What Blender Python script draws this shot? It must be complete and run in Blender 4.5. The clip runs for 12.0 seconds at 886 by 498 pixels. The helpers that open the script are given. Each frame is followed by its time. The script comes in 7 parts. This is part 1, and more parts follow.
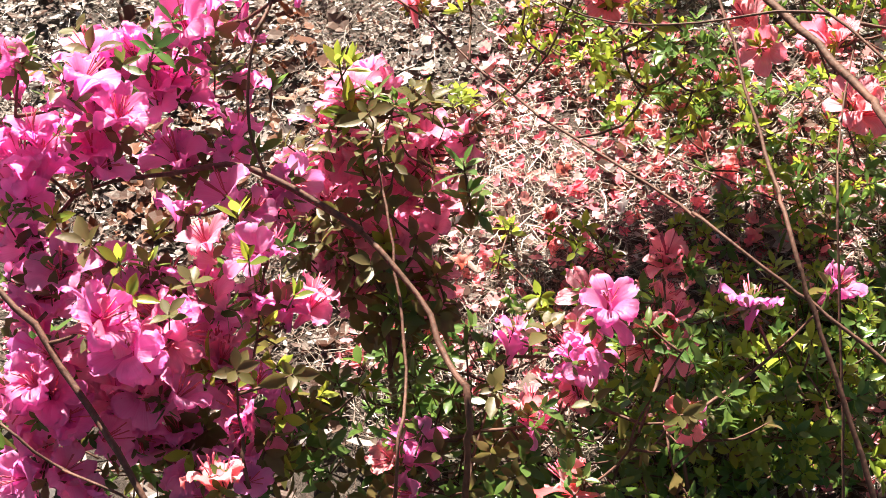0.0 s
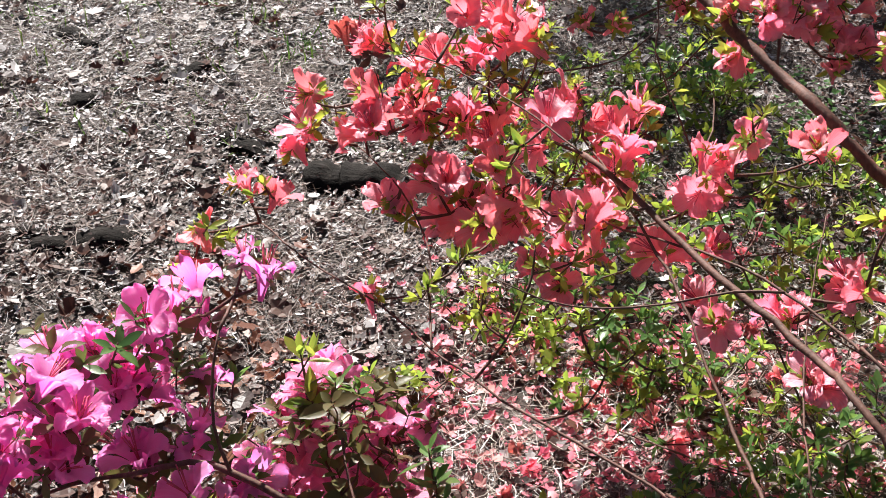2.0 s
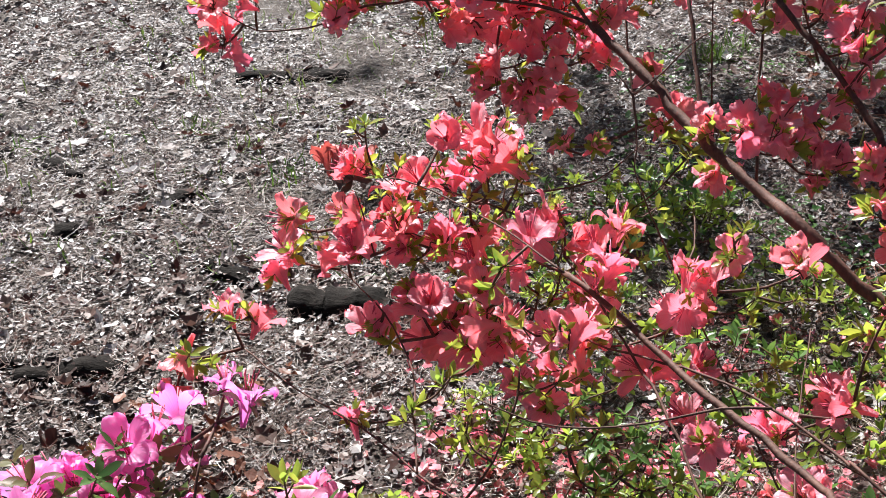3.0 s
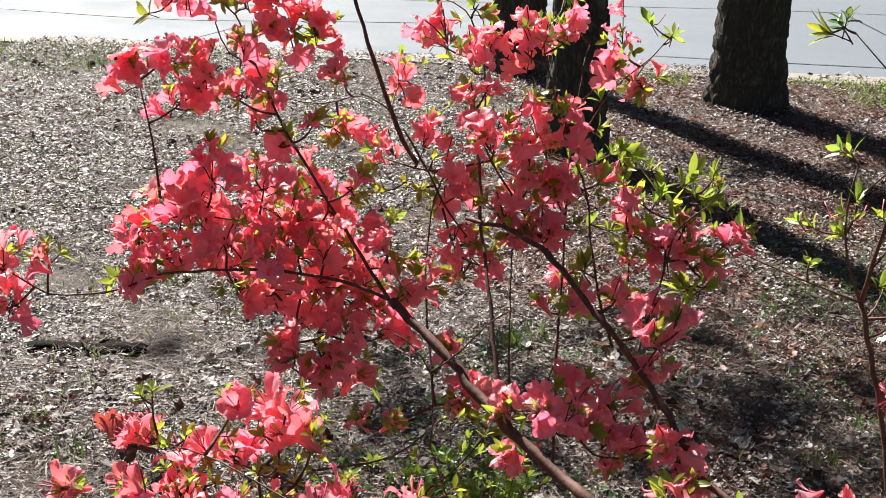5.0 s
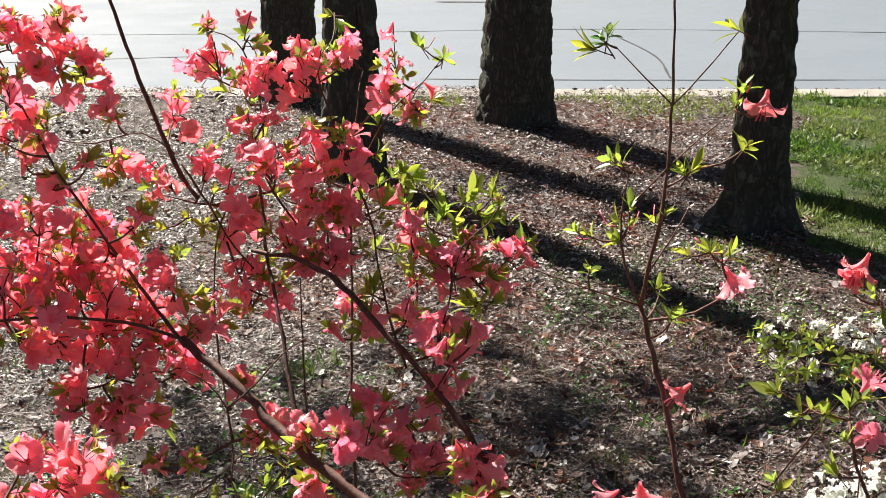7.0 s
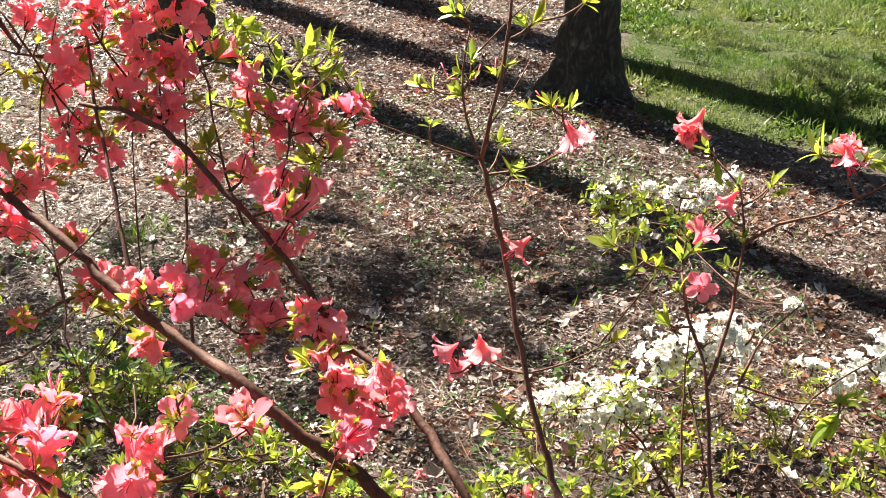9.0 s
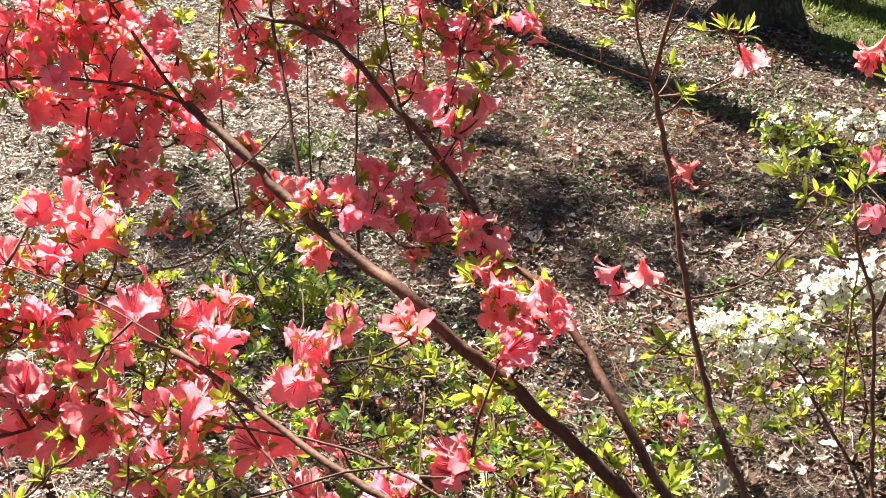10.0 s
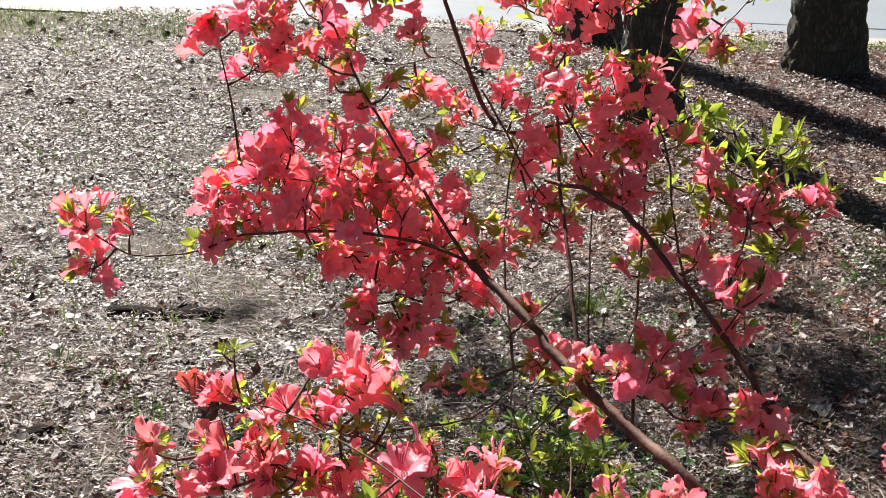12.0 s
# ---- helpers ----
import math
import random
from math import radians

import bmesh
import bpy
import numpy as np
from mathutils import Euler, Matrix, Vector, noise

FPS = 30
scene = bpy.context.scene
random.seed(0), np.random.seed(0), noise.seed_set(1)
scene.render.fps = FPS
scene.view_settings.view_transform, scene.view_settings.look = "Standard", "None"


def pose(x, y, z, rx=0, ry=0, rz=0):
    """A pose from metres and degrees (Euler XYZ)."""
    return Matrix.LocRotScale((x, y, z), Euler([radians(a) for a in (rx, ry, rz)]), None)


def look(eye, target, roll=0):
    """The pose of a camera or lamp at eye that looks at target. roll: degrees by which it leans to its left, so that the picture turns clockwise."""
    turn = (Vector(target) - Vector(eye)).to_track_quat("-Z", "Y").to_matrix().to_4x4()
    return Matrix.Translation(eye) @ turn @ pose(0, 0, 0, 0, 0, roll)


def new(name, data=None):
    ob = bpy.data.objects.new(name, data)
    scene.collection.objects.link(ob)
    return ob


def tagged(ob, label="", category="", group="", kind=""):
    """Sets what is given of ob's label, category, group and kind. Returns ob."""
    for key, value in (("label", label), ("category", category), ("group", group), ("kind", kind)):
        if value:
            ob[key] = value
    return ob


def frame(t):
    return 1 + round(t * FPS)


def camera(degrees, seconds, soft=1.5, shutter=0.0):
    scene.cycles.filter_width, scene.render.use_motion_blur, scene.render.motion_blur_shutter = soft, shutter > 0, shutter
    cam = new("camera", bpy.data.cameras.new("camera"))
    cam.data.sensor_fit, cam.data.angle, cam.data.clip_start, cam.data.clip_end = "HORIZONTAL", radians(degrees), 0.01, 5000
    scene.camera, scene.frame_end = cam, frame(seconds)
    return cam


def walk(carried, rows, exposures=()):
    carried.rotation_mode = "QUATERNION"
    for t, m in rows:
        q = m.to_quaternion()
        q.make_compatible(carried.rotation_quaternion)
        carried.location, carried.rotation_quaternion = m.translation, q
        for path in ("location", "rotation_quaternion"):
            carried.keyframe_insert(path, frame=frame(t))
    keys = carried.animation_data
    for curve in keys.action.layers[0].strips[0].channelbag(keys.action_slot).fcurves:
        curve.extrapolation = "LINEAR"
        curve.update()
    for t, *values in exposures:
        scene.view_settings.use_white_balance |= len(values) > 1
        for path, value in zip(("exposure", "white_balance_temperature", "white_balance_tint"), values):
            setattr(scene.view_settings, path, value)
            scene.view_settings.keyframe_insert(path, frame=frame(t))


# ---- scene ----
cam = camera(36.5, 12.0, 0.45)

# camera path
PATH = [
    (0, look((0.0418, -0.0278, 1.6226), (-0.4654, 1.2817, 0.1985), -4.69)),
    (0.2, look((0.0366, -0.0279, 1.6231), (-0.4546, 1.2945, 0.2054), -3.53)),
    (0.5, look((0.0288, -0.0281, 1.6238), (-0.4591, 1.3522, 0.2613), -3.99)),
    (0.8, look((0.0023, -0.0266, 1.6299), (-0.4164, 1.3812, 0.2724), -3.16)),
    (1, look((-0.0154, -0.0256, 1.6340), (-0.4091, 1.4168, 0.3056), -3.51)),
    (1.2, look((-0.0156, -0.0250, 1.6348), (-0.4091, 1.4762, 0.3734), -3.24)),
    (1.5, look((-0.0160, -0.0242, 1.6361), (-0.3990, 1.5393, 0.4492), -3.02)),
    (1.8, look((-0.0146, -0.0248, 1.6351), (-0.4340, 1.5544, 0.4817), -3.51)),
    (2, look((-0.0137, -0.0252, 1.6344), (-0.4612, 1.5691, 0.5128), -3.09)),
    (2.2, look((-0.0127, -0.0230, 1.6339), (-0.4762, 1.5733, 0.5217), -3.54)),
    (2.5, look((-0.0111, -0.0196, 1.6332), (-0.4796, 1.5948, 0.5495), -3.78)),
    (2.8, look((-0.0027, -0.0115, 1.6381), (-0.4765, 1.6449, 0.6224), -4.80)),
    (3, look((-0.0098, -0.0208, 1.6294), (-0.4533, 1.6733, 0.6633), -3.66)),
    (3.2, look((-0.0040, -0.0120, 1.6299), (-0.4563, 1.7142, 0.7269), -3.93)),
    (4.8, look((-0.0005, -0.0004, 1.5985), (-0.2425, 1.8931, 1.0019), 1.23)),
    (5, look((-0.0008, 0.0063, 1.5971), (-0.1851, 1.9116, 1.0177), 1.73)),
    (5.2, look((-0.0017, 0.0043, 1.5971), (-0.1481, 1.9174, 1.0327), 1.64)),
    (5.5, look((-0.0030, 0.0014, 1.5971), (-0.0566, 1.9257, 1.0548), 1.81)),
    (5.8, look((0.0002, -0.0024, 1.5994), (-0.0501, 1.9268, 1.0745), 1.41)),
    (6, look((0.0023, -0.0050, 1.6009), (-0.0241, 1.9221, 1.0663), 1.11)),
    (6.2, look((0.0014, -0.0030, 1.6005), (-0.0040, 1.9236, 1.0638), 0.99)),
    (6.5, look((-0.0000, 0.0000, 1.6000), (-0.0000, 1.9273, 1.0655), 0.02)),
    (6.8, look((-0.0038, -0.0008, 1.5986), (0.0814, 1.9281, 1.0771), 0.15)),
    (7, look((-0.0063, -0.0013, 1.5977), (0.1287, 1.9211, 1.0628), 0.41)),
    (7.2, look((-0.0089, -0.0055, 1.5977), (0.2219, 1.8973, 1.0268), 1.36)),
    (8.8, look((-0.0167, 0.0179, 1.5593), (0.3775, 1.8526, 0.8675), 2.92)),
    (9, look((-0.0200, 0.0160, 1.5617), (0.3625, 1.8471, 0.8541), 2.75)),
    (9.2, look((-0.0212, 0.0163, 1.5607), (0.3226, 1.8487, 0.8366), 2.56)),
    (9.5, look((-0.0230, 0.0168, 1.5593), (0.1848, 1.8571, 0.8043), 1.27)),
    (9.7, look((-0.0265, 0.0098, 1.5569), (0.1662, 1.8318, 0.7548), 2.14)),
    (10, look((-0.0317, -0.0006, 1.5533), (0.1168, 1.8192, 0.7369), 2.26)),
    (10.3, look((-0.0296, 0.0056, 1.5588), (0.0474, 1.8506, 0.7908), 1.47)),
    (10.5, look((-0.0282, 0.0097, 1.5625), (0.0003, 1.8659, 0.8183), 1.55)),
    (10.8, look((-0.0265, 0.0097, 1.5630), (-0.0745, 1.8748, 0.8424), 1.55)),
    (11, look((-0.0253, 0.0097, 1.5633), (-0.1362, 1.8702, 0.8379), 1.10)),
    (11.3, look((-0.0127, 0.0185, 1.5799), (-0.2125, 1.8941, 0.9149), 0.24)),
    (11.5, look((-0.0118, 0.0125, 1.5768), (-0.2699, 1.8900, 0.9376), 0.17)),
    (11.8, look((-0.0137, 0.0123, 1.5779), (-0.2954, 1.8885, 0.9452), 0.70)),
    (12, look((-0.0149, 0.0121, 1.5786), (-0.3006, 1.8909, 0.9553), 0.85)),
]
walk(cam, PATH, ((0.0, 2.19, 7450, 10), (0.5, 2.03, 7350, 10), (1.0, 1.79, 7050, 10), (1.5, 1.64, 6600, 10), (3.2, 1.46, 6200, 10), (4.8, 1.36, 6600, 10), (7.2, 1.52, 6900, 10), (8.8, 2.12, 7400, 10), (10.0, 2.19, 7750, 10), (11.0, 1.76, 7000, 10), (12.0, 1.50, 6750, 10)))

# world and sun
SUN_AZ, SUN_EL = radians(-29), radians(46.5)
SUN_DIR = Vector((math.sin(SUN_AZ) * math.cos(SUN_EL), math.cos(SUN_AZ) * math.cos(SUN_EL), math.sin(SUN_EL)))
world = bpy.data.worlds.new("sky")
scene.world = world
world.use_nodes = True
wn, wl = world.node_tree.nodes, world.node_tree.links
wn.clear()
sky = wn.new("ShaderNodeTexSky")
sky.sky_type, sky.sun_disc = "NISHITA", False
sky.sun_elevation, sky.sun_rotation = SUN_EL, SUN_AZ % (2 * math.pi)
bg = wn.new("ShaderNodeBackground")
bg.inputs["Strength"].default_value = 0.019
wout = wn.new("ShaderNodeOutputWorld")
wl.new(sky.outputs[0], bg.inputs[0])
wl.new(bg.outputs[0], wout.inputs[0])
sun_data = bpy.data.lights.new("sun", "SUN")
sun_data.energy, sun_data.angle, sun_data.color = 5.0, radians(0.53), (1.0, 0.96, 0.90)
sun = new("sun", sun_data)
sun.matrix_world = look(SUN_DIR * 40, (0, 0, 0))


# ---- materials ----
class Mat:
    """A small builder of node materials."""

    def __init__(self, name):
        self.m = bpy.data.materials.new(name)
        self.m.use_nodes = True
        self.n, self.l = self.m.node_tree.nodes, self.m.node_tree.links
        self.n.clear()
        self.out = self.n.new("ShaderNodeOutputMaterial")

    def node(self, kind, **inputs):
        nd = self.n.new(kind)
        for k, v in inputs.items():
            self.put(nd, k.replace("_", " "), v)
        return nd

    def put(self, nd, key, v):
        s = nd.inputs[int(key)] if key.isdigit() else nd.inputs[key]
        if isinstance(v, bpy.types.NodeSocket):
            self.l.new(v, s)
        else:
            s.default_value = v

    def coords(self):
        return self.node("ShaderNodeTexCoord").outputs["Object"]

    def noise(self, scale, detail=4.0, rough=0.55, vec=None):
        nd = self.node("ShaderNodeTexNoise", Scale=scale, Detail=detail, Roughness=rough)
        self.l.new(vec or self.coords(), nd.inputs["Vector"])
        return nd.outputs[0]

    def ramp(self, fac, *stops):
        nd = self.n.new("ShaderNodeValToRGB")
        el = nd.color_ramp.elements
        while len(el) < len(stops):
            el.new(0.5)
        for e, (p, c) in zip(el, stops):
            e.position, e.color = p, (*c, 1)
        self.l.new(fac, nd.inputs[0])
        return nd.outputs[0]

    def mix(self, fac, a, b, mode="MIX"):
        nd = self.n.new("ShaderNodeMix")
        nd.data_type, nd.blend_type = "RGBA", mode
        for s, v in ((nd.inputs[0], fac), (nd.inputs[6], a), (nd.inputs[7], b)):
            if isinstance(v, bpy.types.NodeSocket):
                self.l.new(v, s)
            else:
                s.default_value = v if isinstance(v, float) else (*v, 1)
        return nd.outputs[2]

    def hsv(self, col, h=0.5, s=1.0, v=1.0):
        return self.node("ShaderNodeHueSaturation", Hue=h, Saturation=s, Value=v, Color=col).outputs[0]

    def span(self, fac, lo, hi):
        nd = self.node("ShaderNodeMapRange", Value=fac)
        nd.inputs["To Min"].default_value, nd.inputs["To Max"].default_value = lo, hi
        return nd.outputs[0]

    def bump(self, height, strength=0.4, dist=0.004):
        return self.node("ShaderNodeBump", Height=height, Strength=strength, Distance=dist).outputs[0]

    def solid(self, col, rough=0.6, normal=None, spec=0.5):
        b = self.node("ShaderNodeBsdfPrincipled")
        self.put(b, "Base Color", col if isinstance(col, bpy.types.NodeSocket) else (*col, 1))
        self.put(b, "Roughness", rough)
        self.put(b, "Specular IOR Level", spec)
        if normal:
            self.put(b, "Normal", normal)
        self.l.new(b.outputs[0], self.out.inputs[0])
        return self.m

    def thin(self, col, through_col, share=0.5, rough=0.5, normal=None, spec=0.3):
        """A thin leaf or petal: part of the light comes through it."""
        b = self.node("ShaderNodeBsdfPrincipled")
        self.put(b, "Base Color", col)
        self.put(b, "Roughness", rough)
        self.put(b, "Specular IOR Level", spec)
        tr = self.node("ShaderNodeBsdfTranslucent")
        self.put(tr, "Color", through_col)
        if normal:
            self.put(b, "Normal", normal)
        mx = self.node("ShaderNodeMixShader")
        mx.inputs[0].default_value = share
        self.l.new(b.outputs[0], mx.inputs[1])
        self.l.new(tr.outputs[0], mx.inputs[2])
        self.l.new(mx.outputs[0], self.out.inputs[0])
        return self.m


def petal_mat(name, col, deep, share=0.45, glow=None):
    m = Mat(name)
    rnd = m.node("ShaderNodeObjectInfo").outputs["Random"]
    co = m.coords()
    # veins run out from the throat
    sep = m.node("ShaderNodeSeparateXYZ", Vector=co)
    ang = m.node("ShaderNodeMath", **{"0": sep.outputs[1], "1": sep.outputs[0]})
    ang.operation = "ARCTAN2"
    comb = m.node("ShaderNodeCombineXYZ", X=ang.outputs[0])
    veins = m.noise(11.0, 3.0, 0.6, comb.outputs[0])
    c = m.mix(m.ramp(veins, (0.38, (0, 0, 0)), (0.66, (1, 1, 1))), col, deep)
    c = m.mix(m.span(m.noise(90.0, 3.0), -0.7, 0.7), c, deep)
    isl = m.node("ShaderNodeNewGeometry").outputs["Random Per Island"]
    c = m.hsv(c, m.span(rnd, 0.49, 0.51), m.span(isl, 0.82, 1.08), m.span(isl, 1.06, 0.9))
    tr = m.hsv(c, 0.5, 1.15, 0.95) if glow is None else m.hsv(m.mix(m.span(veins, 0.0, 0.4), glow, deep), m.span(rnd, 0.488, 0.512), m.span(isl, 0.9, 1.06), m.span(isl, 1.05, 0.85))
    nrm = m.bump(m.mix(0.4, veins, m.noise(160.0, 3.0)), 0.8, 0.003)
    return m.thin(c, tr, share, 0.36, nrm, 0.6)


def leaf_mat(name, col, dark, share=0.4, rough=0.3):
    m = Mat(name)
    rnd = m.node("ShaderNodeObjectInfo").outputs["Random"]
    isl = m.node("ShaderNodeNewGeometry").outputs["Random Per Island"]
    c = m.mix(isl, col, dark)
    c = m.mix(m.span(m.noise(60.0, 3.0), -0.5, 0.8), c, dark)
    c = m.hsv(c, m.span(rnd, 0.48, 0.525), 1.0, m.span(isl, 0.75, 1.2))
    tr = m.hsv(c, 0.488, 1.05, 1.6)
    return m.thin(c, tr, share, rough, m.bump(m.noise(250.0, 2.0), 0.25, 0.001), 0.5)


coral_petal = petal_mat("coral_petal", (1.0, 0.63, 0.72), (0.98, 0.22, 0.31), 0.56, (1.0, 0.165, 0.225))
rose_petal = petal_mat("rose_petal", (0.95, 0.46, 0.66), (0.87, 0.20, 0.42), 0.62, (1.0, 0.28, 0.56))
magenta_petal = petal_mat("magenta_petal", (0.98, 0.45, 0.80), (0.93, 0.19, 0.60), 0.68, (1.0, 0.24, 0.68))
white_petal = petal_mat("white_petal", (0.90, 0.90, 0.87), (0.86, 0.88, 0.80), 0.35)
dry_petal = petal_mat("dry_petal", (0.62, 0.17, 0.16), (0.40, 0.12, 0.09), 0.4)
stamen_red = Mat("stamen_red").solid((0.6, 0.08, 0.14), 0.5)
stamen_pale = Mat("stamen_pale").solid((0.75, 0.68, 0.4), 0.5)
leaf_bright = leaf_mat("leaf_bright", (0.34, 0.39, 0.065), (0.15, 0.21, 0.042), 0.58)
leaf_green = leaf_mat("leaf_green", (0.15, 0.24, 0.06), (0.06, 0.115, 0.032), 0.42)
leaf_bronze = leaf_mat("leaf_bronze", (0.16, 0.16, 0.045), (0.10, 0.075, 0.035), 0.48, 0.45)
leaf_dead = leaf_mat("leaf_dead", (0.08, 0.05, 0.035), (0.04, 0.025, 0.02), 0.2)


def bark_stem(name, k=1.0):
    m = Mat(name)
    co = m.coords()
    mp = m.node("ShaderNodeMapping", Vector=co)
    mp.inputs["Scale"].default_value = (160, 160, 40)
    n = m.noise(1.0, 4.0, 0.6, mp.outputs[0])
    big = m.noise(14.0, 3.0)
    c = m.ramp(n, (0.25, (0.03, 0.012, 0.008)), (0.55, (0.105, 0.046, 0.031)), (0.8, (0.18, 0.088, 0.062)))
    c = m.hsv(m.mix(m.span(big, -0.3, 0.7), c, (0.12, 0.05, 0.035)), 0.5, 1.0, k)
    return m.solid(c, 0.7, m.bump(n, 0.7, 0.002), 0.4)


stem_bark = bark_stem("azalea_stem")
young_bark = bark_stem("young_azalea_stem", 1.6)


def bark_pine():
    m = Mat("pine_bark")
    co = m.coords()
    mp = m.node("ShaderNodeMapping", Vector=co)
    mp.inputs["Scale"].default_value = (1, 1, 0.35)
    warp = m.node("ShaderNodeTexNoise", Scale=9.0, Detail=4.0, Vector=mp.outputs[0])
    bent = m.mix(0.16, mp.outputs[0], warp.outputs[1], "ADD")
    vor = m.node("ShaderNodeTexVoronoi", Scale=31.0, Vector=bent)
    vor.feature = "DISTANCE_TO_EDGE"
    fine = m.noise(60.0, 5.0, 0.65, mp.outputs[0])
    plate = m.ramp(vor.outputs[0], (0.0, (0.010, 0.008, 0.006)), (0.16, (0.042, 0.031, 0.025)), (0.45, (0.155, 0.120, 0.100)))
    c = m.mix(m.span(fine, -0.2, 0.8), plate, (0.055, 0.044, 0.037))
    lichen = m.ramp(m.noise(7.0, 5.0, 0.7), (0.58, (0, 0, 0)), (0.7, (1, 1, 1)))
    c = m.mix(m.node("ShaderNodeMath", **{"0": lichen, "1": 0.2}).outputs[0], c, (0.13, 0.14, 0.11))
    h = m.mix(0.35, vor.outputs[0], fine)
    return m.solid(c, 0.85, m.bump(h, 0.9, 0.02), 0.3)


pine_bark = bark_pine()


def litter_mat(name, stops, rough=0.5, spec=0.5, share=0.0, value=0.86):
    m = Mat(name)
    isl = m.node("ShaderNodeNewGeometry").outputs["Random Per Island"]
    c = m.ramp(isl, *stops)
    c = m.mix(m.span(m.noise(45.0, 4.0, 0.7), -0.4, 0.35), c, (0.11, 0.07, 0.056))
    c = m.hsv(c, 0.5, 1.06, value)
    if share:
        return m.thin(c, m.hsv(c, 0.49, 1.1, 1.3), share, rough, m.bump(m.noise(160.0, 3.0), 0.4, 0.002), spec)
    return m.solid(c, rough, m.bump(m.noise(160.0, 3.0), 0.4, 0.002), spec)


dead_leaf = litter_mat("dead_leaf", ((0.0, (0.022, 0.010, 0.008)), (0.35, (0.088, 0.038, 0.026)), (0.65, (0.17, 0.118, 0.100)), (0.88, (0.35, 0.322, 0.315)), (1.0, (0.64, 0.61, 0.61))), 0.5, 0.5, 0.2)
needle_straw = litter_mat("pine_straw", ((0.0, (0.03, 0.015, 0.011)), (0.5, (0.11, 0.066, 0.05)), (1.0, (0.29, 0.23, 0.195))), 0.5, 0.4)
# paler copy of the straw: direct sun is put into its colour
sunlit_straw = litter_mat("sunlit_straw", ((0.0, (0.09, 0.06, 0.046)), (0.5, (0.27, 0.21, 0.175)), (1.0, (0.55, 0.48, 0.42))), 0.4, 0.7)
# bleached flakes; their cool tint paints in the sky's gloss
bleached_gloss_flake = litter_mat("bleached_gloss_flake", ((0.0, (0.04, 0.024, 0.02)), (0.35, (0.14, 0.108, 0.102)), (0.75, (0.33, 0.300, 0.296)), (1.0, (0.66, 0.635, 0.64))), 0.5, 0.5, 0.2)
russet_leaf = litter_mat("russet_leaf", ((0.0, (0.05, 0.017, 0.010)), (0.5, (0.16, 0.058, 0.032)), (1.0, (0.30, 0.15, 0.095))), 0.5, 0.5, 0.25)
grey_straw = litter_mat("grey_straw", ((0.0, (0.03, 0.022, 0.02)), (0.5, (0.13, 0.108, 0.102)), (1.0, (0.42, 0.395, 0.39))), 0.4, 0.6)
fallen_petal = litter_mat("fallen_petal", ((0.0, (0.80, 0.20, 0.25)), (0.6, (0.86, 0.36, 0.42)), (1.0, (0.66, 0.36, 0.33))), 0.5, 0.4, 0.45, 1.0)


def grass_mat(name, light, dark):
    m = Mat(name)
    isl = m.node("ShaderNodeNewGeometry").outputs["Random Per Island"]
    patch = m.ramp(m.noise(1.7, 4.0, 0.6), (0.42, (0, 0, 0)), (0.62, (1, 1, 1)))
    c = m.mix(isl, light, dark)
    c = m.mix(m.span(patch, 0.0, 0.42), c, (0.23, 0.235, 0.09))
    return m.thin(c, m.hsv(c, 0.495, 1.1, 1.25), 0.4, 0.5, None, 0.3)


grass_blade = grass_mat("grass_blade", (0.10, 0.175, 0.03), (0.035, 0.085, 0.02))
# lighter copy of the grass, with sunlight put into the colour
sunlit_grass = grass_mat("sunlit_grass", (0.22, 0.31, 0.045), (0.13, 0.21, 0.03))
cone_scale = litter_mat("cone_scale", ((0.0, (0.05, 0.03, 0.022)), (1.0, (0.14, 0.085, 0.06))), 0.7)


def soil_mat():
    m = Mat("soil_and_straw")
    n1, n2, n3 = m.noise(1.6, 5.0, 0.6), m.noise(55.0, 8.0, 0.85), m.noise(110.0, 6.0, 0.8)
    c = m.ramp(n2, (0.38, (0.010, 0.007, 0.005)), (0.5, (0.05, 0.034, 0.027)), (0.62, (0.18, 0.14, 0.118)))
    c = m.mix(m.span(n3, 0.0, 0.8), c, (0.115, 0.082, 0.066))
    c = m.mix(m.span(m.ramp(n1, (0.45, (0, 0, 0)), (0.65, (1, 1, 1))), 0.0, 0.5), c, (0.20, 0.16, 0.135))
    return m.solid(c, 0.75, m.bump(m.mix(0.5, n2, n3), 1.0, 0.03), 0.4)


soil = soil_mat()


def turf_mat():
    m = Mat("turf")
    n1, n2 = m.noise(1.2, 4.0), m.noise(40.0, 6.0, 0.7)
    c = m.ramp(n2, (0.3, (0.026, 0.038, 0.012)), (0.55, (0.055, 0.08, 0.022)), (0.75, (0.11, 0.125, 0.045)))
    c = m.mix(m.span(m.ramp(n1, (0.5, (0, 0, 0)), (0.7, (1, 1, 1))), 0.0, 0.5), c, (0.17, 0.14, 0.085))
    return m.solid(c, 0.8, m.bump(n2, 1.0, 0.03), 0.2)


turf = turf_mat()


def asphalt_mat():
    m = Mat("asphalt")
    n1, n2, n3 = m.noise(0.5, 5.0, 0.6), m.noise(180.0, 3.0, 0.7), m.noise(5.0, 5.0, 0.6)
    c = m.ramp(n2, (0.3, (0.070, 0.088, 0.108)), (0.7, (0.132, 0.160, 0.192)))
    c = m.mix(m.span(n1, 0.0, 0.7), c, (0.138, 0.166, 0.20))
    c = m.mix(m.span(m.ramp(n3, (0.55, (0, 0, 0)), (0.75, (1, 1, 1))), 0.0, 0.35), c, (0.10, 0.10, 0.10))
    return m.solid(c, m.span(m.noise(0.9, 4.0, 0.6), 0.5, 0.9), m.bump(n2, 0.5, 0.004), 0.42)


asphalt = asphalt_mat()


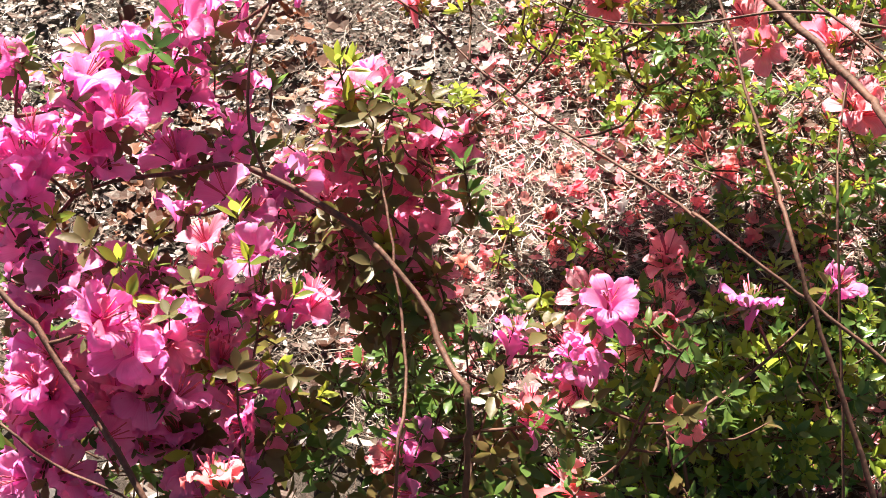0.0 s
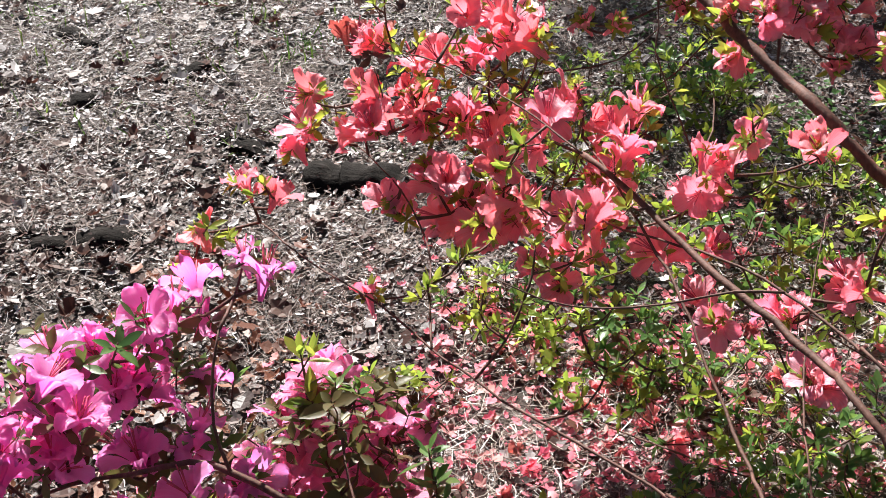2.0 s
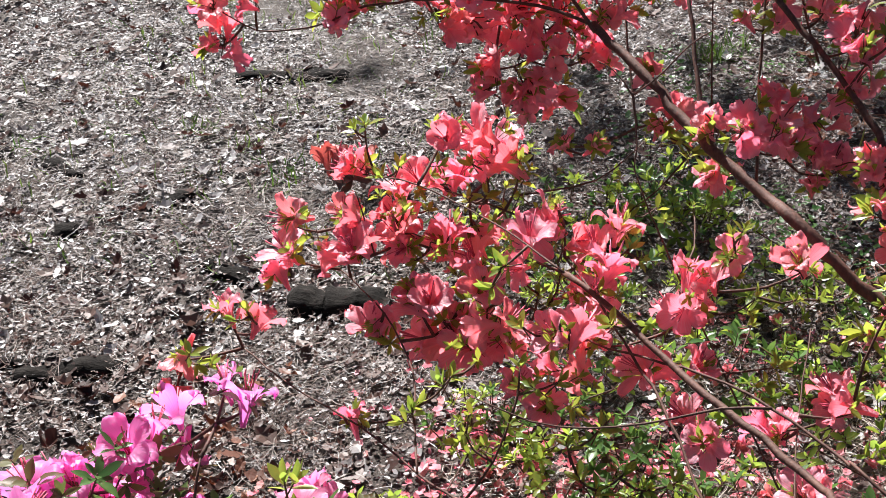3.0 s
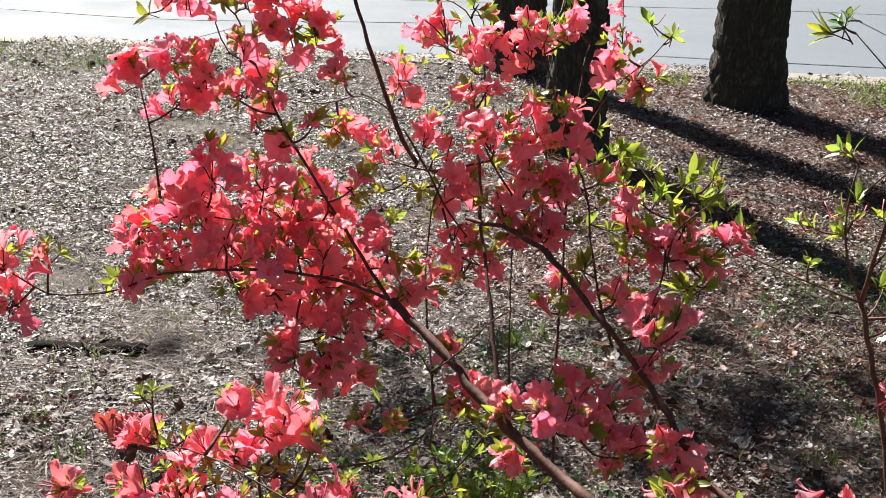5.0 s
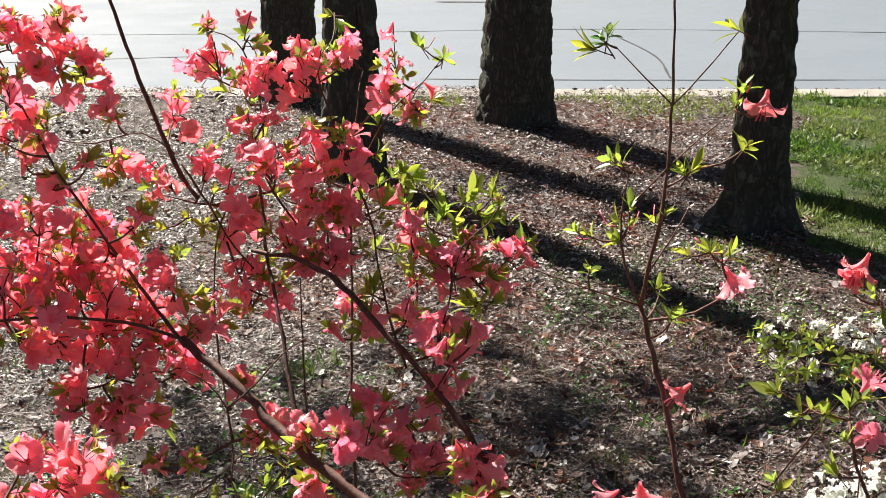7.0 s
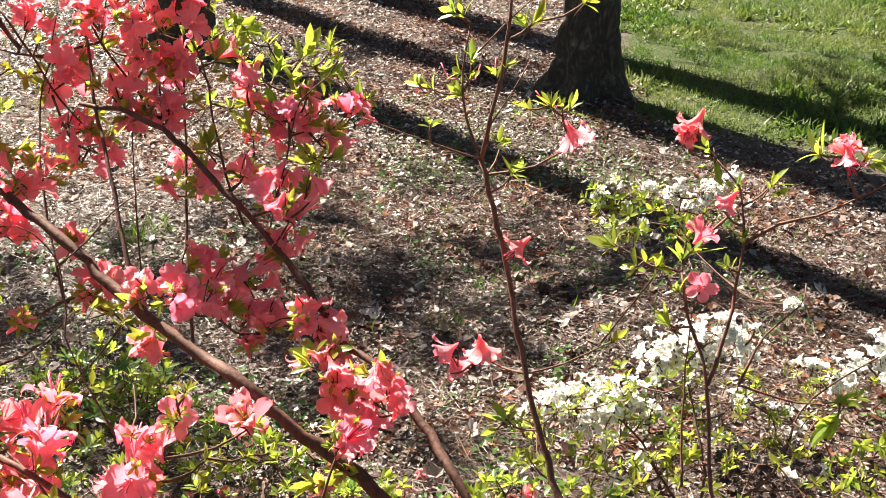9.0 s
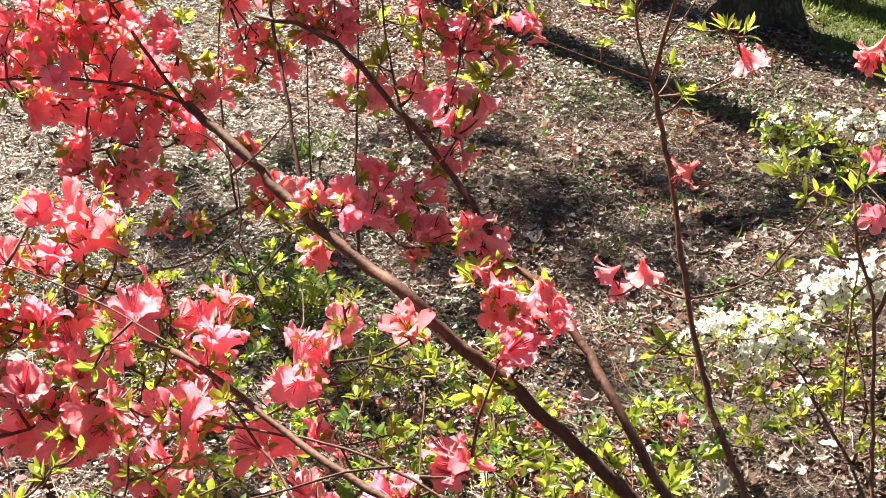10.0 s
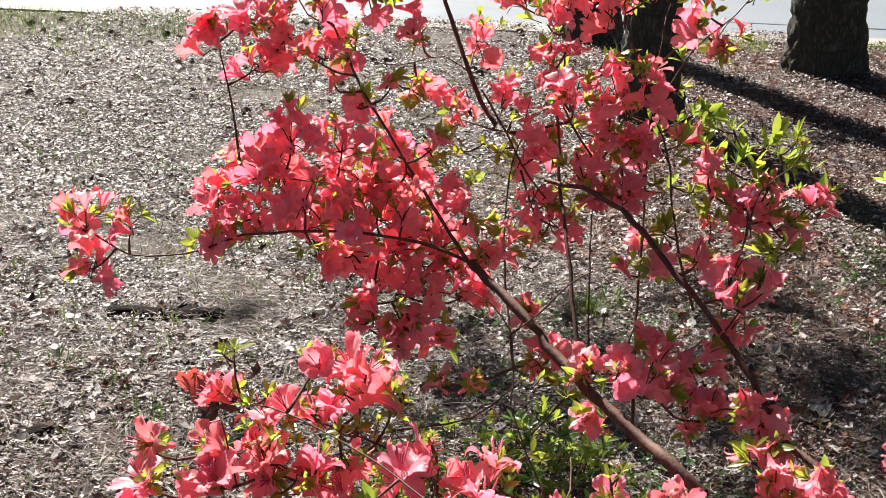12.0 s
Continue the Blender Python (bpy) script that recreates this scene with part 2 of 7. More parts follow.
def concrete_mat():
    m = Mat("concrete")
    n1, n2 = m.noise(3.0, 5.0, 0.65), m.noise(120.0, 4.0, 0.7)
    c = m.ramp(n1, (0.3, (0.20, 0.185, 0.165)), (0.7, (0.34, 0.32, 0.29)))
    c = m.mix(m.span(n2, 0.0, 0.5), c, (0.28, 0.26, 0.23))
    return m.solid(c, 0.8, m.bump(n2, 0.5, 0.003), 0.3)


concrete = concrete_mat()


def dead_wood_mat():
    m = Mat("dead_wood")
    mp = m.node("ShaderNodeMapping", Vector=m.coords())
    mp.inputs["Scale"].default_value = (14, 34, 34)
    n = m.noise(1.0, 8.0, 0.65, mp.outputs[0])
    c = m.ramp(n, (0.25, (0.005, 0.0045, 0.004)), (0.55, (0.018, 0.015, 0.013)), (0.8, (0.07, 0.06, 0.054)))
    return m.solid(c, 0.85, m.bump(n, 1.0, 0.015), 0.08)


dead_wood = dead_wood_mat()
tar_seal = Mat("tar_seal").solid((0.03, 0.03, 0.032), 0.5)


# ---- geometry helpers ----
def mesh_of(name, verts, faces, mats, index=None, smooth=True):
    me = bpy.data.meshes.new(name)
    me.from_pydata([tuple(v) for v in verts], [], [tuple(f) for f in faces])
    for mt in mats if isinstance(mats, (list, tuple)) else [mats]:
        me.materials.append(mt)
    if index is not None:
        me.polygons.foreach_set("material_index", np.asarray(index, dtype=np.int32))
    if smooth:
        me.polygons.foreach_set("use_smooth", np.ones(len(me.polygons), dtype=bool))
    me.update()
    return me


def part(name, me, parent, label="", m=None):
    ob = new(name, me)
    ob.parent = parent
    if m is not None:
        ob.matrix_basis = m
    if label:
        ob["label"] = label
    return ob


def thing(name, at, label, category, group="", kind=""):
    ob = new(name)
    ob.empty_display_size = 0.1
    ob.location = at
    return tagged(ob, label, category, group, kind)


def glide(points, step=0.03):
    """Points along a smooth curve through the given ones."""
    pts = [Vector(p) for p in points]
    if len(pts) == 2:
        n = max(2, int((pts[1] - pts[0]).length / step))
        return [pts[0].lerp(pts[1], i / n) for i in range(n + 1)]
    ext = [2 * pts[0] - pts[1], *pts, 2 * pts[-1] - pts[-2]]
    out = []
    for a, b, c, d in zip(ext, ext[1:], ext[2:], ext[3:]):
        n = max(2, int((c - b).length / step))
        for i in range(n):
            t = i / n
            out.append(0.5 * ((2 * b) + (c - a) * t + (2 * a - 5 * b + 4 * c - d) * t * t + (3 * b - a - 3 * c + d) * t ** 3))
    out.append(pts[-1])
    return out


def tube(path, radii, sides=7, wob=0.0, rng=random):
    """Vertices and faces of a tapered tube along the path."""
    verts, faces = [], []
    up = Vector((0.3, 0.2, 0.93))
    n = len(path)
    for i, p in enumerate(path):
        t = (path[min(i + 1, n - 1)] - path[max(i - 1, 0)]).normalized()
        x = t.cross(up)
        if x.length < 1e-4:
            x = t.cross(Vector((1, 0, 0)))
        x.normalize()
        y = t.cross(x)
        for k in range(sides):
            a = 2 * math.pi * k / sides
            r = radii[i] * (1 + (rng.uniform(-wob, wob) if wob else 0))
            verts.append(p + (x * math.cos(a) + y * math.sin(a)) * r)
    for i in range(n - 1):
        for k in range(sides):
            k2 = (k + 1) % sides
            faces.append((i * sides + k, i * sides + k2, (i + 1) * sides + k2, (i + 1) * sides + k))
    faces.append(tuple(range(sides - 1, -1, -1)))
    faces.append(tuple((n - 1) * sides + k for k in range(sides)))
    return verts, faces


KERB_NEAR, KERB_FAR = 10.35, 19.9  # where the road begins and ends at x = 0
ROAD_LEAN = -0.03                  # the road runs a little towards the viewer on the east side


def land(x, y):
    bumpy = 0.018 * noise.noise((x * 0.9, y * 0.9, 0.3)) + 0.008 * noise.noise((x * 4, y * 4, 1.7))
    edge = KERB_NEAR - 0.4 + ROAD_LEAN * x
    return bumpy * max(0.0, min(1.0, (edge - y) / 0.5))


def long_strip(name, y0, y1, z0, z1, mat, x0=-60, x1=60, n=60, drop=0.0):
    """A strip along the road, a solid with a top between y0 and y1."""
    verts, faces = [], []
    for i in range(n + 1):
        x = x0 + (x1 - x0) * i / n
        s = ROAD_LEAN * x
        verts += [(x, y0 + s, z0), (x, y0 + s, z1), (x, y1 + s, z1 - drop), (x, y1 + s, z0)]
    for i in range(n):
        for k in range(4):
            k2 = (k + 1) % 4
            faces.append((i * 4 + k, (i + 1) * 4 + k, (i + 1) * 4 + k2, i * 4 + k2))
    faces += [(0, 1, 2, 3), tuple(n * 4 + k for k in (3, 2, 1, 0))]
    return new(name, mesh_of(name, verts, faces, mat, smooth=False))


def ground_sheet():
    # one sheet to the horizon, fine near the shrubs, lowered below the road
    xs = np.unique(np.concatenate([np.linspace(-400, -12, 14), np.linspace(-12, -5, 20), np.linspace(-5, 5, 130), np.linspace(5, 12, 20), np.linspace(12, 400, 14)]))
    ys = np.unique(np.concatenate([np.linspace(-60, -2, 12), np.linspace(-2, 10.0, 150), np.linspace(10.0, 22, 40), np.linspace(20, 600, 16)]))
    verts, faces, nx = [], [], len(xs)
    for y in ys:
        for x in xs:
            on_road = KERB_NEAR - 0.02 + ROAD_LEAN * x < y < KERB_FAR + 0.1 + ROAD_LEAN * x
            far = y >= KERB_FAR + 0.1 + ROAD_LEAN * x
            verts.append((x, y, -0.25 if on_road else (-0.07 if far else land(x, y))))
    for j in range(len(ys) - 1):
        for i in range(nx - 1):
            faces.append((j * nx + i, j * nx + i + 1, (j + 1) * nx + i + 1, (j + 1) * nx + i))
    index = []
    for f in faces:
        cx = sum(verts[k][0] for k in f) / 4
        cy = sum(verts[k][1] for k in f) / 4
        index.append(1 if cy > KERB_FAR or (cx > 2.05 + 0.315 * (cy - 5.83) and cy > 5.4 - 0.9 * (cx - 2.3) and cy < 10.5) else 0)
    ob = new("ground", mesh_of("ground", verts, faces, [soil, turf], index))
    return tagged(ob, "bare earth under pine straw and dead leaves, turf beside it", "ground", kind="structure")


ground = ground_sheet()
road = tagged(long_strip("road", KERB_NEAR + 0.3, KERB_FAR - 0.12, -0.5, -0.10, asphalt), "pale worn asphalt street with tar-sealed cracks", "road", kind="structure")
gutter = tagged(long_strip("gutter", KERB_NEAR - 0.02, KERB_NEAR + 0.3, -0.5, -0.09, concrete, drop=0.005), "pale concrete gutter along the street", "gutter", kind="structure")
tagged(long_strip("kerb", KERB_NEAR - 0.38, KERB_NEAR - 0.02, -0.5, 0.014, concrete), "low worn concrete kerb", "kerb", kind="structure")
tagged(long_strip("kerb", KERB_FAR - 0.12, KERB_FAR + 0.06, -0.5, -0.075, concrete), "low concrete kerb beside a lawn", "kerb", kind="structure")


def tar_line(points, w):
    verts, faces = [], []
    path = glide(points, 0.15)
    for i, p in enumerate(path):
        t = (path[min(i + 1, len(path) - 1)] - path[max(i - 1, 0)]).normalized()
        s = Vector((-t.y, t.x, 0)) * w * (0.7 + 0.5 * noise.noise((p.x * 3, p.y * 3, 0)))
        verts += [p + s, p - s]
    faces = [(2 * i, 2 * i + 2, 2 * i + 3, 2 * i + 1) for i in range(len(path) - 1)]
    return mesh_of("tar_line", verts, faces, tar_seal)


ZR = -0.0955
for pts, w in (
    (((-7, 15.3, ZR), (-3, 15.0, ZR), (0, 15.2, ZR), (3, 15.5, ZR), (8, 14.9, ZR)), 0.02),
    (((-6, 12.9, ZR), (-4, 12.6, ZR), (-2.6, 12.9, ZR), (-1.2, 13.2, ZR)), 0.025),
    (((0.6, 11.6, ZR), (2.2, 11.5, ZR), (5.0, 11.45, ZR)), 0.02),
    (((-3.4, 11.2, ZR), (-3.2, 12.4, ZR), (-3.5, 13.6, ZR), (-3.1, 15.1, ZR)), 0.015),
    (((2.9, 15.4, ZR), (3.0, 13.2, ZR), (2.8, 11.6, ZR)), 0.015),
    (((1.2, 19.0, ZR), (1.75, 18.95, ZR), (2.3, 19.0, ZR)), 0.12),
):
    part("tar_line", tar_line(pts, w), road, "black tar seal over a crack")


# ---- trees ----
def pine(at, r, height, lean=(0, 0), flare=0.5, crown_at=8.0, label="", low=()):
    rng = random.Random(int(at[0] * 100) + 7)
    tree = thing("pine_tree", (at[0], at[1], 0), label, "tree", "pines by the street")
    rows, cols = 170, 64
    verts, faces = [], []
    for j in range(rows + 1):
        q = j / rows
        z = -0.06 + (height + 0.06) * q ** 1.7
        rr = r * (1 - 0.72 * max(0, z) / height) * (1 + flare * math.exp(-max(0, z) / 0.16) + 0.12 * math.exp(-max(0, z) / 0.7))
        for i in range(cols):
            a = 2 * math.pi * i / cols
            ca, sa = math.cos(a), math.sin(a)
            # deep plates, longer than wide
            wx = 0.35 * noise.noise((ca * 3, sa * 3, z * 5))
            v = noise.voronoi((ca * r * 17 + wx, sa * r * 17 + wx, z * 6.5 + at[0] * 9))[0]
            d = min(1.0, (v[1] - v[0]) * 2.6)
            lump = 0.05 * noise.noise((ca * 1.4, sa * 1.4, z * 0.8 + at[1]))
            roots = flare * 0.28 * math.exp(-max(0, z) / 0.14) * math.sin(5 * a + at[0] * 3)
            k = rr * (1 + lump + roots) + 0.023 * (d - 0.6) + 0.010 * noise.noise((ca * r * 34, sa * r * 34, z * 3)) + 0.006 * noise.noise((ca * 9, sa * 9, z * 22))
            verts.append((lean[0] * z + ca * k, lean[1] * z + sa * k, z))
    for j in range(rows):
        for i in range(cols):
            i2 = (i + 1) % cols
            faces.append((j * cols + i, j * cols + i2, (j + 1) * cols + i2, (j + 1) * cols + i))
    part("trunk", mesh_of("trunk", verts, faces, pine_bark), tree)
    # limbs and needles high above
    nv, nf = [], []
    for b in range(16):
        z = crown_at + (height - crown_at) * b / 16
        a = b * 2.4 + at[1]
        ln = (1 - (z - crown_at) / (height - crown_at + 1.5)) * 2.2
        p0 = Vector((lean[0] * z, lean[1] * z, z))
        p1 = p0 + Vector((math.cos(a) * ln, math.sin(a) * ln, 0.5))
        path = glide((p0, (p0 + p1) / 2 + Vector((0, 0, 0.15)), p1), 0.3)
        v, f = tube(path, [0.04 * (1 - 0.8 * i / (len(path) - 1)) for i in range(len(path))], 6)
        part("limb", mesh_of("limb", v, f, pine_bark), tree)
        for c in range(12):
            q = p0.lerp(p1, rng.uniform(0.35, 1.0)) + Vector((rng.gauss(0, 0.22), rng.gauss(0, 0.22), rng.gauss(0.1, 0.15)))
            for _ in range(14):
                d = Vector((rng.gauss(0, 1), rng.gauss(0, 1), rng.gauss(0.3, 1))).normalized()
                s = d.cross(Vector((rng.gauss(0, 1), rng.gauss(0, 1), rng.gauss(0, 1)))).normalized() * 0.012
                k = len(nv)
                nv += [q - s, q + s, q + d * 0.2]
                nf.append((k, k + 1, k + 2))
    # unseen boughs added only to throw dappled shade on the ground
    for *tip, thick in low:
        p1 = Vector(tip) - Vector((at[0], at[1], 0))
        p0 = Vector((lean[0] * tip[2], lean[1] * tip[2], tip[2] - 0.5))
        path = glide((p0, p0.lerp(p1, 0.5) + Vector((0, 0, 0.12)), p1), 0.2)
        v, f = tube(path, [0.035 * (1 - 0.8 * i / (len(path) - 1)) for i in range(len(path))], 6)
        part("limb", mesh_of("limb", v, f, pine_bark), tree)
        for c in range(16):
            q = p0.lerp(p1, rng.uniform(0.65, 1.15)) + Vector((rng.gauss(0, 0.36), rng.gauss(0, 0.36), rng.gauss(0.05, 0.14)))
            for _ in range(thick):
                d = Vector((rng.gauss(0, 1), rng.gauss(0, 1), rng.gauss(0.3, 1))).normalized()
                s = d.cross(Vector((rng.gauss(0, 1), rng.gauss(0, 1), rng.gauss(0, 1)))).normalized() * 0.009
                k = len(nv)
                nv += [q - s, q + s, q + d * 0.2]
                nf.append((k, k + 1, k + 2))
    part("crown", mesh_of("crown", nv, nf, leaf_green), tree, "green needles in open clumps, some added to shade the ground")
    return tree


# last tuple: tips and needle counts of the added shade boughs
pine((1.08, 8.78), 0.215, 12.5, (0.012, 0.0), 0.22, 8.5, "dark pine trunk with deep plated bark beside the street", ((1.36, 9.5, 4.0, 20), (1.25, 9.95, 5.0, 20), (1.75, 9.6, 4.2, 20), (1.2, 10.6, 4.5, 20)))
pine((0.0, 7.2), 0.147, 11.5, (-0.006, 0.0), 0.3, 8.2, "slender dark pine trunk behind the coral azaleas", ((-1.14, 7.63, 4.4, 16), (-0.54, 6.93, 4.3, 16), (-2.43, 7.52, 4.5, 34), (-1.64, 7.83, 4.4, 20), (-1.94, 7.03, 4.4, 34), (-2.25, 6.74, 4.4, 36), (-1.89, 6.47, 4.3, 34)))
pine((-0.45, 9.8), 0.192, 12.0, (0.004, 0.0), 0.25, 8.4, "dark pine trunk standing close behind another one", ((-1.21, 11.13, 4.8, 24), (-0.91, 10.58, 4.8, 24)))
pine((1.9, 6.05), 0.122, 11.0, (0.012, 0.004), 0.75, 8.0, "pine trunk with flared roots at the edge of the turf")



# ---- flowers and leaves ----
STAMENS = {}


def flower_data(name, size, mats, seed, open_=1.0, ruffle=1.0):
    """A five-lobed funnel with stamens; its stalk end is at the origin and it opens along z."""
    rng = random.Random(seed)
    k = size / 0.066
    rad = [0.0020, 0.0040, 0.0072, 0.0120, 0.0180, 0.0245, 0.0300, 0.0336, 0.0350]
    hgt = [0.0, 0.0120, 0.0215, 0.0284, 0.0326, 0.0348, 0.0352, 0.0344, 0.0328]
    wid = [0.0016, 0.0033, 0.0062, 0.0098, 0.0124, 0.0130, 0.0118, 0.0088, 0.0046]
    flat = 0.80 + 0.20 * open_
    verts, faces = [], []
    for p in range(5):
        a = 2 * math.pi * p / 5 + rng.uniform(-0.14, 0.14)
        er, et = Vector((math.cos(a), math.sin(a), 0)), Vector((-math.sin(a), math.cos(a), 0))
        spread = (0.40 + 0.60 * open_) * rng.uniform(0.82, 1.12)
        curl, notch = rng.uniform(-0.010, 0.006), rng.uniform(0.0, 0.0022)
        waves, turn, deep = rng.uniform(2.4, 4.2), rng.uniform(0, 6.28), rng.uniform(0.0022, 0.0052)
        long = rng.uniform(0.92, 1.08)
        base = len(verts)
        for i in range(9):
            u = i / 8
            for j in range(-3, 4):
                v = j / 3
                r = rad[i] * (spread * long if i > 1 else 1) * (1 - 0.07 * v * v * (u > 0.6)) - notch * (i == 8) * (1 - abs(v))
                z = hgt[i] * (1 + 0.22 * (1 - open_)) / flat + curl * u ** 3 + 0.0022 * v * u
                z += ruffle * u * u * (deep * math.sin(waves * 3.1 * v + turn) * abs(v) + rng.uniform(-0.0024, 0.0024)) + 0.0050 * v * v * u
                r += ruffle * u ** 4 * rng.uniform(-0.0013, 0.0013)
                w = wid[i] * (0.78 + 0.22 * open_) * rng.uniform(0.95, 1.05)
                verts.append((er * r + et * w * v + Vector((0, 0, z))) * k)
        for i in range(8):
            for j in range(6):
                b = base + i * 7 + j
                faces.append((b, b + 1, b + 8, b + 7))
    ends = ([], [])
    for s in range(6):
        a = rng.uniform(0, 6.28)
        tip = Vector((math.cos(a) * 0.009 - 0.004, math.sin(a) * 0.009, rng.uniform(0.046, 0.058))) * k
        mid = Vector((tip.x * 0.25, tip.y * 0.25, tip.z * 0.6))
        v, f = tube([Vector((0, 0, 0.006)), mid, tip], [0.0006, 0.0005, 0.0009], 3)
        b = len(ends[0])
        ends[0].extend(v)
        ends[1].extend(tuple(b + q for q in ff) for ff in f)
    STAMENS[name + str(seed)] = mesh_of("stamen", ends[0], ends[1], mats[1])
    me = mesh_of(name, verts, faces, mats[0])
    me["stamens"] = name + str(seed)
    return me


def leaf_strip(length, width, at, way, side, bend, cup):
    """A pointed leaf with a fold along its rib."""
    prof = [0.12, 0.62, 1.0, 0.78, 0.06]
    nrm = way.cross(side)
    verts = []
    for i, w in enumerate(prof):
        u = i / 4
        c = at + way * (length * u) + nrm * (bend * length * u * u)
        for v in (-1, 0, 1):
            verts.append(c + side * (0.5 * width * w * v) + nrm * (cup * width * abs(v) * w))
    faces = []
    for i in range(4):
        for j in range(2):
            b = i * 3 + j
            faces.append((b, b + 1, b + 4, b + 3))
    return verts, faces


def whorl_data(name, mat, n, length, seed, rise=0.5, slim=0.40):
    """A rosette of leaves at a shoot's tip with a bit of the shoot below it; it points along z."""
    rng = random.Random(seed)
    verts, faces, index = tube([Vector((0, 0, -0.035)), Vector((0, 0, 0.004))], [0.0012, 0.001], 4)[0:2] + ([],)
    verts, faces = list(verts), list(faces)
    index = [1] * len(faces)
    for i in range(n):
        a = i * 2.4 + rng.uniform(-0.3, 0.3)
        up = rise + rng.uniform(-0.35, 0.35) + 0.5 * (i / n)
        way = Vector((math.cos(a) * math.cos(up), math.sin(a) * math.cos(up), math.sin(up)))
        side = Vector((-math.sin(a), math.cos(a), rng.uniform(-0.3, 0.3))).normalized()
        ln = length * rng.uniform(0.6, 1.1) * (1 - 0.35 * i / n)
        v, f = leaf_strip(ln, ln * slim * rng.uniform(0.85, 1.15), Vector((0, 0, -0.012 + 0.014 * i / n)), way, side, rng.uniform(-0.3, 0.05), rng.uniform(0.05, 0.25))
        b = len(verts)
        verts += v
        faces += [tuple(b + q for q in ff) for ff in f]
        index += [0] * len(f)
    return mesh_of(name, verts, faces, [mat, stem_bark], index)


def flower_set(name, size, petal, stamen, seed):
    return [flower_data(name, size, [petal, stamen], seed + i, o, ru) for i, (o, ru) in enumerate(((1.0, 1.0), (1.08, 1.5), (0.85, 1.1), (0.6, 0.9), (0.95, 1.3), (0.75, 1.2)))]


CORAL = flower_set("coral_flower", 0.058, coral_petal, stamen_red, 10)
ROSE = flower_set("rose_flower", 0.062, rose_petal, stamen_red, 20)
MAGENTA = flower_set("magenta_flower", 0.068, magenta_petal, stamen_red, 30)
WHITE = flower_set("white_flower", 0.031, white_petal, stamen_pale, 40)
WILTED = flower_set("wilted_flower", 0.050, dry_petal, stamen_red, 50)
BRIGHT = [whorl_data("bright_whorl", leaf_bright, n, ln, 60 + n, r) for n, ln, r in ((6, 0.042, 0.6), (7, 0.048, 0.4), (5, 0.038, 0.8))]
FRESH = [whorl_data("fresh_whorl", leaf_bright, n, ln, 65 + n, r, 0.33) for n, ln, r in ((5, 0.062, 0.75), (6, 0.066, 0.6), (7, 0.056, 0.9))]
GREEN = [whorl_data("green_whorl", leaf_green, n, ln, 70 + n, r) for n, ln, r in ((6, 0.038, 0.4), (8, 0.042, 0.2), (7, 0.034, 0.6))]
BRONZE = [whorl_data("bronze_whorl", leaf_bronze, n, ln, 80 + n, r, 0.5) for n, ln, r in ((5, 0.042, 0.3), (6, 0.048, 0.15))]
DEAD = [whorl_data("dead_whorl", leaf_dead, 6, 0.055, 90, -0.3)]
SPRIG = [whorl_data("small_whorl", mt, n, 0.03, 95 + n, 0.45, 0.42) for mt, n in ((leaf_bright, 8), (leaf_green, 9), (leaf_bright, 7), (leaf_bright, 6))]


def turn_to(way, spin=0.0):
    return Vector(way).to_track_quat("Z", "Y").to_matrix().to_4x4() @ Matrix.Rotation(spin, 4, "Z")


BUSHES = []


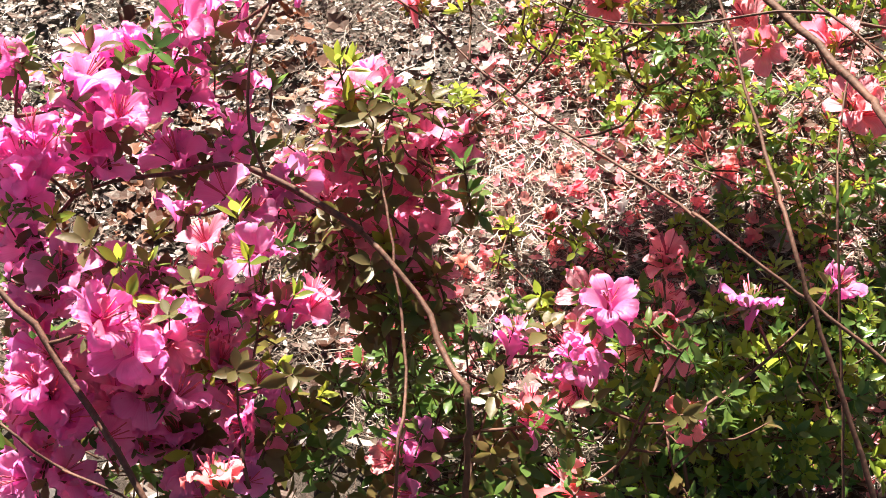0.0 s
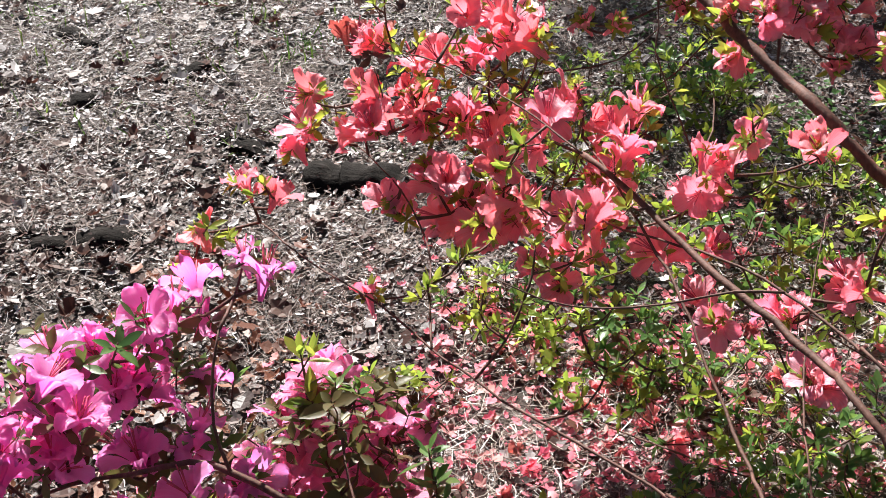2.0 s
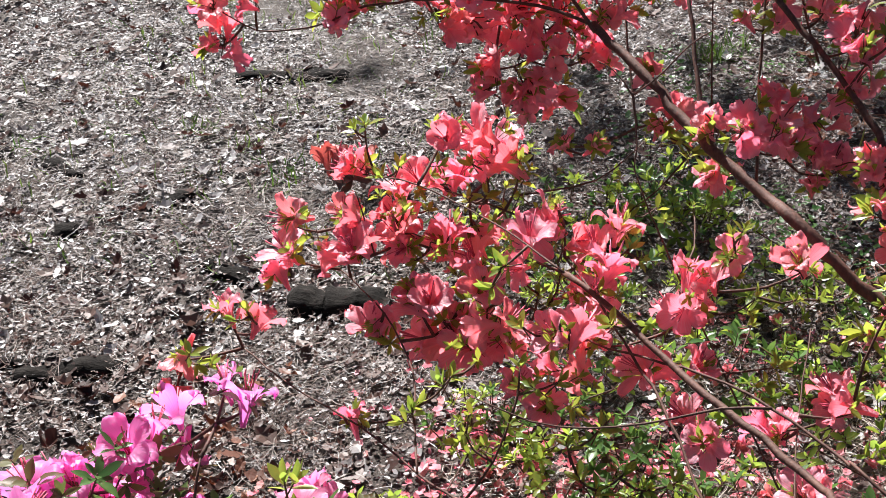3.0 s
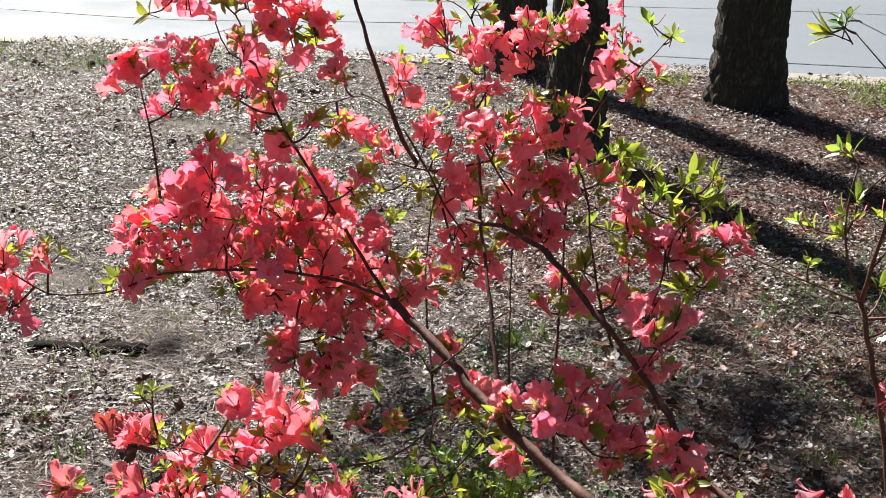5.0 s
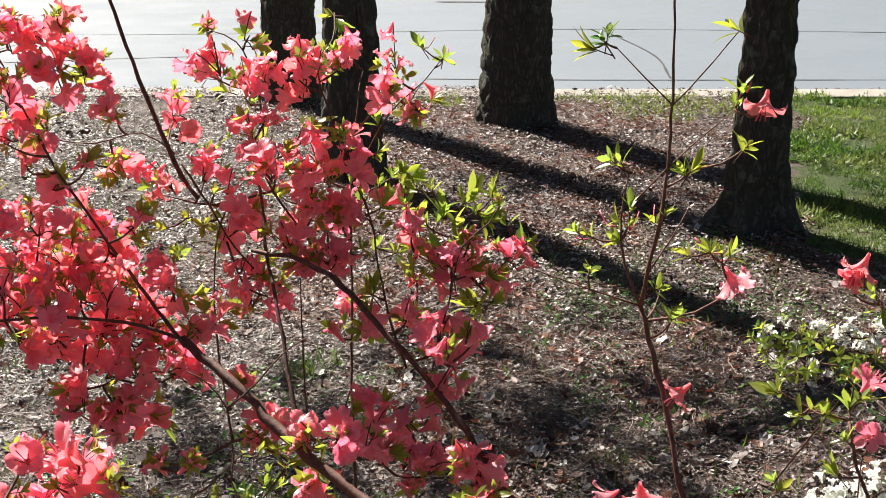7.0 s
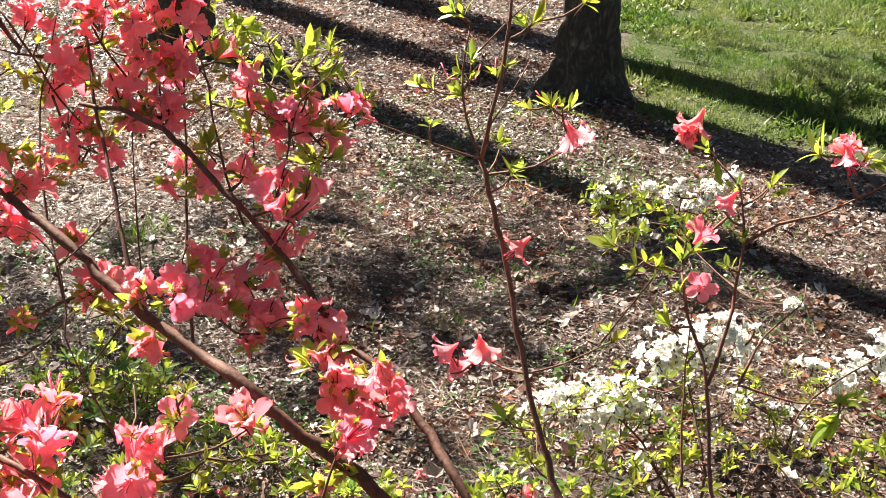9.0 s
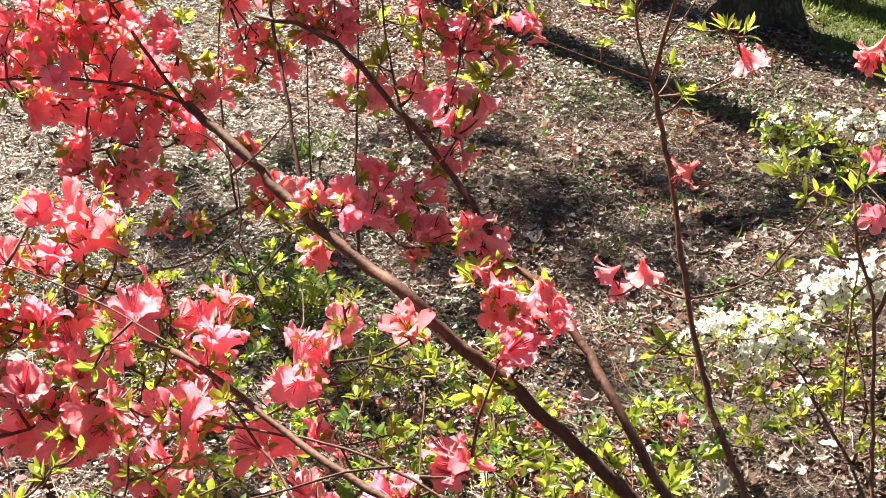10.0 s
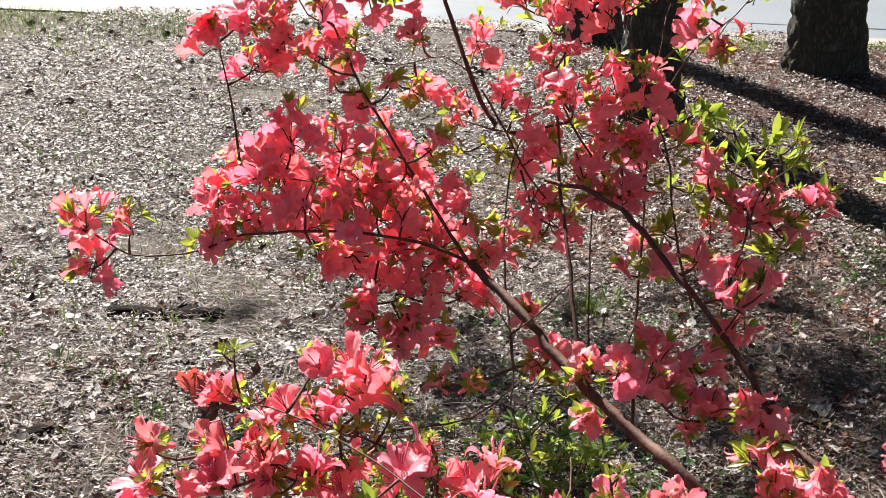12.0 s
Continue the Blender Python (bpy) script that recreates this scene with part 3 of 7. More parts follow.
class Bush:
    """One azalea: stems from its base, trusses of flowers on twigs, rosettes of leaves."""

    def __init__(self, name, at, label, flowers, leaves, seed, group="", size=1.0, dense=1.4, droop=0.0, leaf_k=1.0, bark=None):
        self.ob = thing(name, at, label, "azalea", group)
        self.at, self.rng = Vector(at), random.Random(seed)
        self.flowers, self.leaves = flowers, leaves
        self.leafy, self.bark = 4 if seed == 101 else 3, bark or stem_bark
        self.dense, self.fine = dense, seed in (103, 104, 106, 107, 108)
        self.wood, self.size, self.count, self.rest = [], size, 0, []
        self.whorls, self.spare, self.droop, self.leaf_k = 0, [], droop, leaf_k
        BUSHES.append(self)

    def put(self, name, me, where, way, scale=1.0, label=""):
        m = Matrix.Translation(Vector(where) - self.at) @ turn_to(way, self.rng.uniform(0, 6.28)) @ Matrix.Scale(scale, 4)
        return part(name, me, self.ob, label, m)

    def leaf(self, me, where, way, scale):
        scale *= self.leaf_k
        self.whorls += 1
        if self.whorls <= 300:
            self.put("leaf_whorl", me, where, way, scale)
        else:
            self.spare.append((me, Matrix.Translation(Vector(where) - self.at) @ turn_to(way, self.rng.uniform(0, 6.28)) @ Matrix.Scale(scale, 4)))

    def flower(self, me, where, way, scale):
        """One flower; those past the first three hundred are kept for one joined mesh."""
        self.count += 1
        if self.count <= 300:
            ob = self.put("flower", me, where, way, scale)
            if self.fine:
                part("stamen", STAMENS[me["stamens"]], ob, "thin red stamens")
        else:
            self.rest.append((me, Matrix.Translation(Vector(where) - self.at) @ turn_to(way, self.rng.uniform(0, 6.28)) @ Matrix.Scale(scale, 4)))

    def join_rest(self):
        for name, items in (("flower_mass", self.rest), ("leaf_mass", self.spare)):
            verts, faces, index, mats = [], [], [], []
            for me, m in items:
                b = len(verts)
                verts += [m @ v.co for v in me.vertices]
                faces += [tuple(b + k for k in p.vertices) for p in me.polygons]
                slot = []
                for mt in me.materials:
                    if mt not in mats:
                        mats.append(mt)
                    slot.append(mats.index(mt))
                index += [slot[p.material_index] for p in me.polygons]
            if verts:
                tagged(part(name, mesh_of(name, verts, faces, mats, index), self.ob), kind="stuff")

    def tubed(self, name, path, radii, sides=6):
        v, f = tube([p - self.at for p in path], radii, sides)
        return part(name, mesh_of(name, v, f, self.bark), self.ob)

    def stem(self, r0, r1, *points):
        path = glide(points, 0.025)
        rng, n = self.rng, len(path)
        path = [p + Vector((rng.gauss(0, 1), rng.gauss(0, 1), rng.gauss(0, 1))) * min(0.0018, r0 * 0.25) * (0 < i < n - 1) for i, p in enumerate(path)]
        radii = [(r0 + (r1 - r0) * i / (n - 1)) * rng.uniform(0.9, 1.12) for i in range(n)]
        self.tubed("stem", path, radii, 8)
        self.wood += path

    def twig(self, tip, r=0.0016):
        """A thin shoot from the nearest wood below to the tip. Gives the way it points."""
        tip = Vector(tip)
        if not self.wood:
            self.wood.append(self.at.copy())
        root = min(self.wood, key=lambda p: (p - tip).length + 0.6 * max(0.0, p.z - tip.z + 0.03))
        d = tip - root
        if d.length < 0.02:
            return d.normalized() if d.length > 1e-4 else Vector((0, 0, 1))
        mid = root.lerp(tip, 0.55) + Vector((self.rng.gauss(0, 0.06), self.rng.gauss(0, 0.06), -0.10)) * d.length
        path = glide((root, mid, tip), 0.03)
        n = len(path)
        self.tubed("twig", path, [r * (1.6 - 0.8 * i / (n - 1)) for i in range(n)], 5)
        self.wood += path[n // 2:]
        return (tip - mid).normalized()

    def truss(self, x, y, z, n, r, leafy=1, flowers=None, face=(-0.18, 0.12, 0.72)):
        rng, c = self.rng, Vector((x, y, z))
        flowers = flowers or self.flowers
        way = self.twig(c - Vector((0, 0, 0.01)))
        heart = c - way * 0.02
        n = n if n < 3 else round(n * self.dense)
        for i in range(n):
            g = Vector((rng.gauss(0, 1), rng.gauss(0, 0.8), rng.gauss(0.15, 0.9)))
            g.normalize()
            out = (g + way * 0.3 + Vector(face)).normalized()
            if rng.random() < self.droop:
                out = (g * 0.7 + Vector((0, 0, -0.9))).normalized()
            k = r * (0.45 + 1.25 * (i + 0.5) / n) if n > 1 else 0.0
            p = c + g * k * 0.9 - out * 0.03
            if n > 1:
                self.tubed("flower_stalk", [heart, heart.lerp(p, 0.6) + Vector((0, 0, 0.004)), p], [0.0011, 0.001, 0.0013], 4)
            self.flower(rng.choice(flowers), p, out, self.size * rng.uniform(0.8, 1.15))
        for i in range(self.leafy * leafy):
            g = Vector((rng.gauss(0, 1), rng.gauss(0, 1), rng.gauss(0.2, 0.7))).normalized()
            self.leaf(rng.choice(self.leaves), c + g * r * rng.uniform(0.5, 1.35), (g + way).normalized(), rng.uniform(0.5, 0.9))

    def whorl(self, x, y, z, k=1.0, kind=None, way=None):
        w = self.twig((x, y, z), 0.0013)
        self.leaf(self.rng.choice(kind or self.leaves), (x, y, z), way or (w + Vector((0, 0, 0.5))).normalized(), k)

    def pistil(self, x, y, z):
        """The red thread that stays when a flower has dropped."""
        rng = self.rng
        a, ln = rng.uniform(0, 6.28), rng.uniform(0.035, 0.05)
        d = Vector((math.cos(a), math.sin(a), 0))
        p = Vector((x, y, z)) - self.at
        path = glide((p, p + d * ln * 0.5 + Vector((0, 0, -0.004)), p + d * ln + Vector((0, 0, 0.014))), 0.008)
        v, f = tube(path, [0.0011] * len(path), 4)
        part("pistil", mesh_of("pistil", v, f, stamen_red), self.ob, "thin red thread of a dropped flower")

    def foliage(self, centre, radii, n, k=1.0, kind=None, bare=False):
        """Leaves through a rounded volume."""
        rng, c = self.rng, Vector(centre)
        for i in range(n):
            g = Vector((rng.gauss(0, 1), rng.gauss(0, 1), rng.gauss(0, 1))).normalized() * rng.uniform(0.3, 1) ** 0.5
            p = c + Vector((g.x * radii[0], g.y * radii[1], g.z * radii[2]))
            if p.z < 0.03:
                p.z = 0.03 + rng.uniform(0, 0.05)
            if i % 3 == 0:
                self.twig(p, 0.0012)
            self.leaf(rng.choice(kind or self.leaves), p, (g + Vector((0, 0, 0.7)) + Vector((rng.gauss(0, 0.3), rng.gauss(0, 0.3), 0))).normalized(), k * rng.uniform(0.75, 1.15))


# ---- tall coral azalea, western stems ----
tall_coral = Bush("azalea_bush", (0.50, 1.05, 0), "tall coral-red azalea in full bloom on bare arching stems", CORAL, BRIGHT + BRIGHT + FRESH, 101, "coral azaleas", 1.0, 1.25, leaf_k=0.85)
tall_coral.stem(0.0117, 0.0082, (0.646, 1.491, -0.02), (0.493, 1.556, 0.338), (0.086, 1.730, 0.675), (0.012, 1.811, 0.707), (-0.076, 1.889, 0.746), (-0.143, 1.963, 0.785), (-0.214, 2.033, 0.830), (-0.284, 2.097, 0.866))
tall_coral.stem(0.0030, 0.0012, (-0.284, 2.097, 0.866), (-0.376, 2.110, 0.891), (-0.473, 2.113, 0.902), (-0.569, 2.108, 0.899), (-0.673, 2.093, 0.889), (-0.765, 2.071, 0.860), (-0.858, 2.053, 0.858), (-0.927, 2.055, 0.893))
tall_coral.stem(0.0034, 0.0013, (-0.278, 2.077, 0.860), (-0.326, 2.116, 0.913), (-0.389, 2.155, 0.988), (-0.442, 2.190, 1.055), (-0.505, 2.223, 1.143), (-0.549, 2.255, 1.223), (-0.592, 2.283, 1.304), (-0.653, 2.297, 1.339))
tall_coral.stem(0.0042, 0.0021, (-0.089, 1.971, 0.715), (-0.114, 2.077, 0.818), (-0.137, 2.172, 0.914), (-0.154, 2.251, 0.971), (-0.166, 2.333, 1.052), (-0.183, 2.408, 1.119))
tall_coral.stem(0.0021, 0.0012, (-0.207, 2.083, 0.690), (-0.231, 2.166, 0.779), (-0.246, 2.246, 0.876), (-0.245, 2.323, 0.979), (-0.222, 2.387, 1.038))
tall_coral.stem(0.0017, 0.0010, (-0.599, 2.307, 1.301), (-0.580, 2.313, 1.311), (-0.524, 2.323, 1.282), (-0.486, 2.328, 1.263))
tall_coral.stem(0.0017, 0.0010, (-0.561, 2.304, 1.215), (-0.607, 2.296, 1.234), (-0.631, 2.297, 1.287))
tall_coral.stem(0.0017, 0.0010, (-0.400, 2.220, 0.969), (-0.503, 2.197, 0.961), (-0.622, 2.170, 0.974), (-0.694, 2.157, 1.004))
tall_coral.stem(0.0017, 0.0010, (-0.339, 2.205, 0.885), (-0.282, 2.214, 0.889), (-0.234, 2.223, 0.899), (-0.244, 2.226, 0.913))
tall_coral.stem(0.0042, 0.0029, (-0.276, 2.322, 1.050), (-0.305, 2.347, 1.085), (-0.355, 2.381, 1.190), (-0.390, 2.409, 1.276), (-0.422, 2.434, 1.363), (-0.443, 2.458, 1.450), (-0.456, 2.480, 1.577))
tall_coral.stem(0.0021, 0.0013, (-0.303, 2.332, 1.109), (-0.256, 2.321, 1.036), (-0.213, 2.307, 0.963), (-0.160, 2.294, 0.906))
tall_coral.stem(0.0013, 0.0010, (-0.313, 2.332, 1.127), (-0.369, 2.331, 1.165), (-0.448, 2.314, 1.149), (-0.511, 2.303, 1.159))
tall_coral.truss(-0.949, 2.065, 0.906, 5, 0.042)
tall_coral.truss(-0.846, 2.036, 0.931, 2, 0.024)
tall_coral.truss(-0.941, 2.069, 0.829, 4, 0.033)
tall_coral.truss(-0.738, 2.198, 1.206, 5, 0.038)
tall_coral.truss(-0.676, 2.162, 1.253, 4, 0.031)
tall_coral.truss(-0.675, 2.249, 1.166, 5, 0.040)
tall_coral.truss(-0.618, 2.213, 1.223, 4, 0.037)
tall_coral.truss(-0.570, 2.194, 1.185, 3, 0.032)
tall_coral.truss(-0.542, 2.305, 1.207, 2, 0.028)
tall_coral.truss(-0.518, 2.242, 1.174, 2, 0.022)
tall_coral.truss(-0.566, 2.222, 1.272, 2, 0.027)
tall_coral.truss(-0.553, 2.263, 1.134, 1, 0.015)
tall_coral.truss(-0.503, 2.218, 1.101, 2, 0.022)
tall_coral.truss(-0.500, 2.325, 1.280, 5, 0.042)
tall_coral.truss(-0.447, 2.312, 1.284, 4, 0.028)
tall_coral.truss(-0.404, 2.295, 1.205, 2, 0.024)
tall_coral.truss(-0.332, 2.499, 1.177, 3, 0.039)
tall_coral.truss(-0.602, 2.156, 1.055, 7, 0.048)
tall_coral.truss(-0.518, 2.174, 1.041, 4, 0.041)
tall_coral.truss(-0.673, 2.227, 1.009, 3, 0.028)
tall_coral.truss(-0.669, 2.144, 0.985, 4, 0.041)
tall_coral.truss(-0.737, 2.164, 0.951, 4, 0.033)
tall_coral.truss(-0.709, 2.134, 0.910, 4, 0.033)
tall_coral.truss(-0.739, 2.101, 0.883, 4, 0.035)
tall_coral.truss(-0.668, 2.198, 0.904, 5, 0.042)
tall_coral.truss(-0.573, 2.114, 0.965, 5, 0.043)
tall_coral.truss(-0.514, 2.196, 0.975, 5, 0.044)
tall_coral.truss(-0.467, 2.209, 0.985, 4, 0.037)
tall_coral.truss(-0.429, 2.272, 1.001, 2, 0.028)
tall_coral.truss(-0.502, 2.120, 0.927, 5, 0.043)
tall_coral.truss(-0.456, 2.157, 0.929, 5, 0.044)
tall_coral.truss(-0.404, 2.144, 0.936, 4, 0.040)
tall_coral.truss(-0.363, 2.182, 1.047, 2, 0.023)
tall_coral.truss(-0.327, 2.207, 0.978, 3, 0.031)
tall_coral.truss(-0.554, 2.151, 0.863, 4, 0.037)
tall_coral.truss(-0.497, 2.185, 0.846, 4, 0.038)
tall_coral.truss(-0.423, 2.192, 0.859, 4, 0.042)
tall_coral.truss(-0.378, 2.225, 0.819, 4, 0.042)
tall_coral.truss(-0.300, 2.161, 0.937, 3, 0.036)
tall_coral.truss(-0.348, 2.220, 0.865, 3, 0.033)
tall_coral.truss(-0.268, 2.148, 0.883, 3, 0.032)
tall_coral.truss(-0.239, 2.235, 0.867, 2, 0.026)
tall_coral.truss(-0.443, 2.094, 0.778, 5, 0.040)
tall_coral.truss(-0.406, 2.157, 0.788, 4, 0.041)
tall_coral.truss(-0.350, 2.118, 0.796, 5, 0.043)
tall_coral.truss(-0.302, 2.152, 0.797, 3, 0.032)
tall_coral.truss(-0.400, 2.125, 0.738, 3, 0.032)
tall_coral.truss(-0.362, 2.194, 0.698, 3, 0.028)
tall_coral.truss(-0.410, 2.124, 0.706, 2, 0.022)
tall_coral.truss(-0.487, 2.159, 0.734, 2, 0.018)
tall_coral.truss(-0.443, 2.214, 1.139, 1, 0.012)
tall_coral.truss(-0.406, 2.313, 1.106, 2, 0.020)
tall_coral.truss(-0.657, 2.275, 0.977, 4, 0.041)
tall_coral.truss(-0.576, 2.284, 0.979, 4, 0.041)
tall_coral.truss(-0.489, 2.264, 0.927, 4, 0.041)
tall_coral.truss(-0.596, 2.235, 0.876, 3, 0.039)
tall_coral.truss(-0.457, 2.259, 1.023, 3, 0.034)
tall_coral.truss(-0.397, 2.267, 0.963, 4, 0.038)
tall_coral.truss(-0.383, 2.308, 0.878, 4, 0.041)
tall_coral.truss(-0.422, 2.291, 0.848, 3, 0.037)
tall_coral.truss(-0.664, 2.298, 0.928, 3, 0.038)
tall_coral.truss(-0.565, 2.279, 0.907, 3, 0.037)
tall_coral.truss(-0.465, 2.248, 0.784, 4, 0.041)
tall_coral.truss(-0.329, 2.238, 0.797, 3, 0.032)
tall_coral.truss(-0.737, 2.263, 0.976, 3, 0.031)
tall_coral.truss(-0.701, 2.295, 1.337, 5, 0.041)
tall_coral.truss(-0.624, 2.244, 1.350, 5, 0.041)
tall_coral.truss(-0.579, 2.293, 1.351, 3, 0.033)
tall_coral.truss(-0.529, 2.330, 1.349, 3, 0.028)
tall_coral.truss(-0.549, 2.305, 1.288, 2, 0.024)
tall_coral.truss(-0.482, 2.292, 1.364, 2, 0.022)
tall_coral.truss(-0.316, 1.956, 0.715, 1, 0.014)
tall_coral.truss(-0.256, 1.917, 0.729, 1, 0.014)
tall_coral.truss(-0.190, 2.070, 0.798, 1, 0.013)
tall_coral.truss(-0.153, 2.050, 0.740, 2, 0.019)
tall_coral.truss(-0.164, 2.027, 0.718, 1, 0.015)
tall_coral.whorl(-0.244, 2.305, 1.066, 0.85)
tall_coral.whorl(-0.421, 2.290, 1.113, 0.85)
tall_coral.whorl(-0.292, 2.289, 1.022, 0.85)
tall_coral.whorl(-0.262, 2.289, 1.008, 0.85)
tall_coral.whorl(-0.411, 2.287, 1.094, 0.85)
tall_coral.whorl(-0.587, 2.270, 1.200, 0.85)
tall_coral.whorl(-0.663, 2.238, 1.144, 0.85)
tall_coral.whorl(-0.518, 2.287, 1.199, 0.85)
tall_coral.whorl(-0.735, 2.243, 1.304, 0.85)
tall_coral.whorl(-0.472, 2.312, 1.300, 0.85)
tall_coral.whorl(-0.450, 2.286, 1.123, 0.85)
tall_coral.whorl(-0.330, 2.280, 1.007, 0.85)
tall_coral.whorl(-0.130, 2.046, 0.684, 1.20)
tall_coral.whorl(-0.106, 2.040, 0.667, 1.20)
tall_coral.whorl(-0.206, 2.048, 0.557, 1.00, BRIGHT)
tall_coral.whorl(-0.224, 2.038, 0.540, 1.00, BRIGHT)
tall_coral.whorl(-0.175, 2.158, 0.503, 1.00, BRIGHT)
tall_coral.whorl(-0.073, 2.025, 0.633, 1.00, BRIGHT)


# ---- tall coral azalea, eastern stems ----
east_coral = Bush("azalea_bush", (0.62, 1.12, 0), "coral azalea with long bare stems and fresh green shoots", CORAL, FRESH + BRIGHT, 102, "coral azaleas", 0.92, 1.5, 0.55, 0.9)
east_coral.stem(0.0101, 0.0038, (0.590, 1.336, -0.02), (0.529, 1.406, 0.283), (0.367, 1.593, 0.567), (0.323, 1.691, 0.628), (0.274, 1.778, 0.682), (0.221, 1.845, 0.704), (0.182, 1.917, 0.747), (0.123, 1.994, 0.809), (0.051, 2.068, 0.877), (-0.024, 2.135, 0.941), (-0.090, 2.187, 0.968), (-0.178, 2.230, 0.979))
east_coral.stem(0.0028, 0.0015, (-0.004, 2.067, 0.583), (-0.010, 2.182, 0.720), (-0.008, 2.289, 0.872), (-0.008, 2.375, 0.996), (-0.006, 2.442, 1.066), (0.009, 2.517, 1.202), (0.018, 2.572, 1.237))
east_coral.stem(0.0024, 0.0013, (0.084, 2.154, 0.787), (0.057, 2.183, 0.868), (0.039, 2.209, 0.950), (0.026, 2.232, 1.033), (0.005, 2.243, 1.080))
east_coral.stem(0.0018, 0.0011, (-0.075, 2.031, 0.648), (-0.085, 2.079, 0.758), (-0.091, 2.124, 0.881), (-0.092, 2.147, 0.953))
east_coral.stem(0.0024, 0.0013, (-0.008, 2.251, 0.884), (-0.093, 2.310, 0.988), (-0.158, 2.359, 1.078), (-0.164, 2.407, 1.172), (-0.179, 2.448, 1.247), (-0.214, 2.483, 1.304), (-0.258, 2.510, 1.320))
east_coral.stem(0.0018, 0.0011, (-0.006, 2.307, 1.095), (-0.064, 2.415, 1.256), (-0.037, 2.502, 1.308), (-0.035, 2.585, 1.346))
east_coral.stem(0.0017, 0.0009, (0.004, 2.423, 1.070), (0.062, 2.442, 1.174), (0.131, 2.450, 1.238), (0.165, 2.453, 1.280))
east_coral.stem(0.0020, 0.0011, (0.115, 2.128, 0.727), (0.140, 2.168, 0.836), (0.157, 2.186, 0.891), (0.182, 2.212, 0.985), (0.228, 2.218, 1.025), (0.245, 2.224, 1.054))
east_coral.stem(0.0015, 0.0011, (-0.203, 1.977, 0.794), (-0.157, 1.994, 0.829), (-0.119, 2.011, 0.868), (-0.081, 2.021, 0.891))
east_coral.truss(-0.258, 2.442, 1.259, 4, 0.040)
east_coral.truss(-0.192, 2.347, 1.235, 3, 0.032)
east_coral.truss(-0.147, 2.390, 1.255, 2, 0.028)
east_coral.truss(-0.096, 2.369, 1.260, 5, 0.045)
east_coral.truss(-0.069, 2.432, 1.273, 3, 0.029)
east_coral.truss(-0.086, 2.388, 1.152, 2, 0.022)
east_coral.truss(-0.006, 2.378, 1.158, 1, 0.014)
east_coral.truss(0.066, 2.408, 1.276, 3, 0.033)
east_coral.truss(-0.009, 2.364, 1.299, 3, 0.028)
east_coral.truss(0.053, 2.329, 1.233, 2, 0.018)
east_coral.truss(0.122, 2.442, 1.193, 3, 0.033)
east_coral.truss(-0.142, 2.337, 1.098, 3, 0.032)
east_coral.truss(-0.079, 2.401, 1.093, 3, 0.041)
east_coral.truss(-0.047, 2.362, 1.082, 2, 0.022)
east_coral.truss(-0.343, 2.369, 1.055, 4, 0.043)
east_coral.truss(-0.270, 2.408, 1.077, 3, 0.029)
east_coral.truss(-0.219, 2.380, 1.038, 3, 0.037)
east_coral.truss(-0.194, 2.346, 0.995, 3, 0.029)
east_coral.truss(-0.237, 2.373, 0.970, 2, 0.023)
east_coral.truss(-0.108, 2.352, 0.993, 1, 0.025)
east_coral.truss(-0.022, 2.354, 0.992, 1, 0.025)
east_coral.truss(-0.197, 2.296, 0.903, 3, 0.032)
east_coral.truss(-0.176, 2.351, 0.915, 2, 0.023)
east_coral.truss(-0.156, 2.305, 0.882, 3, 0.028)
east_coral.truss(-0.197, 2.318, 0.854, 2, 0.023)
east_coral.truss(-0.040, 2.242, 0.830, 1, 0.012)
east_coral.truss(0.025, 2.276, 0.818, 1, 0.012)
east_coral.truss(0.092, 2.258, 0.844, 2, 0.018)
east_coral.truss(-0.013, 2.358, 0.836, 2, 0.019)
east_coral.truss(-0.086, 2.267, 0.955, 2, 0.018)
east_coral.truss(0.167, 2.260, 0.946, 4, 0.040)
east_coral.truss(0.240, 2.338, 0.891, 2, 0.029)
east_coral.truss(0.273, 2.278, 0.957, 3, 0.032)
east_coral.truss(0.104, 2.294, 0.963, 2, 0.018)
east_coral.truss(0.108, 2.292, 0.913, 1, 0.012)
east_coral.truss(0.198, 2.269, 0.986, 1, 0.012)
east_coral.truss(0.101, 2.282, 1.012, 1, 0.010)
east_coral.truss(-0.068, 2.297, 1.047, 3, 0.037)
east_coral.truss(0.018, 2.293, 1.033, 3, 0.035)
east_coral.truss(-0.032, 2.253, 0.970, 3, 0.033)
east_coral.truss(0.163, 2.281, 0.961, 2, 0.026)
east_coral.truss(0.199, 2.245, 0.935, 3, 0.029)
east_coral.truss(0.235, 2.209, 0.910, 2, 0.023)
east_coral.truss(0.089, 2.187, 0.879, 2, 0.021)
east_coral.truss(0.022, 2.182, 0.856, 2, 0.021)
east_coral.truss(-0.140, 2.221, 1.122, 3, 0.034)
east_coral.truss(-0.086, 2.248, 1.066, 3, 0.035)
east_coral.truss(-0.029, 2.323, 1.017, 3, 0.036)
east_coral.truss(0.012, 2.330, 1.097, 3, 0.034)
east_coral.truss(0.062, 2.332, 1.055, 2, 0.030)
east_coral.truss(-0.127, 2.264, 0.992, 3, 0.036)
east_coral.truss(-0.059, 2.259, 0.962, 3, 0.034)
east_coral.truss(0.088, 2.240, 1.036, 2, 0.027)
east_coral.truss(0.150, 2.283, 0.932, 2, 0.026)
east_coral.truss(-0.181, 2.287, 1.157, 3, 0.033)
east_coral.truss(-0.152, 2.297, 1.204, 2, 0.029)
east_coral.truss(-0.017, 2.316, 1.151, 2, 0.028)
east_coral.truss(-0.270, 2.571, 1.329, 1, 0.015)
east_coral.truss(-0.188, 2.481, 1.326, 2, 0.032)
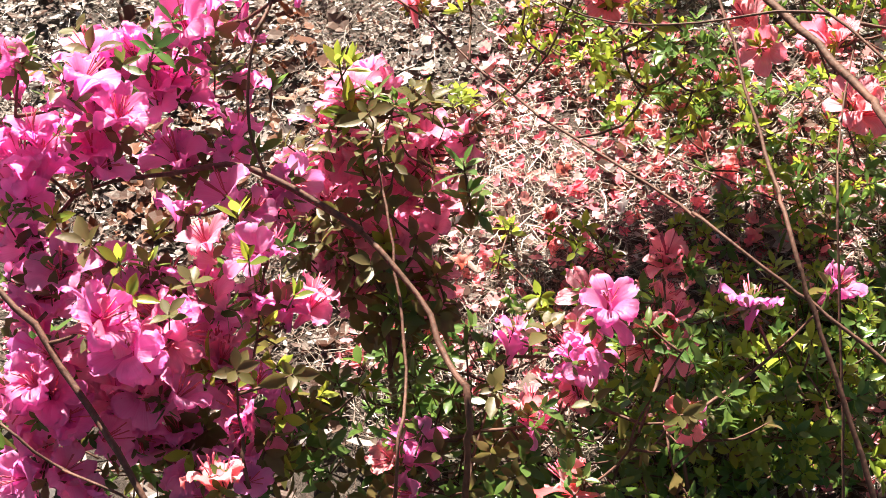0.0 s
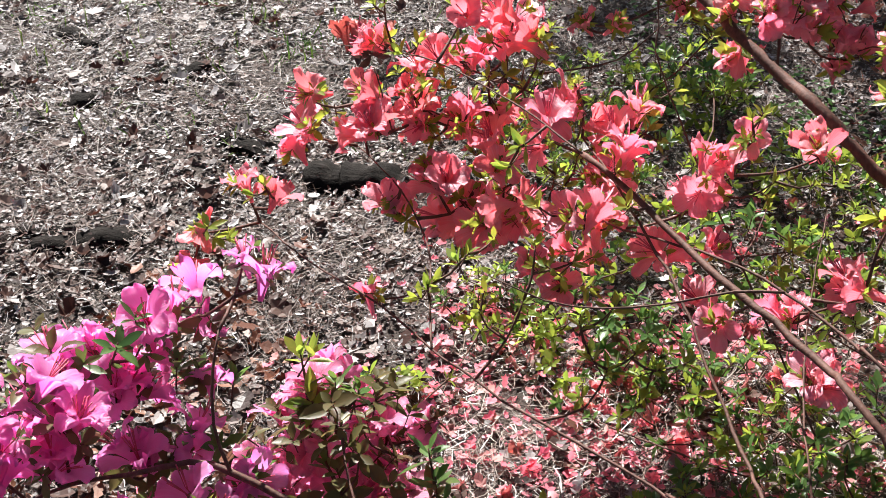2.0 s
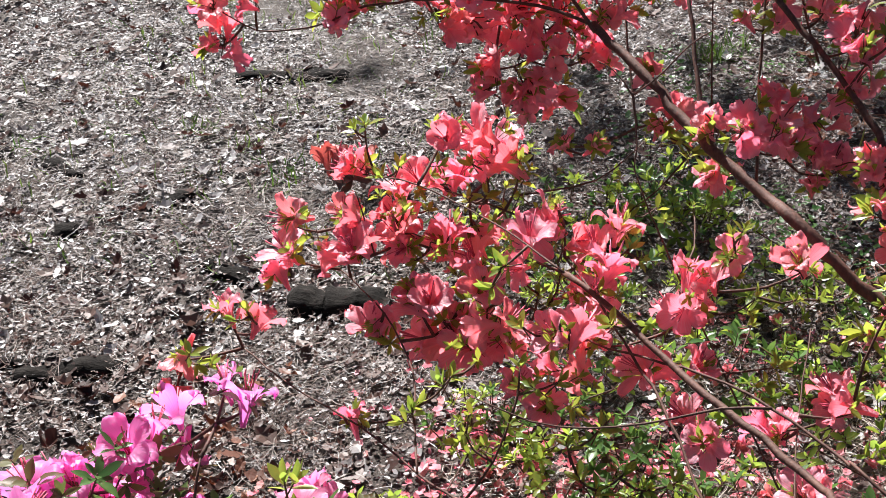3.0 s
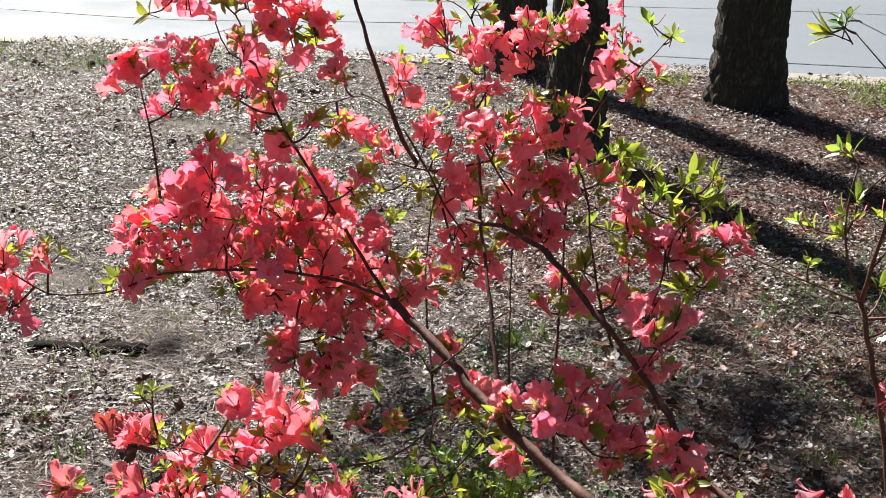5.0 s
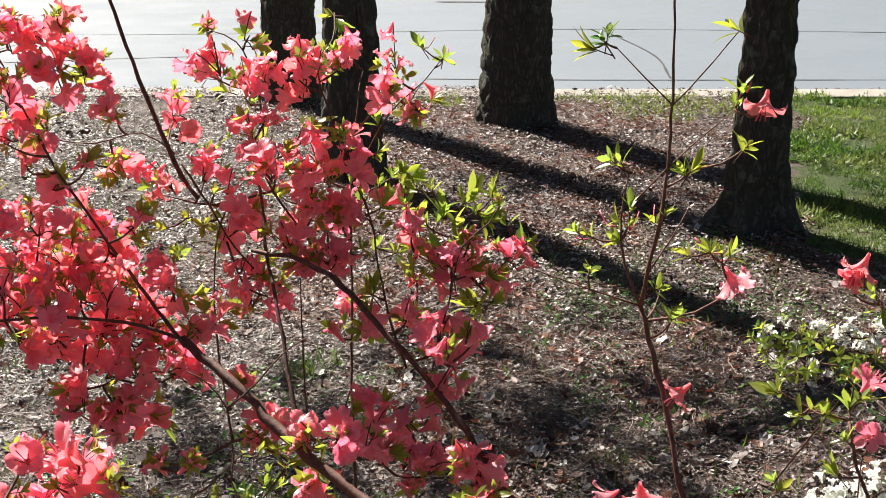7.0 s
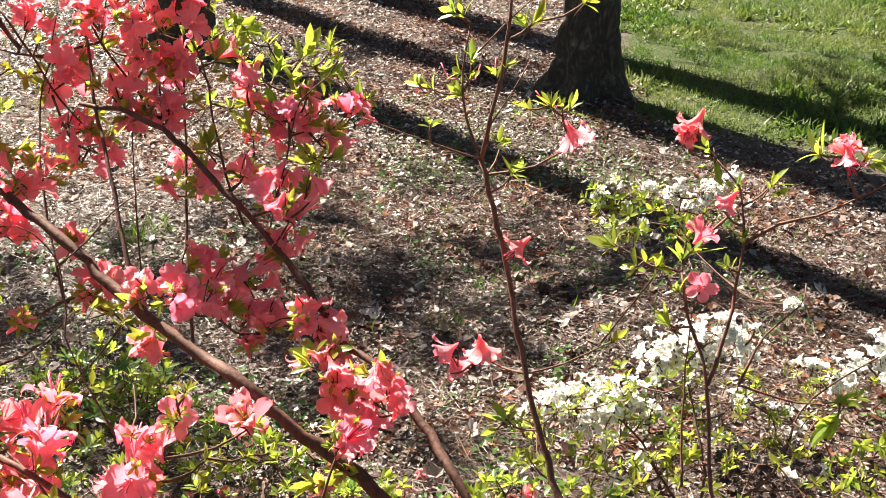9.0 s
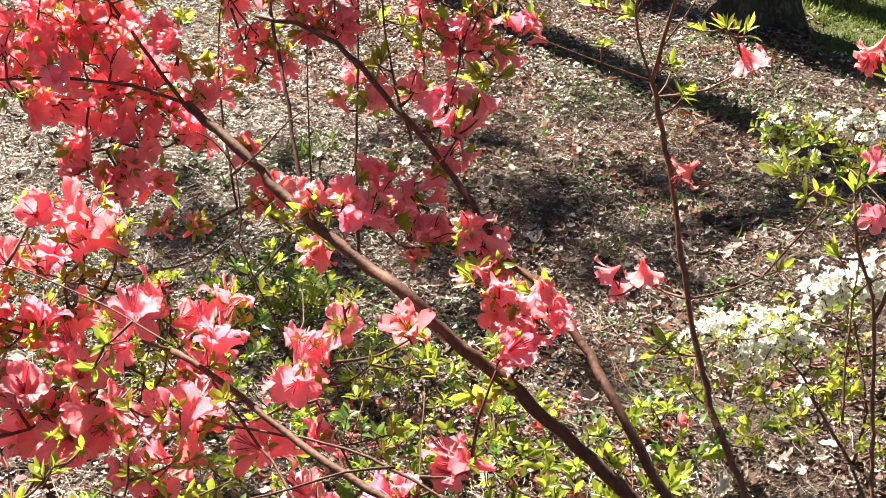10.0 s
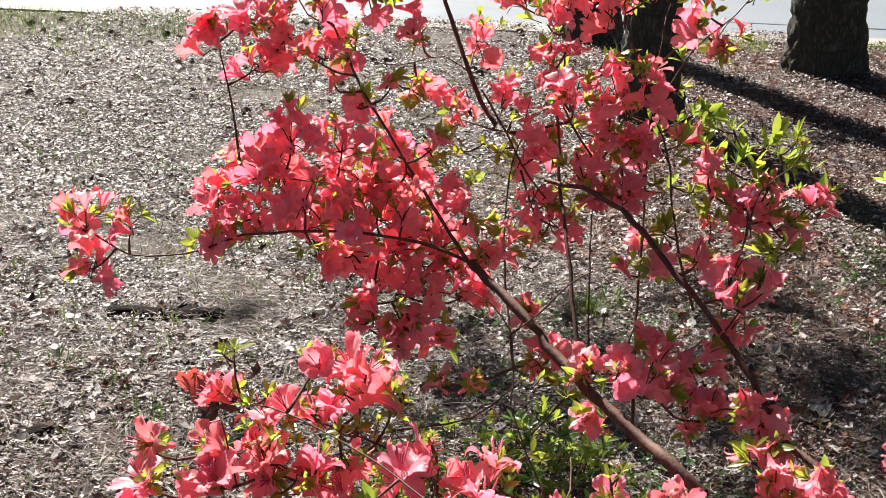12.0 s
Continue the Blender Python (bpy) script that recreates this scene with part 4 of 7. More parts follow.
east_coral.truss(-0.251, 2.549, 1.236, 3, 0.039)
east_coral.truss(0.144, 2.058, 0.882, 4, 0.039)
east_coral.truss(0.151, 2.000, 0.865, 3, 0.030)
east_coral.truss(0.184, 2.007, 0.893, 2, 0.016)
east_coral.truss(0.144, 2.026, 0.797, 3, 0.026)
east_coral.truss(-0.018, 1.957, 0.775, 4, 0.040)
east_coral.truss(-0.033, 1.901, 0.765, 3, 0.031)
east_coral.truss(0.045, 1.999, 0.752, 4, 0.041)
east_coral.truss(0.088, 2.003, 0.764, 3, 0.035)
east_coral.truss(0.028, 1.905, 0.744, 3, 0.029)
east_coral.truss(0.083, 1.945, 0.692, 3, 0.030)
east_coral.truss(0.076, 1.932, 0.664, 2, 0.016)
east_coral.truss(0.126, 1.948, 0.704, 3, 0.030)
east_coral.truss(0.155, 1.882, 0.737, 3, 0.024)
east_coral.truss(0.183, 1.859, 0.694, 4, 0.033)
east_coral.truss(0.202, 1.869, 0.663, 3, 0.025)
east_coral.truss(-0.085, 1.901, 0.770, 2, 0.016)
east_coral.truss(-0.060, 1.916, 0.684, 3, 0.025)
east_coral.truss(0.185, 1.799, 0.679, 4, 0.034)
east_coral.truss(0.205, 1.757, 0.682, 2, 0.020)
east_coral.truss(0.249, 1.702, 0.719, 3, 0.026)
east_coral.truss(0.244, 1.724, 0.654, 4, 0.033)
east_coral.truss(0.213, 1.716, 0.630, 3, 0.023)
east_coral.truss(0.197, 1.689, 0.580, 2, 0.015)
east_coral.truss(0.153, 1.652, 0.578, 1, 0.013)
east_coral.whorl(-0.029, 2.584, 1.331, 0.95)
east_coral.whorl(-0.045, 2.584, 1.341, 0.95)
east_coral.whorl(-0.016, 2.579, 1.289, 0.95)
east_coral.whorl(0.169, 2.512, 1.272, 0.95)
east_coral.whorl(0.126, 2.517, 1.291, 0.95)
east_coral.whorl(0.061, 2.446, 1.199, 0.95)
east_coral.whorl(0.042, 2.441, 1.163, 0.95)
east_coral.whorl(0.103, 2.443, 1.186, 0.95)
east_coral.whorl(0.113, 2.441, 1.176, 0.95)
east_coral.whorl(0.002, 2.433, 1.121, 0.95)
east_coral.whorl(0.006, 2.414, 1.030, 0.95)
east_coral.whorl(0.087, 2.422, 1.074, 0.95)
east_coral.whorl(0.108, 2.419, 1.064, 0.95)
east_coral.whorl(0.046, 2.418, 1.052, 0.95)
east_coral.whorl(0.153, 2.398, 0.986, 0.95)
east_coral.whorl(0.162, 2.402, 1.006, 0.95)
east_coral.whorl(0.203, 2.402, 1.019, 0.95)
east_coral.whorl(0.224, 2.396, 1.000, 0.95)
east_coral.whorl(0.253, 2.400, 1.032, 0.95)
east_coral.whorl(0.240, 2.392, 0.991, 0.95)
east_coral.whorl(0.185, 2.388, 0.957, 0.95)
east_coral.whorl(0.308, 2.372, 0.945, 0.95)
east_coral.whorl(-0.058, 2.422, 1.068, 0.95)
east_coral.whorl(-0.099, 2.413, 1.036, 0.95)
east_coral.whorl(-0.140, 2.411, 1.035, 0.95)
east_coral.whorl(0.140, 2.413, 1.046, 0.95)
east_coral.whorl(0.276, 2.386, 0.983, 0.95)
east_coral.whorl(0.264, 2.395, 1.012, 0.95)
east_coral.whorl(-0.185, 2.425, 1.115, 0.95)
east_coral.whorl(0.021, 2.198, 0.912, 1.15)
east_coral.whorl(0.031, 2.199, 0.917, 1.15)
east_coral.whorl(0.204, 2.183, 0.894, 1.15)
east_coral.whorl(0.190, 2.187, 0.903, 1.15)
east_coral.whorl(0.233, 2.180, 0.896, 1.15)
east_coral.whorl(0.088, 2.414, 1.070)
east_coral.whorl(0.109, 2.407, 1.045)
east_coral.whorl(0.212, 2.397, 1.031)
east_coral.whorl(0.253, 2.395, 1.042)
east_coral.whorl(0.238, 2.383, 0.986)
east_coral.whorl(0.181, 2.387, 0.980)
east_coral.whorl(0.129, 2.391, 0.984)
east_coral.whorl(0.052, 2.408, 1.039)
east_coral.whorl(0.315, 2.358, 0.927)
east_coral.whorl(0.035, 2.383, 0.939)
east_coral.whorl(0.076, 2.379, 0.929)
east_coral.whorl(0.014, 2.360, 0.860)
east_coral.whorl(0.231, 2.342, 0.841)
east_coral.whorl(0.200, 2.343, 0.835)


for spot in ((0.253, 2.400, 1.03), (0.264, 2.395, 1.01), (0.308, 2.372, 0.945), (0.169, 2.512, 1.27), (0.126, 2.517, 1.29), (0.103, 2.443, 1.18), (0.224, 2.396, 1.00), (0.315, 2.358, 0.93)):
    east_coral.pistil(*spot)


# ---- low coral azalea ----
low_coral = Bush("azalea_bush", (0.42, 0.95, 0), "low spreading coral azalea with leafy flowering shoots", CORAL, BRIGHT + SPRIG[:1], 103, "coral azaleas", 1.2, 0.62, leaf_k=0.8)
low_coral.stem(0.0037, 0.0011, (0.986, 0.628, -0.02), (0.716, 0.726, 0.296), (0.001, 0.983, 0.593), (-0.076, 1.055, 0.576), (-0.188, 1.127, 0.570), (-0.288, 1.190, 0.564), (-0.396, 1.259, 0.576), (-0.487, 1.324, 0.588), (-0.596, 1.378, 0.603), (-0.687, 1.435, 0.621))
low_coral.stem(0.0061, 0.0041, (0.703, 0.647, -0.02), (0.547, 0.762, 0.345), (0.133, 1.065, 0.690), (0.080, 1.145, 0.701), (0.017, 1.217, 0.708), (-0.051, 1.283, 0.714), (-0.103, 1.345, 0.719), (-0.167, 1.411, 0.737), (-0.240, 1.471, 0.754))
low_coral.stem(0.0037, 0.0014, (0.317, 0.617, -0.02), (0.241, 0.720, 0.300), (0.040, 0.990, 0.601), (0.006, 1.080, 0.609), (-0.039, 1.179, 0.633), (-0.089, 1.282, 0.673), (-0.140, 1.369, 0.700), (-0.201, 1.454, 0.734), (-0.248, 1.524, 0.748))
low_coral.stem(0.0034, 0.0014, (0.989, 0.674, -0.02), (0.767, 0.797, 0.344), (0.179, 1.121, 0.687), (0.104, 1.197, 0.702), (0.027, 1.263, 0.716), (-0.054, 1.317, 0.719), (-0.125, 1.357, 0.709), (-0.200, 1.395, 0.703), (-0.280, 1.442, 0.717))
low_coral.stem(0.0021, 0.0009, (0.180, 0.704, -0.02), (0.151, 0.800, 0.300), (0.074, 1.056, 0.600), (0.061, 1.156, 0.615), (0.057, 1.258, 0.641), (0.062, 1.357, 0.669), (0.071, 1.455, 0.706))
low_coral.stem(0.0017, 0.0008, (0.025, 1.196, 0.764), (-0.029, 1.193, 0.760), (-0.107, 1.178, 0.743), (-0.169, 1.167, 0.737), (-0.232, 1.163, 0.744), (-0.296, 1.166, 0.766))
low_coral.stem(0.0016, 0.0008, (-0.372, 1.178, 0.642), (-0.397, 1.268, 0.649), (-0.422, 1.359, 0.661), (-0.481, 1.446, 0.688), (-0.562, 1.518, 0.710), (-0.630, 1.577, 0.708))
low_coral.stem(0.0013, 0.0008, (-0.221, 1.343, 0.830), (-0.312, 1.432, 0.836), (-0.439, 1.510, 0.851), (-0.534, 1.573, 0.831), (-0.620, 1.633, 0.805))
low_coral.stem(0.0017, 0.0008, (-0.306, 1.547, 0.791), (-0.390, 1.589, 0.796), (-0.462, 1.626, 0.793), (-0.536, 1.661, 0.791), (-0.597, 1.697, 0.788))
low_coral.stem(0.0018, 0.0009, (0.100, 1.500, 0.300), (-0.144, 1.616, 0.772), (-0.166, 1.652, 0.852), (-0.174, 1.677, 0.914), (-0.203, 1.688, 0.948), (-0.226, 1.690, 0.962))
low_coral.stem(0.0013, 0.0008, (-0.498, 1.481, 0.758), (-0.517, 1.502, 0.810), (-0.527, 1.512, 0.836))
low_coral.truss(-0.413, 1.579, 0.906, 2, 0.016)
low_coral.truss(-0.356, 1.611, 0.889, 3, 0.024)
low_coral.truss(-0.313, 1.568, 0.862, 3, 0.020)
low_coral.truss(-0.359, 1.652, 0.832, 3, 0.020)
low_coral.truss(-0.540, 1.582, 0.842, 2, 0.015)
low_coral.truss(-0.458, 1.607, 0.813, 3, 0.021)
low_coral.truss(-0.418, 1.625, 0.801, 3, 0.017)
low_coral.truss(-0.458, 1.524, 0.785, 2, 0.018)
low_coral.truss(-0.461, 1.500, 0.766, 2, 0.013)
low_coral.truss(-0.534, 1.508, 0.799, 1, 0.013)
low_coral.truss(-0.528, 1.479, 0.767, 2, 0.019)
low_coral.truss(-0.408, 1.513, 0.764, 3, 0.019)
low_coral.truss(-0.384, 1.602, 0.739, 2, 0.017)
low_coral.truss(-0.298, 1.563, 0.789, 3, 0.028)
low_coral.truss(-0.255, 1.566, 0.781, 3, 0.028)
low_coral.truss(-0.192, 1.552, 0.740, 4, 0.032)
low_coral.truss(-0.212, 1.500, 0.723, 3, 0.023)
low_coral.truss(-0.354, 1.549, 0.705, 3, 0.027)
low_coral.truss(-0.395, 1.479, 0.674, 5, 0.033)
low_coral.truss(-0.437, 1.457, 0.703, 2, 0.013)
low_coral.truss(-0.314, 1.477, 0.665, 3, 0.028)
low_coral.truss(-0.380, 1.467, 0.649, 3, 0.024)
low_coral.truss(-0.096, 1.521, 0.718, 4, 0.031)
low_coral.truss(-0.049, 1.564, 0.695, 3, 0.025)
low_coral.truss(-0.098, 1.578, 0.626, 3, 0.031)
low_coral.truss(-0.032, 1.585, 0.734, 1, 0.013)
low_coral.truss(0.068, 1.632, 0.699, 3, 0.026)
low_coral.truss(-0.224, 1.551, 0.600, 2, 0.017)
low_coral.truss(-0.493, 1.447, 0.667, 1, 0.013)
low_coral.truss(-0.591, 1.440, 0.827, 1, 0.012)
low_coral.truss(-0.619, 1.466, 0.764, 1, 0.012)
low_coral.truss(-0.620, 1.439, 0.745, 1, 0.014)
low_coral.truss(-0.554, 1.538, 0.795, 1, 0.012)
low_coral.truss(-0.548, 1.506, 0.760, 2, 0.017)
low_coral.truss(-0.489, 1.572, 0.767, 2, 0.016)
low_coral.truss(-0.490, 1.564, 0.727, 1, 0.013)
low_coral.truss(-0.487, 1.589, 0.798, 1, 0.013)
low_coral.truss(-0.427, 1.560, 0.738, 1, 0.012)
low_coral.truss(-0.359, 1.479, 0.740, 3, 0.027)
low_coral.truss(-0.425, 1.461, 0.716, 3, 0.029)
low_coral.truss(-0.421, 1.486, 0.638, 3, 0.029)
low_coral.truss(-0.375, 1.492, 0.629, 2, 0.025)
low_coral.truss(-0.343, 1.527, 0.627, 3, 0.028)
low_coral.truss(-0.224, 1.478, 0.720, 2, 0.016)
low_coral.truss(-0.131, 1.458, 0.627, 2, 0.020)
low_coral.truss(-0.700, 1.428, 0.688, 1, 0.012)
low_coral.truss(-0.648, 1.417, 0.681, 1, 0.012)
low_coral.truss(-0.737, 1.357, 0.658, 1, 0.012)
low_coral.truss(-0.745, 1.323, 0.618, 1, 0.014)
low_coral.truss(-0.507, 1.459, 0.661, 1, 0.014)
low_coral.truss(-0.225, 1.524, 0.612, 1, 0.012)
low_coral.truss(-0.225, 1.492, 0.587, 1, 0.012)
low_coral.truss(-0.268, 1.518, 0.570, 1, 0.011)
low_coral.truss(-0.297, 1.420, 0.607, 1, 0.011)
low_coral.truss(-0.262, 1.431, 0.571, 1, 0.011)
low_coral.truss(-0.512, 1.363, 0.571, 1, 0.011)
low_coral.truss(-0.067, 1.494, 0.609, 1, 0.014)
low_coral.truss(-0.063, 1.447, 0.543, 2, 0.020)
low_coral.truss(0.127, 1.509, 0.554, 2, 0.017)
low_coral.truss(-0.294, 1.451, 0.802, 3, 0.026)
low_coral.truss(-0.190, 1.435, 0.769, 3, 0.025)
low_coral.truss(-0.335, 1.403, 0.723, 3, 0.026)
low_coral.truss(-0.226, 1.360, 0.735, 3, 0.025)
low_coral.truss(-0.631, 1.688, 0.788, 2, 0.018, 0, WILTED)
low_coral.truss(-0.565, 1.678, 0.805, 1, 0.013, 0, WILTED)
low_coral.truss(-0.048, 1.337, 0.602, 1, 0.012)
low_coral.truss(0.032, 1.321, 0.641, 2, 0.015)
low_coral.truss(0.120, 1.330, 0.682, 1, 0.013)
low_coral.truss(0.071, 1.257, 0.600, 3, 0.019)
low_coral.truss(0.151, 1.338, 0.833, 2, 0.015)
low_coral.whorl(-0.432, 1.385, 0.578, 0.85)
low_coral.whorl(-0.406, 1.413, 0.606, 0.85)
low_coral.whorl(-0.392, 1.420, 0.611, 0.85)
low_coral.whorl(-0.335, 1.506, 0.721, 0.85)
low_coral.whorl(-0.293, 1.474, 0.656, 0.85)
low_coral.whorl(-0.347, 1.488, 0.696, 0.85)
low_coral.whorl(-0.196, 1.485, 0.649, 0.85)
low_coral.whorl(-0.377, 1.482, 0.698, 0.85)
low_coral.whorl(-0.655, 1.393, 0.713, 0.85)
low_coral.whorl(-0.668, 1.380, 0.702, 0.85)
low_coral.whorl(-0.189, 1.559, 0.771, 0.85)
low_coral.whorl(-0.175, 1.567, 0.784, 0.85)
low_coral.whorl(-0.167, 1.561, 0.771, 0.85)
low_coral.whorl(-0.266, 1.566, 0.805, 0.85)
low_coral.whorl(-0.403, 1.587, 0.906, 0.85)
low_coral.whorl(-0.379, 1.569, 0.857, 0.85)
low_coral.whorl(-0.570, 1.469, 0.779, 0.85)
low_coral.whorl(-0.479, 1.514, 0.803, 0.85)
low_coral.whorl(-0.585, 1.468, 0.787, 0.85)
low_coral.whorl(-0.520, 1.557, 0.915, 0.85)
low_coral.whorl(-0.534, 1.550, 0.909, 0.85)
low_coral.whorl(-0.718, 1.336, 0.674, 0.85)
low_coral.whorl(-0.706, 1.332, 0.660, 0.85)
low_coral.whorl(-0.690, 1.338, 0.657, 0.85)
low_coral.whorl(-0.468, 1.427, 0.654, 0.85)
low_coral.whorl(-0.483, 1.427, 0.661, 0.85)
low_coral.whorl(-0.307, 1.407, 0.565, 0.85)
low_coral.whorl(-0.288, 1.433, 0.594, 0.85)
low_coral.whorl(0.037, 1.482, 0.627, 0.85)
low_coral.whorl(0.024, 1.469, 0.608, 0.85)
low_coral.whorl(-0.281, 1.504, 0.700, 0.85)
low_coral.whorl(-0.266, 1.499, 0.687, 0.85)
low_coral.whorl(-0.397, 1.260, 0.672)
low_coral.whorl(-0.409, 1.248, 0.662)
low_coral.whorl(-0.391, 1.265, 0.677)
low_coral.whorl(-0.353, 1.294, 0.703)
low_coral.whorl(-0.366, 1.288, 0.698)
low_coral.whorl(-0.302, 1.376, 0.812)
low_coral.whorl(-0.314, 1.360, 0.789)
low_coral.whorl(-0.168, 1.361, 0.752)
low_coral.whorl(-0.277, 1.345, 0.752)
low_coral.whorl(-0.280, 1.276, 0.656)
low_coral.whorl(-0.170, 1.242, 0.590)
low_coral.whorl(-0.192, 1.248, 0.600)
low_coral.whorl(-0.138, 1.260, 0.607)
low_coral.whorl(-0.109, 1.250, 0.592)
low_coral.whorl(-0.210, 1.271, 0.633)
low_coral.whorl(-0.171, 1.289, 0.650)
low_coral.whorl(-0.076, 1.260, 0.601)
low_coral.whorl(-0.121, 1.235, 0.575)
low_coral.whorl(-0.273, 1.318, 0.712)
low_coral.whorl(-0.223, 1.315, 0.694)
low_coral.whorl(-0.257, 1.305, 0.689)
low_coral.whorl(-0.592, 1.651, 0.799, 1.00, DEAD)
low_coral.whorl(-0.576, 1.649, 0.782, 1.00, DEAD)
low_coral.whorl(-0.311, 1.517, 0.720, 0.90)
low_coral.whorl(-0.330, 1.496, 0.690, 0.90)
low_coral.whorl(-0.174, 1.504, 0.664, 0.90)
low_coral.whorl(-0.255, 1.525, 0.716, 0.90)
low_coral.whorl(-0.464, 1.527, 0.807, 0.90)
low_coral.whorl(-0.384, 1.551, 0.813, 0.90)
low_coral.whorl(-0.419, 1.562, 0.855, 0.90)
low_coral.whorl(-0.473, 1.549, 0.859, 0.90)
low_coral.whorl(-0.499, 1.537, 0.849, 0.90)
low_coral.whorl(-0.316, 1.575, 0.835, 0.90)
low_coral.whorl(-0.302, 1.583, 0.847, 0.90)
low_coral.whorl(-0.357, 1.559, 0.818, 0.90)
low_coral.whorl(-0.448, 1.498, 0.743, 0.90)
low_coral.whorl(-0.349, 1.544, 0.785, 0.90)
low_coral.whorl(-0.397, 1.535, 0.789, 0.90)
low_coral.whorl(-0.234, 1.534, 0.728, 0.90)
low_coral.whorl(-0.163, 1.555, 0.752, 0.90)
low_coral.whorl(-0.148, 1.549, 0.739, 0.90)
low_coral.whorl(-0.059, 1.518, 0.675, 0.90)
low_coral.whorl(0.006, 1.533, 0.701, 0.90)
low_coral.whorl(0.057, 1.532, 0.703, 0.90)
low_coral.whorl(0.086, 1.531, 0.704, 0.90)
low_coral.whorl(-0.001, 1.522, 0.682, 0.90)
low_coral.whorl(-0.032, 1.570, 0.771, 0.90)
low_coral.whorl(-0.018, 1.574, 0.778, 0.90)
low_coral.foliage((-0.195, 1.745, 0.703), (0.18, 0.20, 0.10), 12, 0.77, SPRIG + BRIGHT)
low_coral.foliage((-0.458, 1.613, 0.680), (0.28, 0.10, 0.14), 13, 0.64, SPRIG + BRIGHT)
low_coral.foliage((-0.172, 1.649, 0.613), (0.25, 0.10, 0.08), 12, 0.64, SPRIG + BRIGHT)
low_coral.foliage((-0.342, 1.400, 0.717), (0.12, 0.08, 0.07), 6, 0.72, SPRIG + BRIGHT)
low_coral.foliage((-0.231, 1.397, 0.680), (0.12, 0.08, 0.07), 6, 0.72, SPRIG + BRIGHT)
low_coral.foliage((-0.285, 1.345, 0.650), (0.14, 0.08, 0.06), 10, 0.72, SPRIG + BRIGHT)
low_coral.foliage((-0.399, 1.666, 0.719), (0.16, 0.10, 0.10), 8, 0.64, SPRIG + BRIGHT)


# ---- magenta azalea ----
magenta = Bush("azalea_bush", (-0.62, 0.72, 0), "large magenta azalea in full bloom, glowing against the light", MAGENTA, GREEN + BRONZE, 104, "magenta azaleas")
magenta.stem(0.0059, 0.0032, (-0.141, 0.342, -0.02), (-0.244, 0.405, 0.274), (-0.516, 0.569, 0.548), (-0.580, 0.612, 0.577), (-0.639, 0.653, 0.606), (-0.701, 0.690, 0.641), (-0.753, 0.708, 0.659))
magenta.stem(0.0047, 0.0018, (-0.428, 0.938, 0.575), (-0.482, 0.947, 0.598), (-0.542, 0.952, 0.623), (-0.587, 0.948, 0.633), (-0.644, 0.918, 0.630), (-0.700, 0.892, 0.632), (-0.738, 0.864, 0.623))
magenta.stem(0.0045, 0.0032, (-0.300, 0.720, 0.000), (-0.251, 0.760, 0.503), (-0.295, 0.826, 0.522), (-0.347, 0.890, 0.546), (-0.428, 0.938, 0.575))
magenta.stem(0.0023, 0.0013, (-0.536, 0.941, 0.634), (-0.560, 0.966, 0.674), (-0.569, 1.004, 0.721), (-0.568, 1.032, 0.754))
magenta.stem(0.0035, 0.0013, (-0.500, 0.750, 0.000), (-0.466, 0.663, 0.453), (-0.500, 0.753, 0.484), (-0.520, 0.840, 0.513), (-0.541, 0.917, 0.541))
magenta.stem(0.0031, 0.0013, (-0.350, 0.720, 0.000), (-0.311, 0.696, 0.478), (-0.330, 0.790, 0.497), (-0.363, 0.874, 0.521), (-0.405, 0.966, 0.563), (-0.440, 1.032, 0.584), (-0.465, 1.096, 0.603))
magenta.stem(0.0027, 0.0013, (0.111, 0.633, -0.02), (-0.069, 0.613, 0.279), (-0.545, 0.560, 0.558), (-0.581, 0.556, 0.577), (-0.617, 0.557, 0.600), (-0.650, 0.563, 0.625))
magenta.truss(-0.574, 1.130, 0.786, 1, 0.019)
magenta.truss(-0.540, 1.107, 0.778, 1, 0.013)
magenta.truss(-0.638, 1.122, 0.712, 2, 0.028)
magenta.truss(-0.661, 1.052, 0.746, 3, 0.030)
magenta.truss(-0.654, 1.028, 0.714, 2, 0.023)
magenta.truss(-0.716, 1.009, 0.717, 4, 0.030)
magenta.truss(-0.730, 0.950, 0.723, 3, 0.027)
magenta.truss(-0.707, 1.024, 0.648, 3, 0.028)
magenta.truss(-0.698, 0.915, 0.702, 3, 0.026)
magenta.truss(-0.664, 1.041, 0.656, 2, 0.021)
magenta.truss(-0.597, 1.044, 0.675, 1, 0.016)
magenta.truss(-0.729, 0.901, 0.654, 3, 0.024)
magenta.truss(-0.653, 0.968, 0.593, 2, 0.026)
magenta.truss(-0.612, 1.012, 0.612, 2, 0.021)
magenta.truss(-0.668, 0.981, 0.615, 2, 0.019)
magenta.truss(-0.572, 0.930, 0.600, 2, 0.023)
magenta.truss(-0.618, 0.885, 0.620, 1, 0.014)
magenta.truss(-0.552, 0.974, 0.560, 2, 0.022)
magenta.truss(-0.538, 1.001, 0.580, 2, 0.016)
magenta.truss(-0.759, 0.837, 0.708, 4, 0.035)
magenta.truss(-0.764, 0.796, 0.619, 3, 0.027)
magenta.truss(-0.734, 0.789, 0.700, 3, 0.026)
magenta.truss(-0.757, 0.876, 0.806, 2, 0.020)
magenta.truss(-0.797, 0.895, 0.739, 2, 0.021)
magenta.truss(-0.710, 0.876, 0.764, 2, 0.020)
magenta.truss(-0.507, 0.864, 0.610, 2, 0.020)
magenta.truss(-0.567, 0.843, 0.598, 2, 0.022, 1, ROSE + MAGENTA + MAGENTA)
magenta.truss(-0.652, 0.848, 0.534, 3, 0.025, 1, ROSE + MAGENTA + MAGENTA)
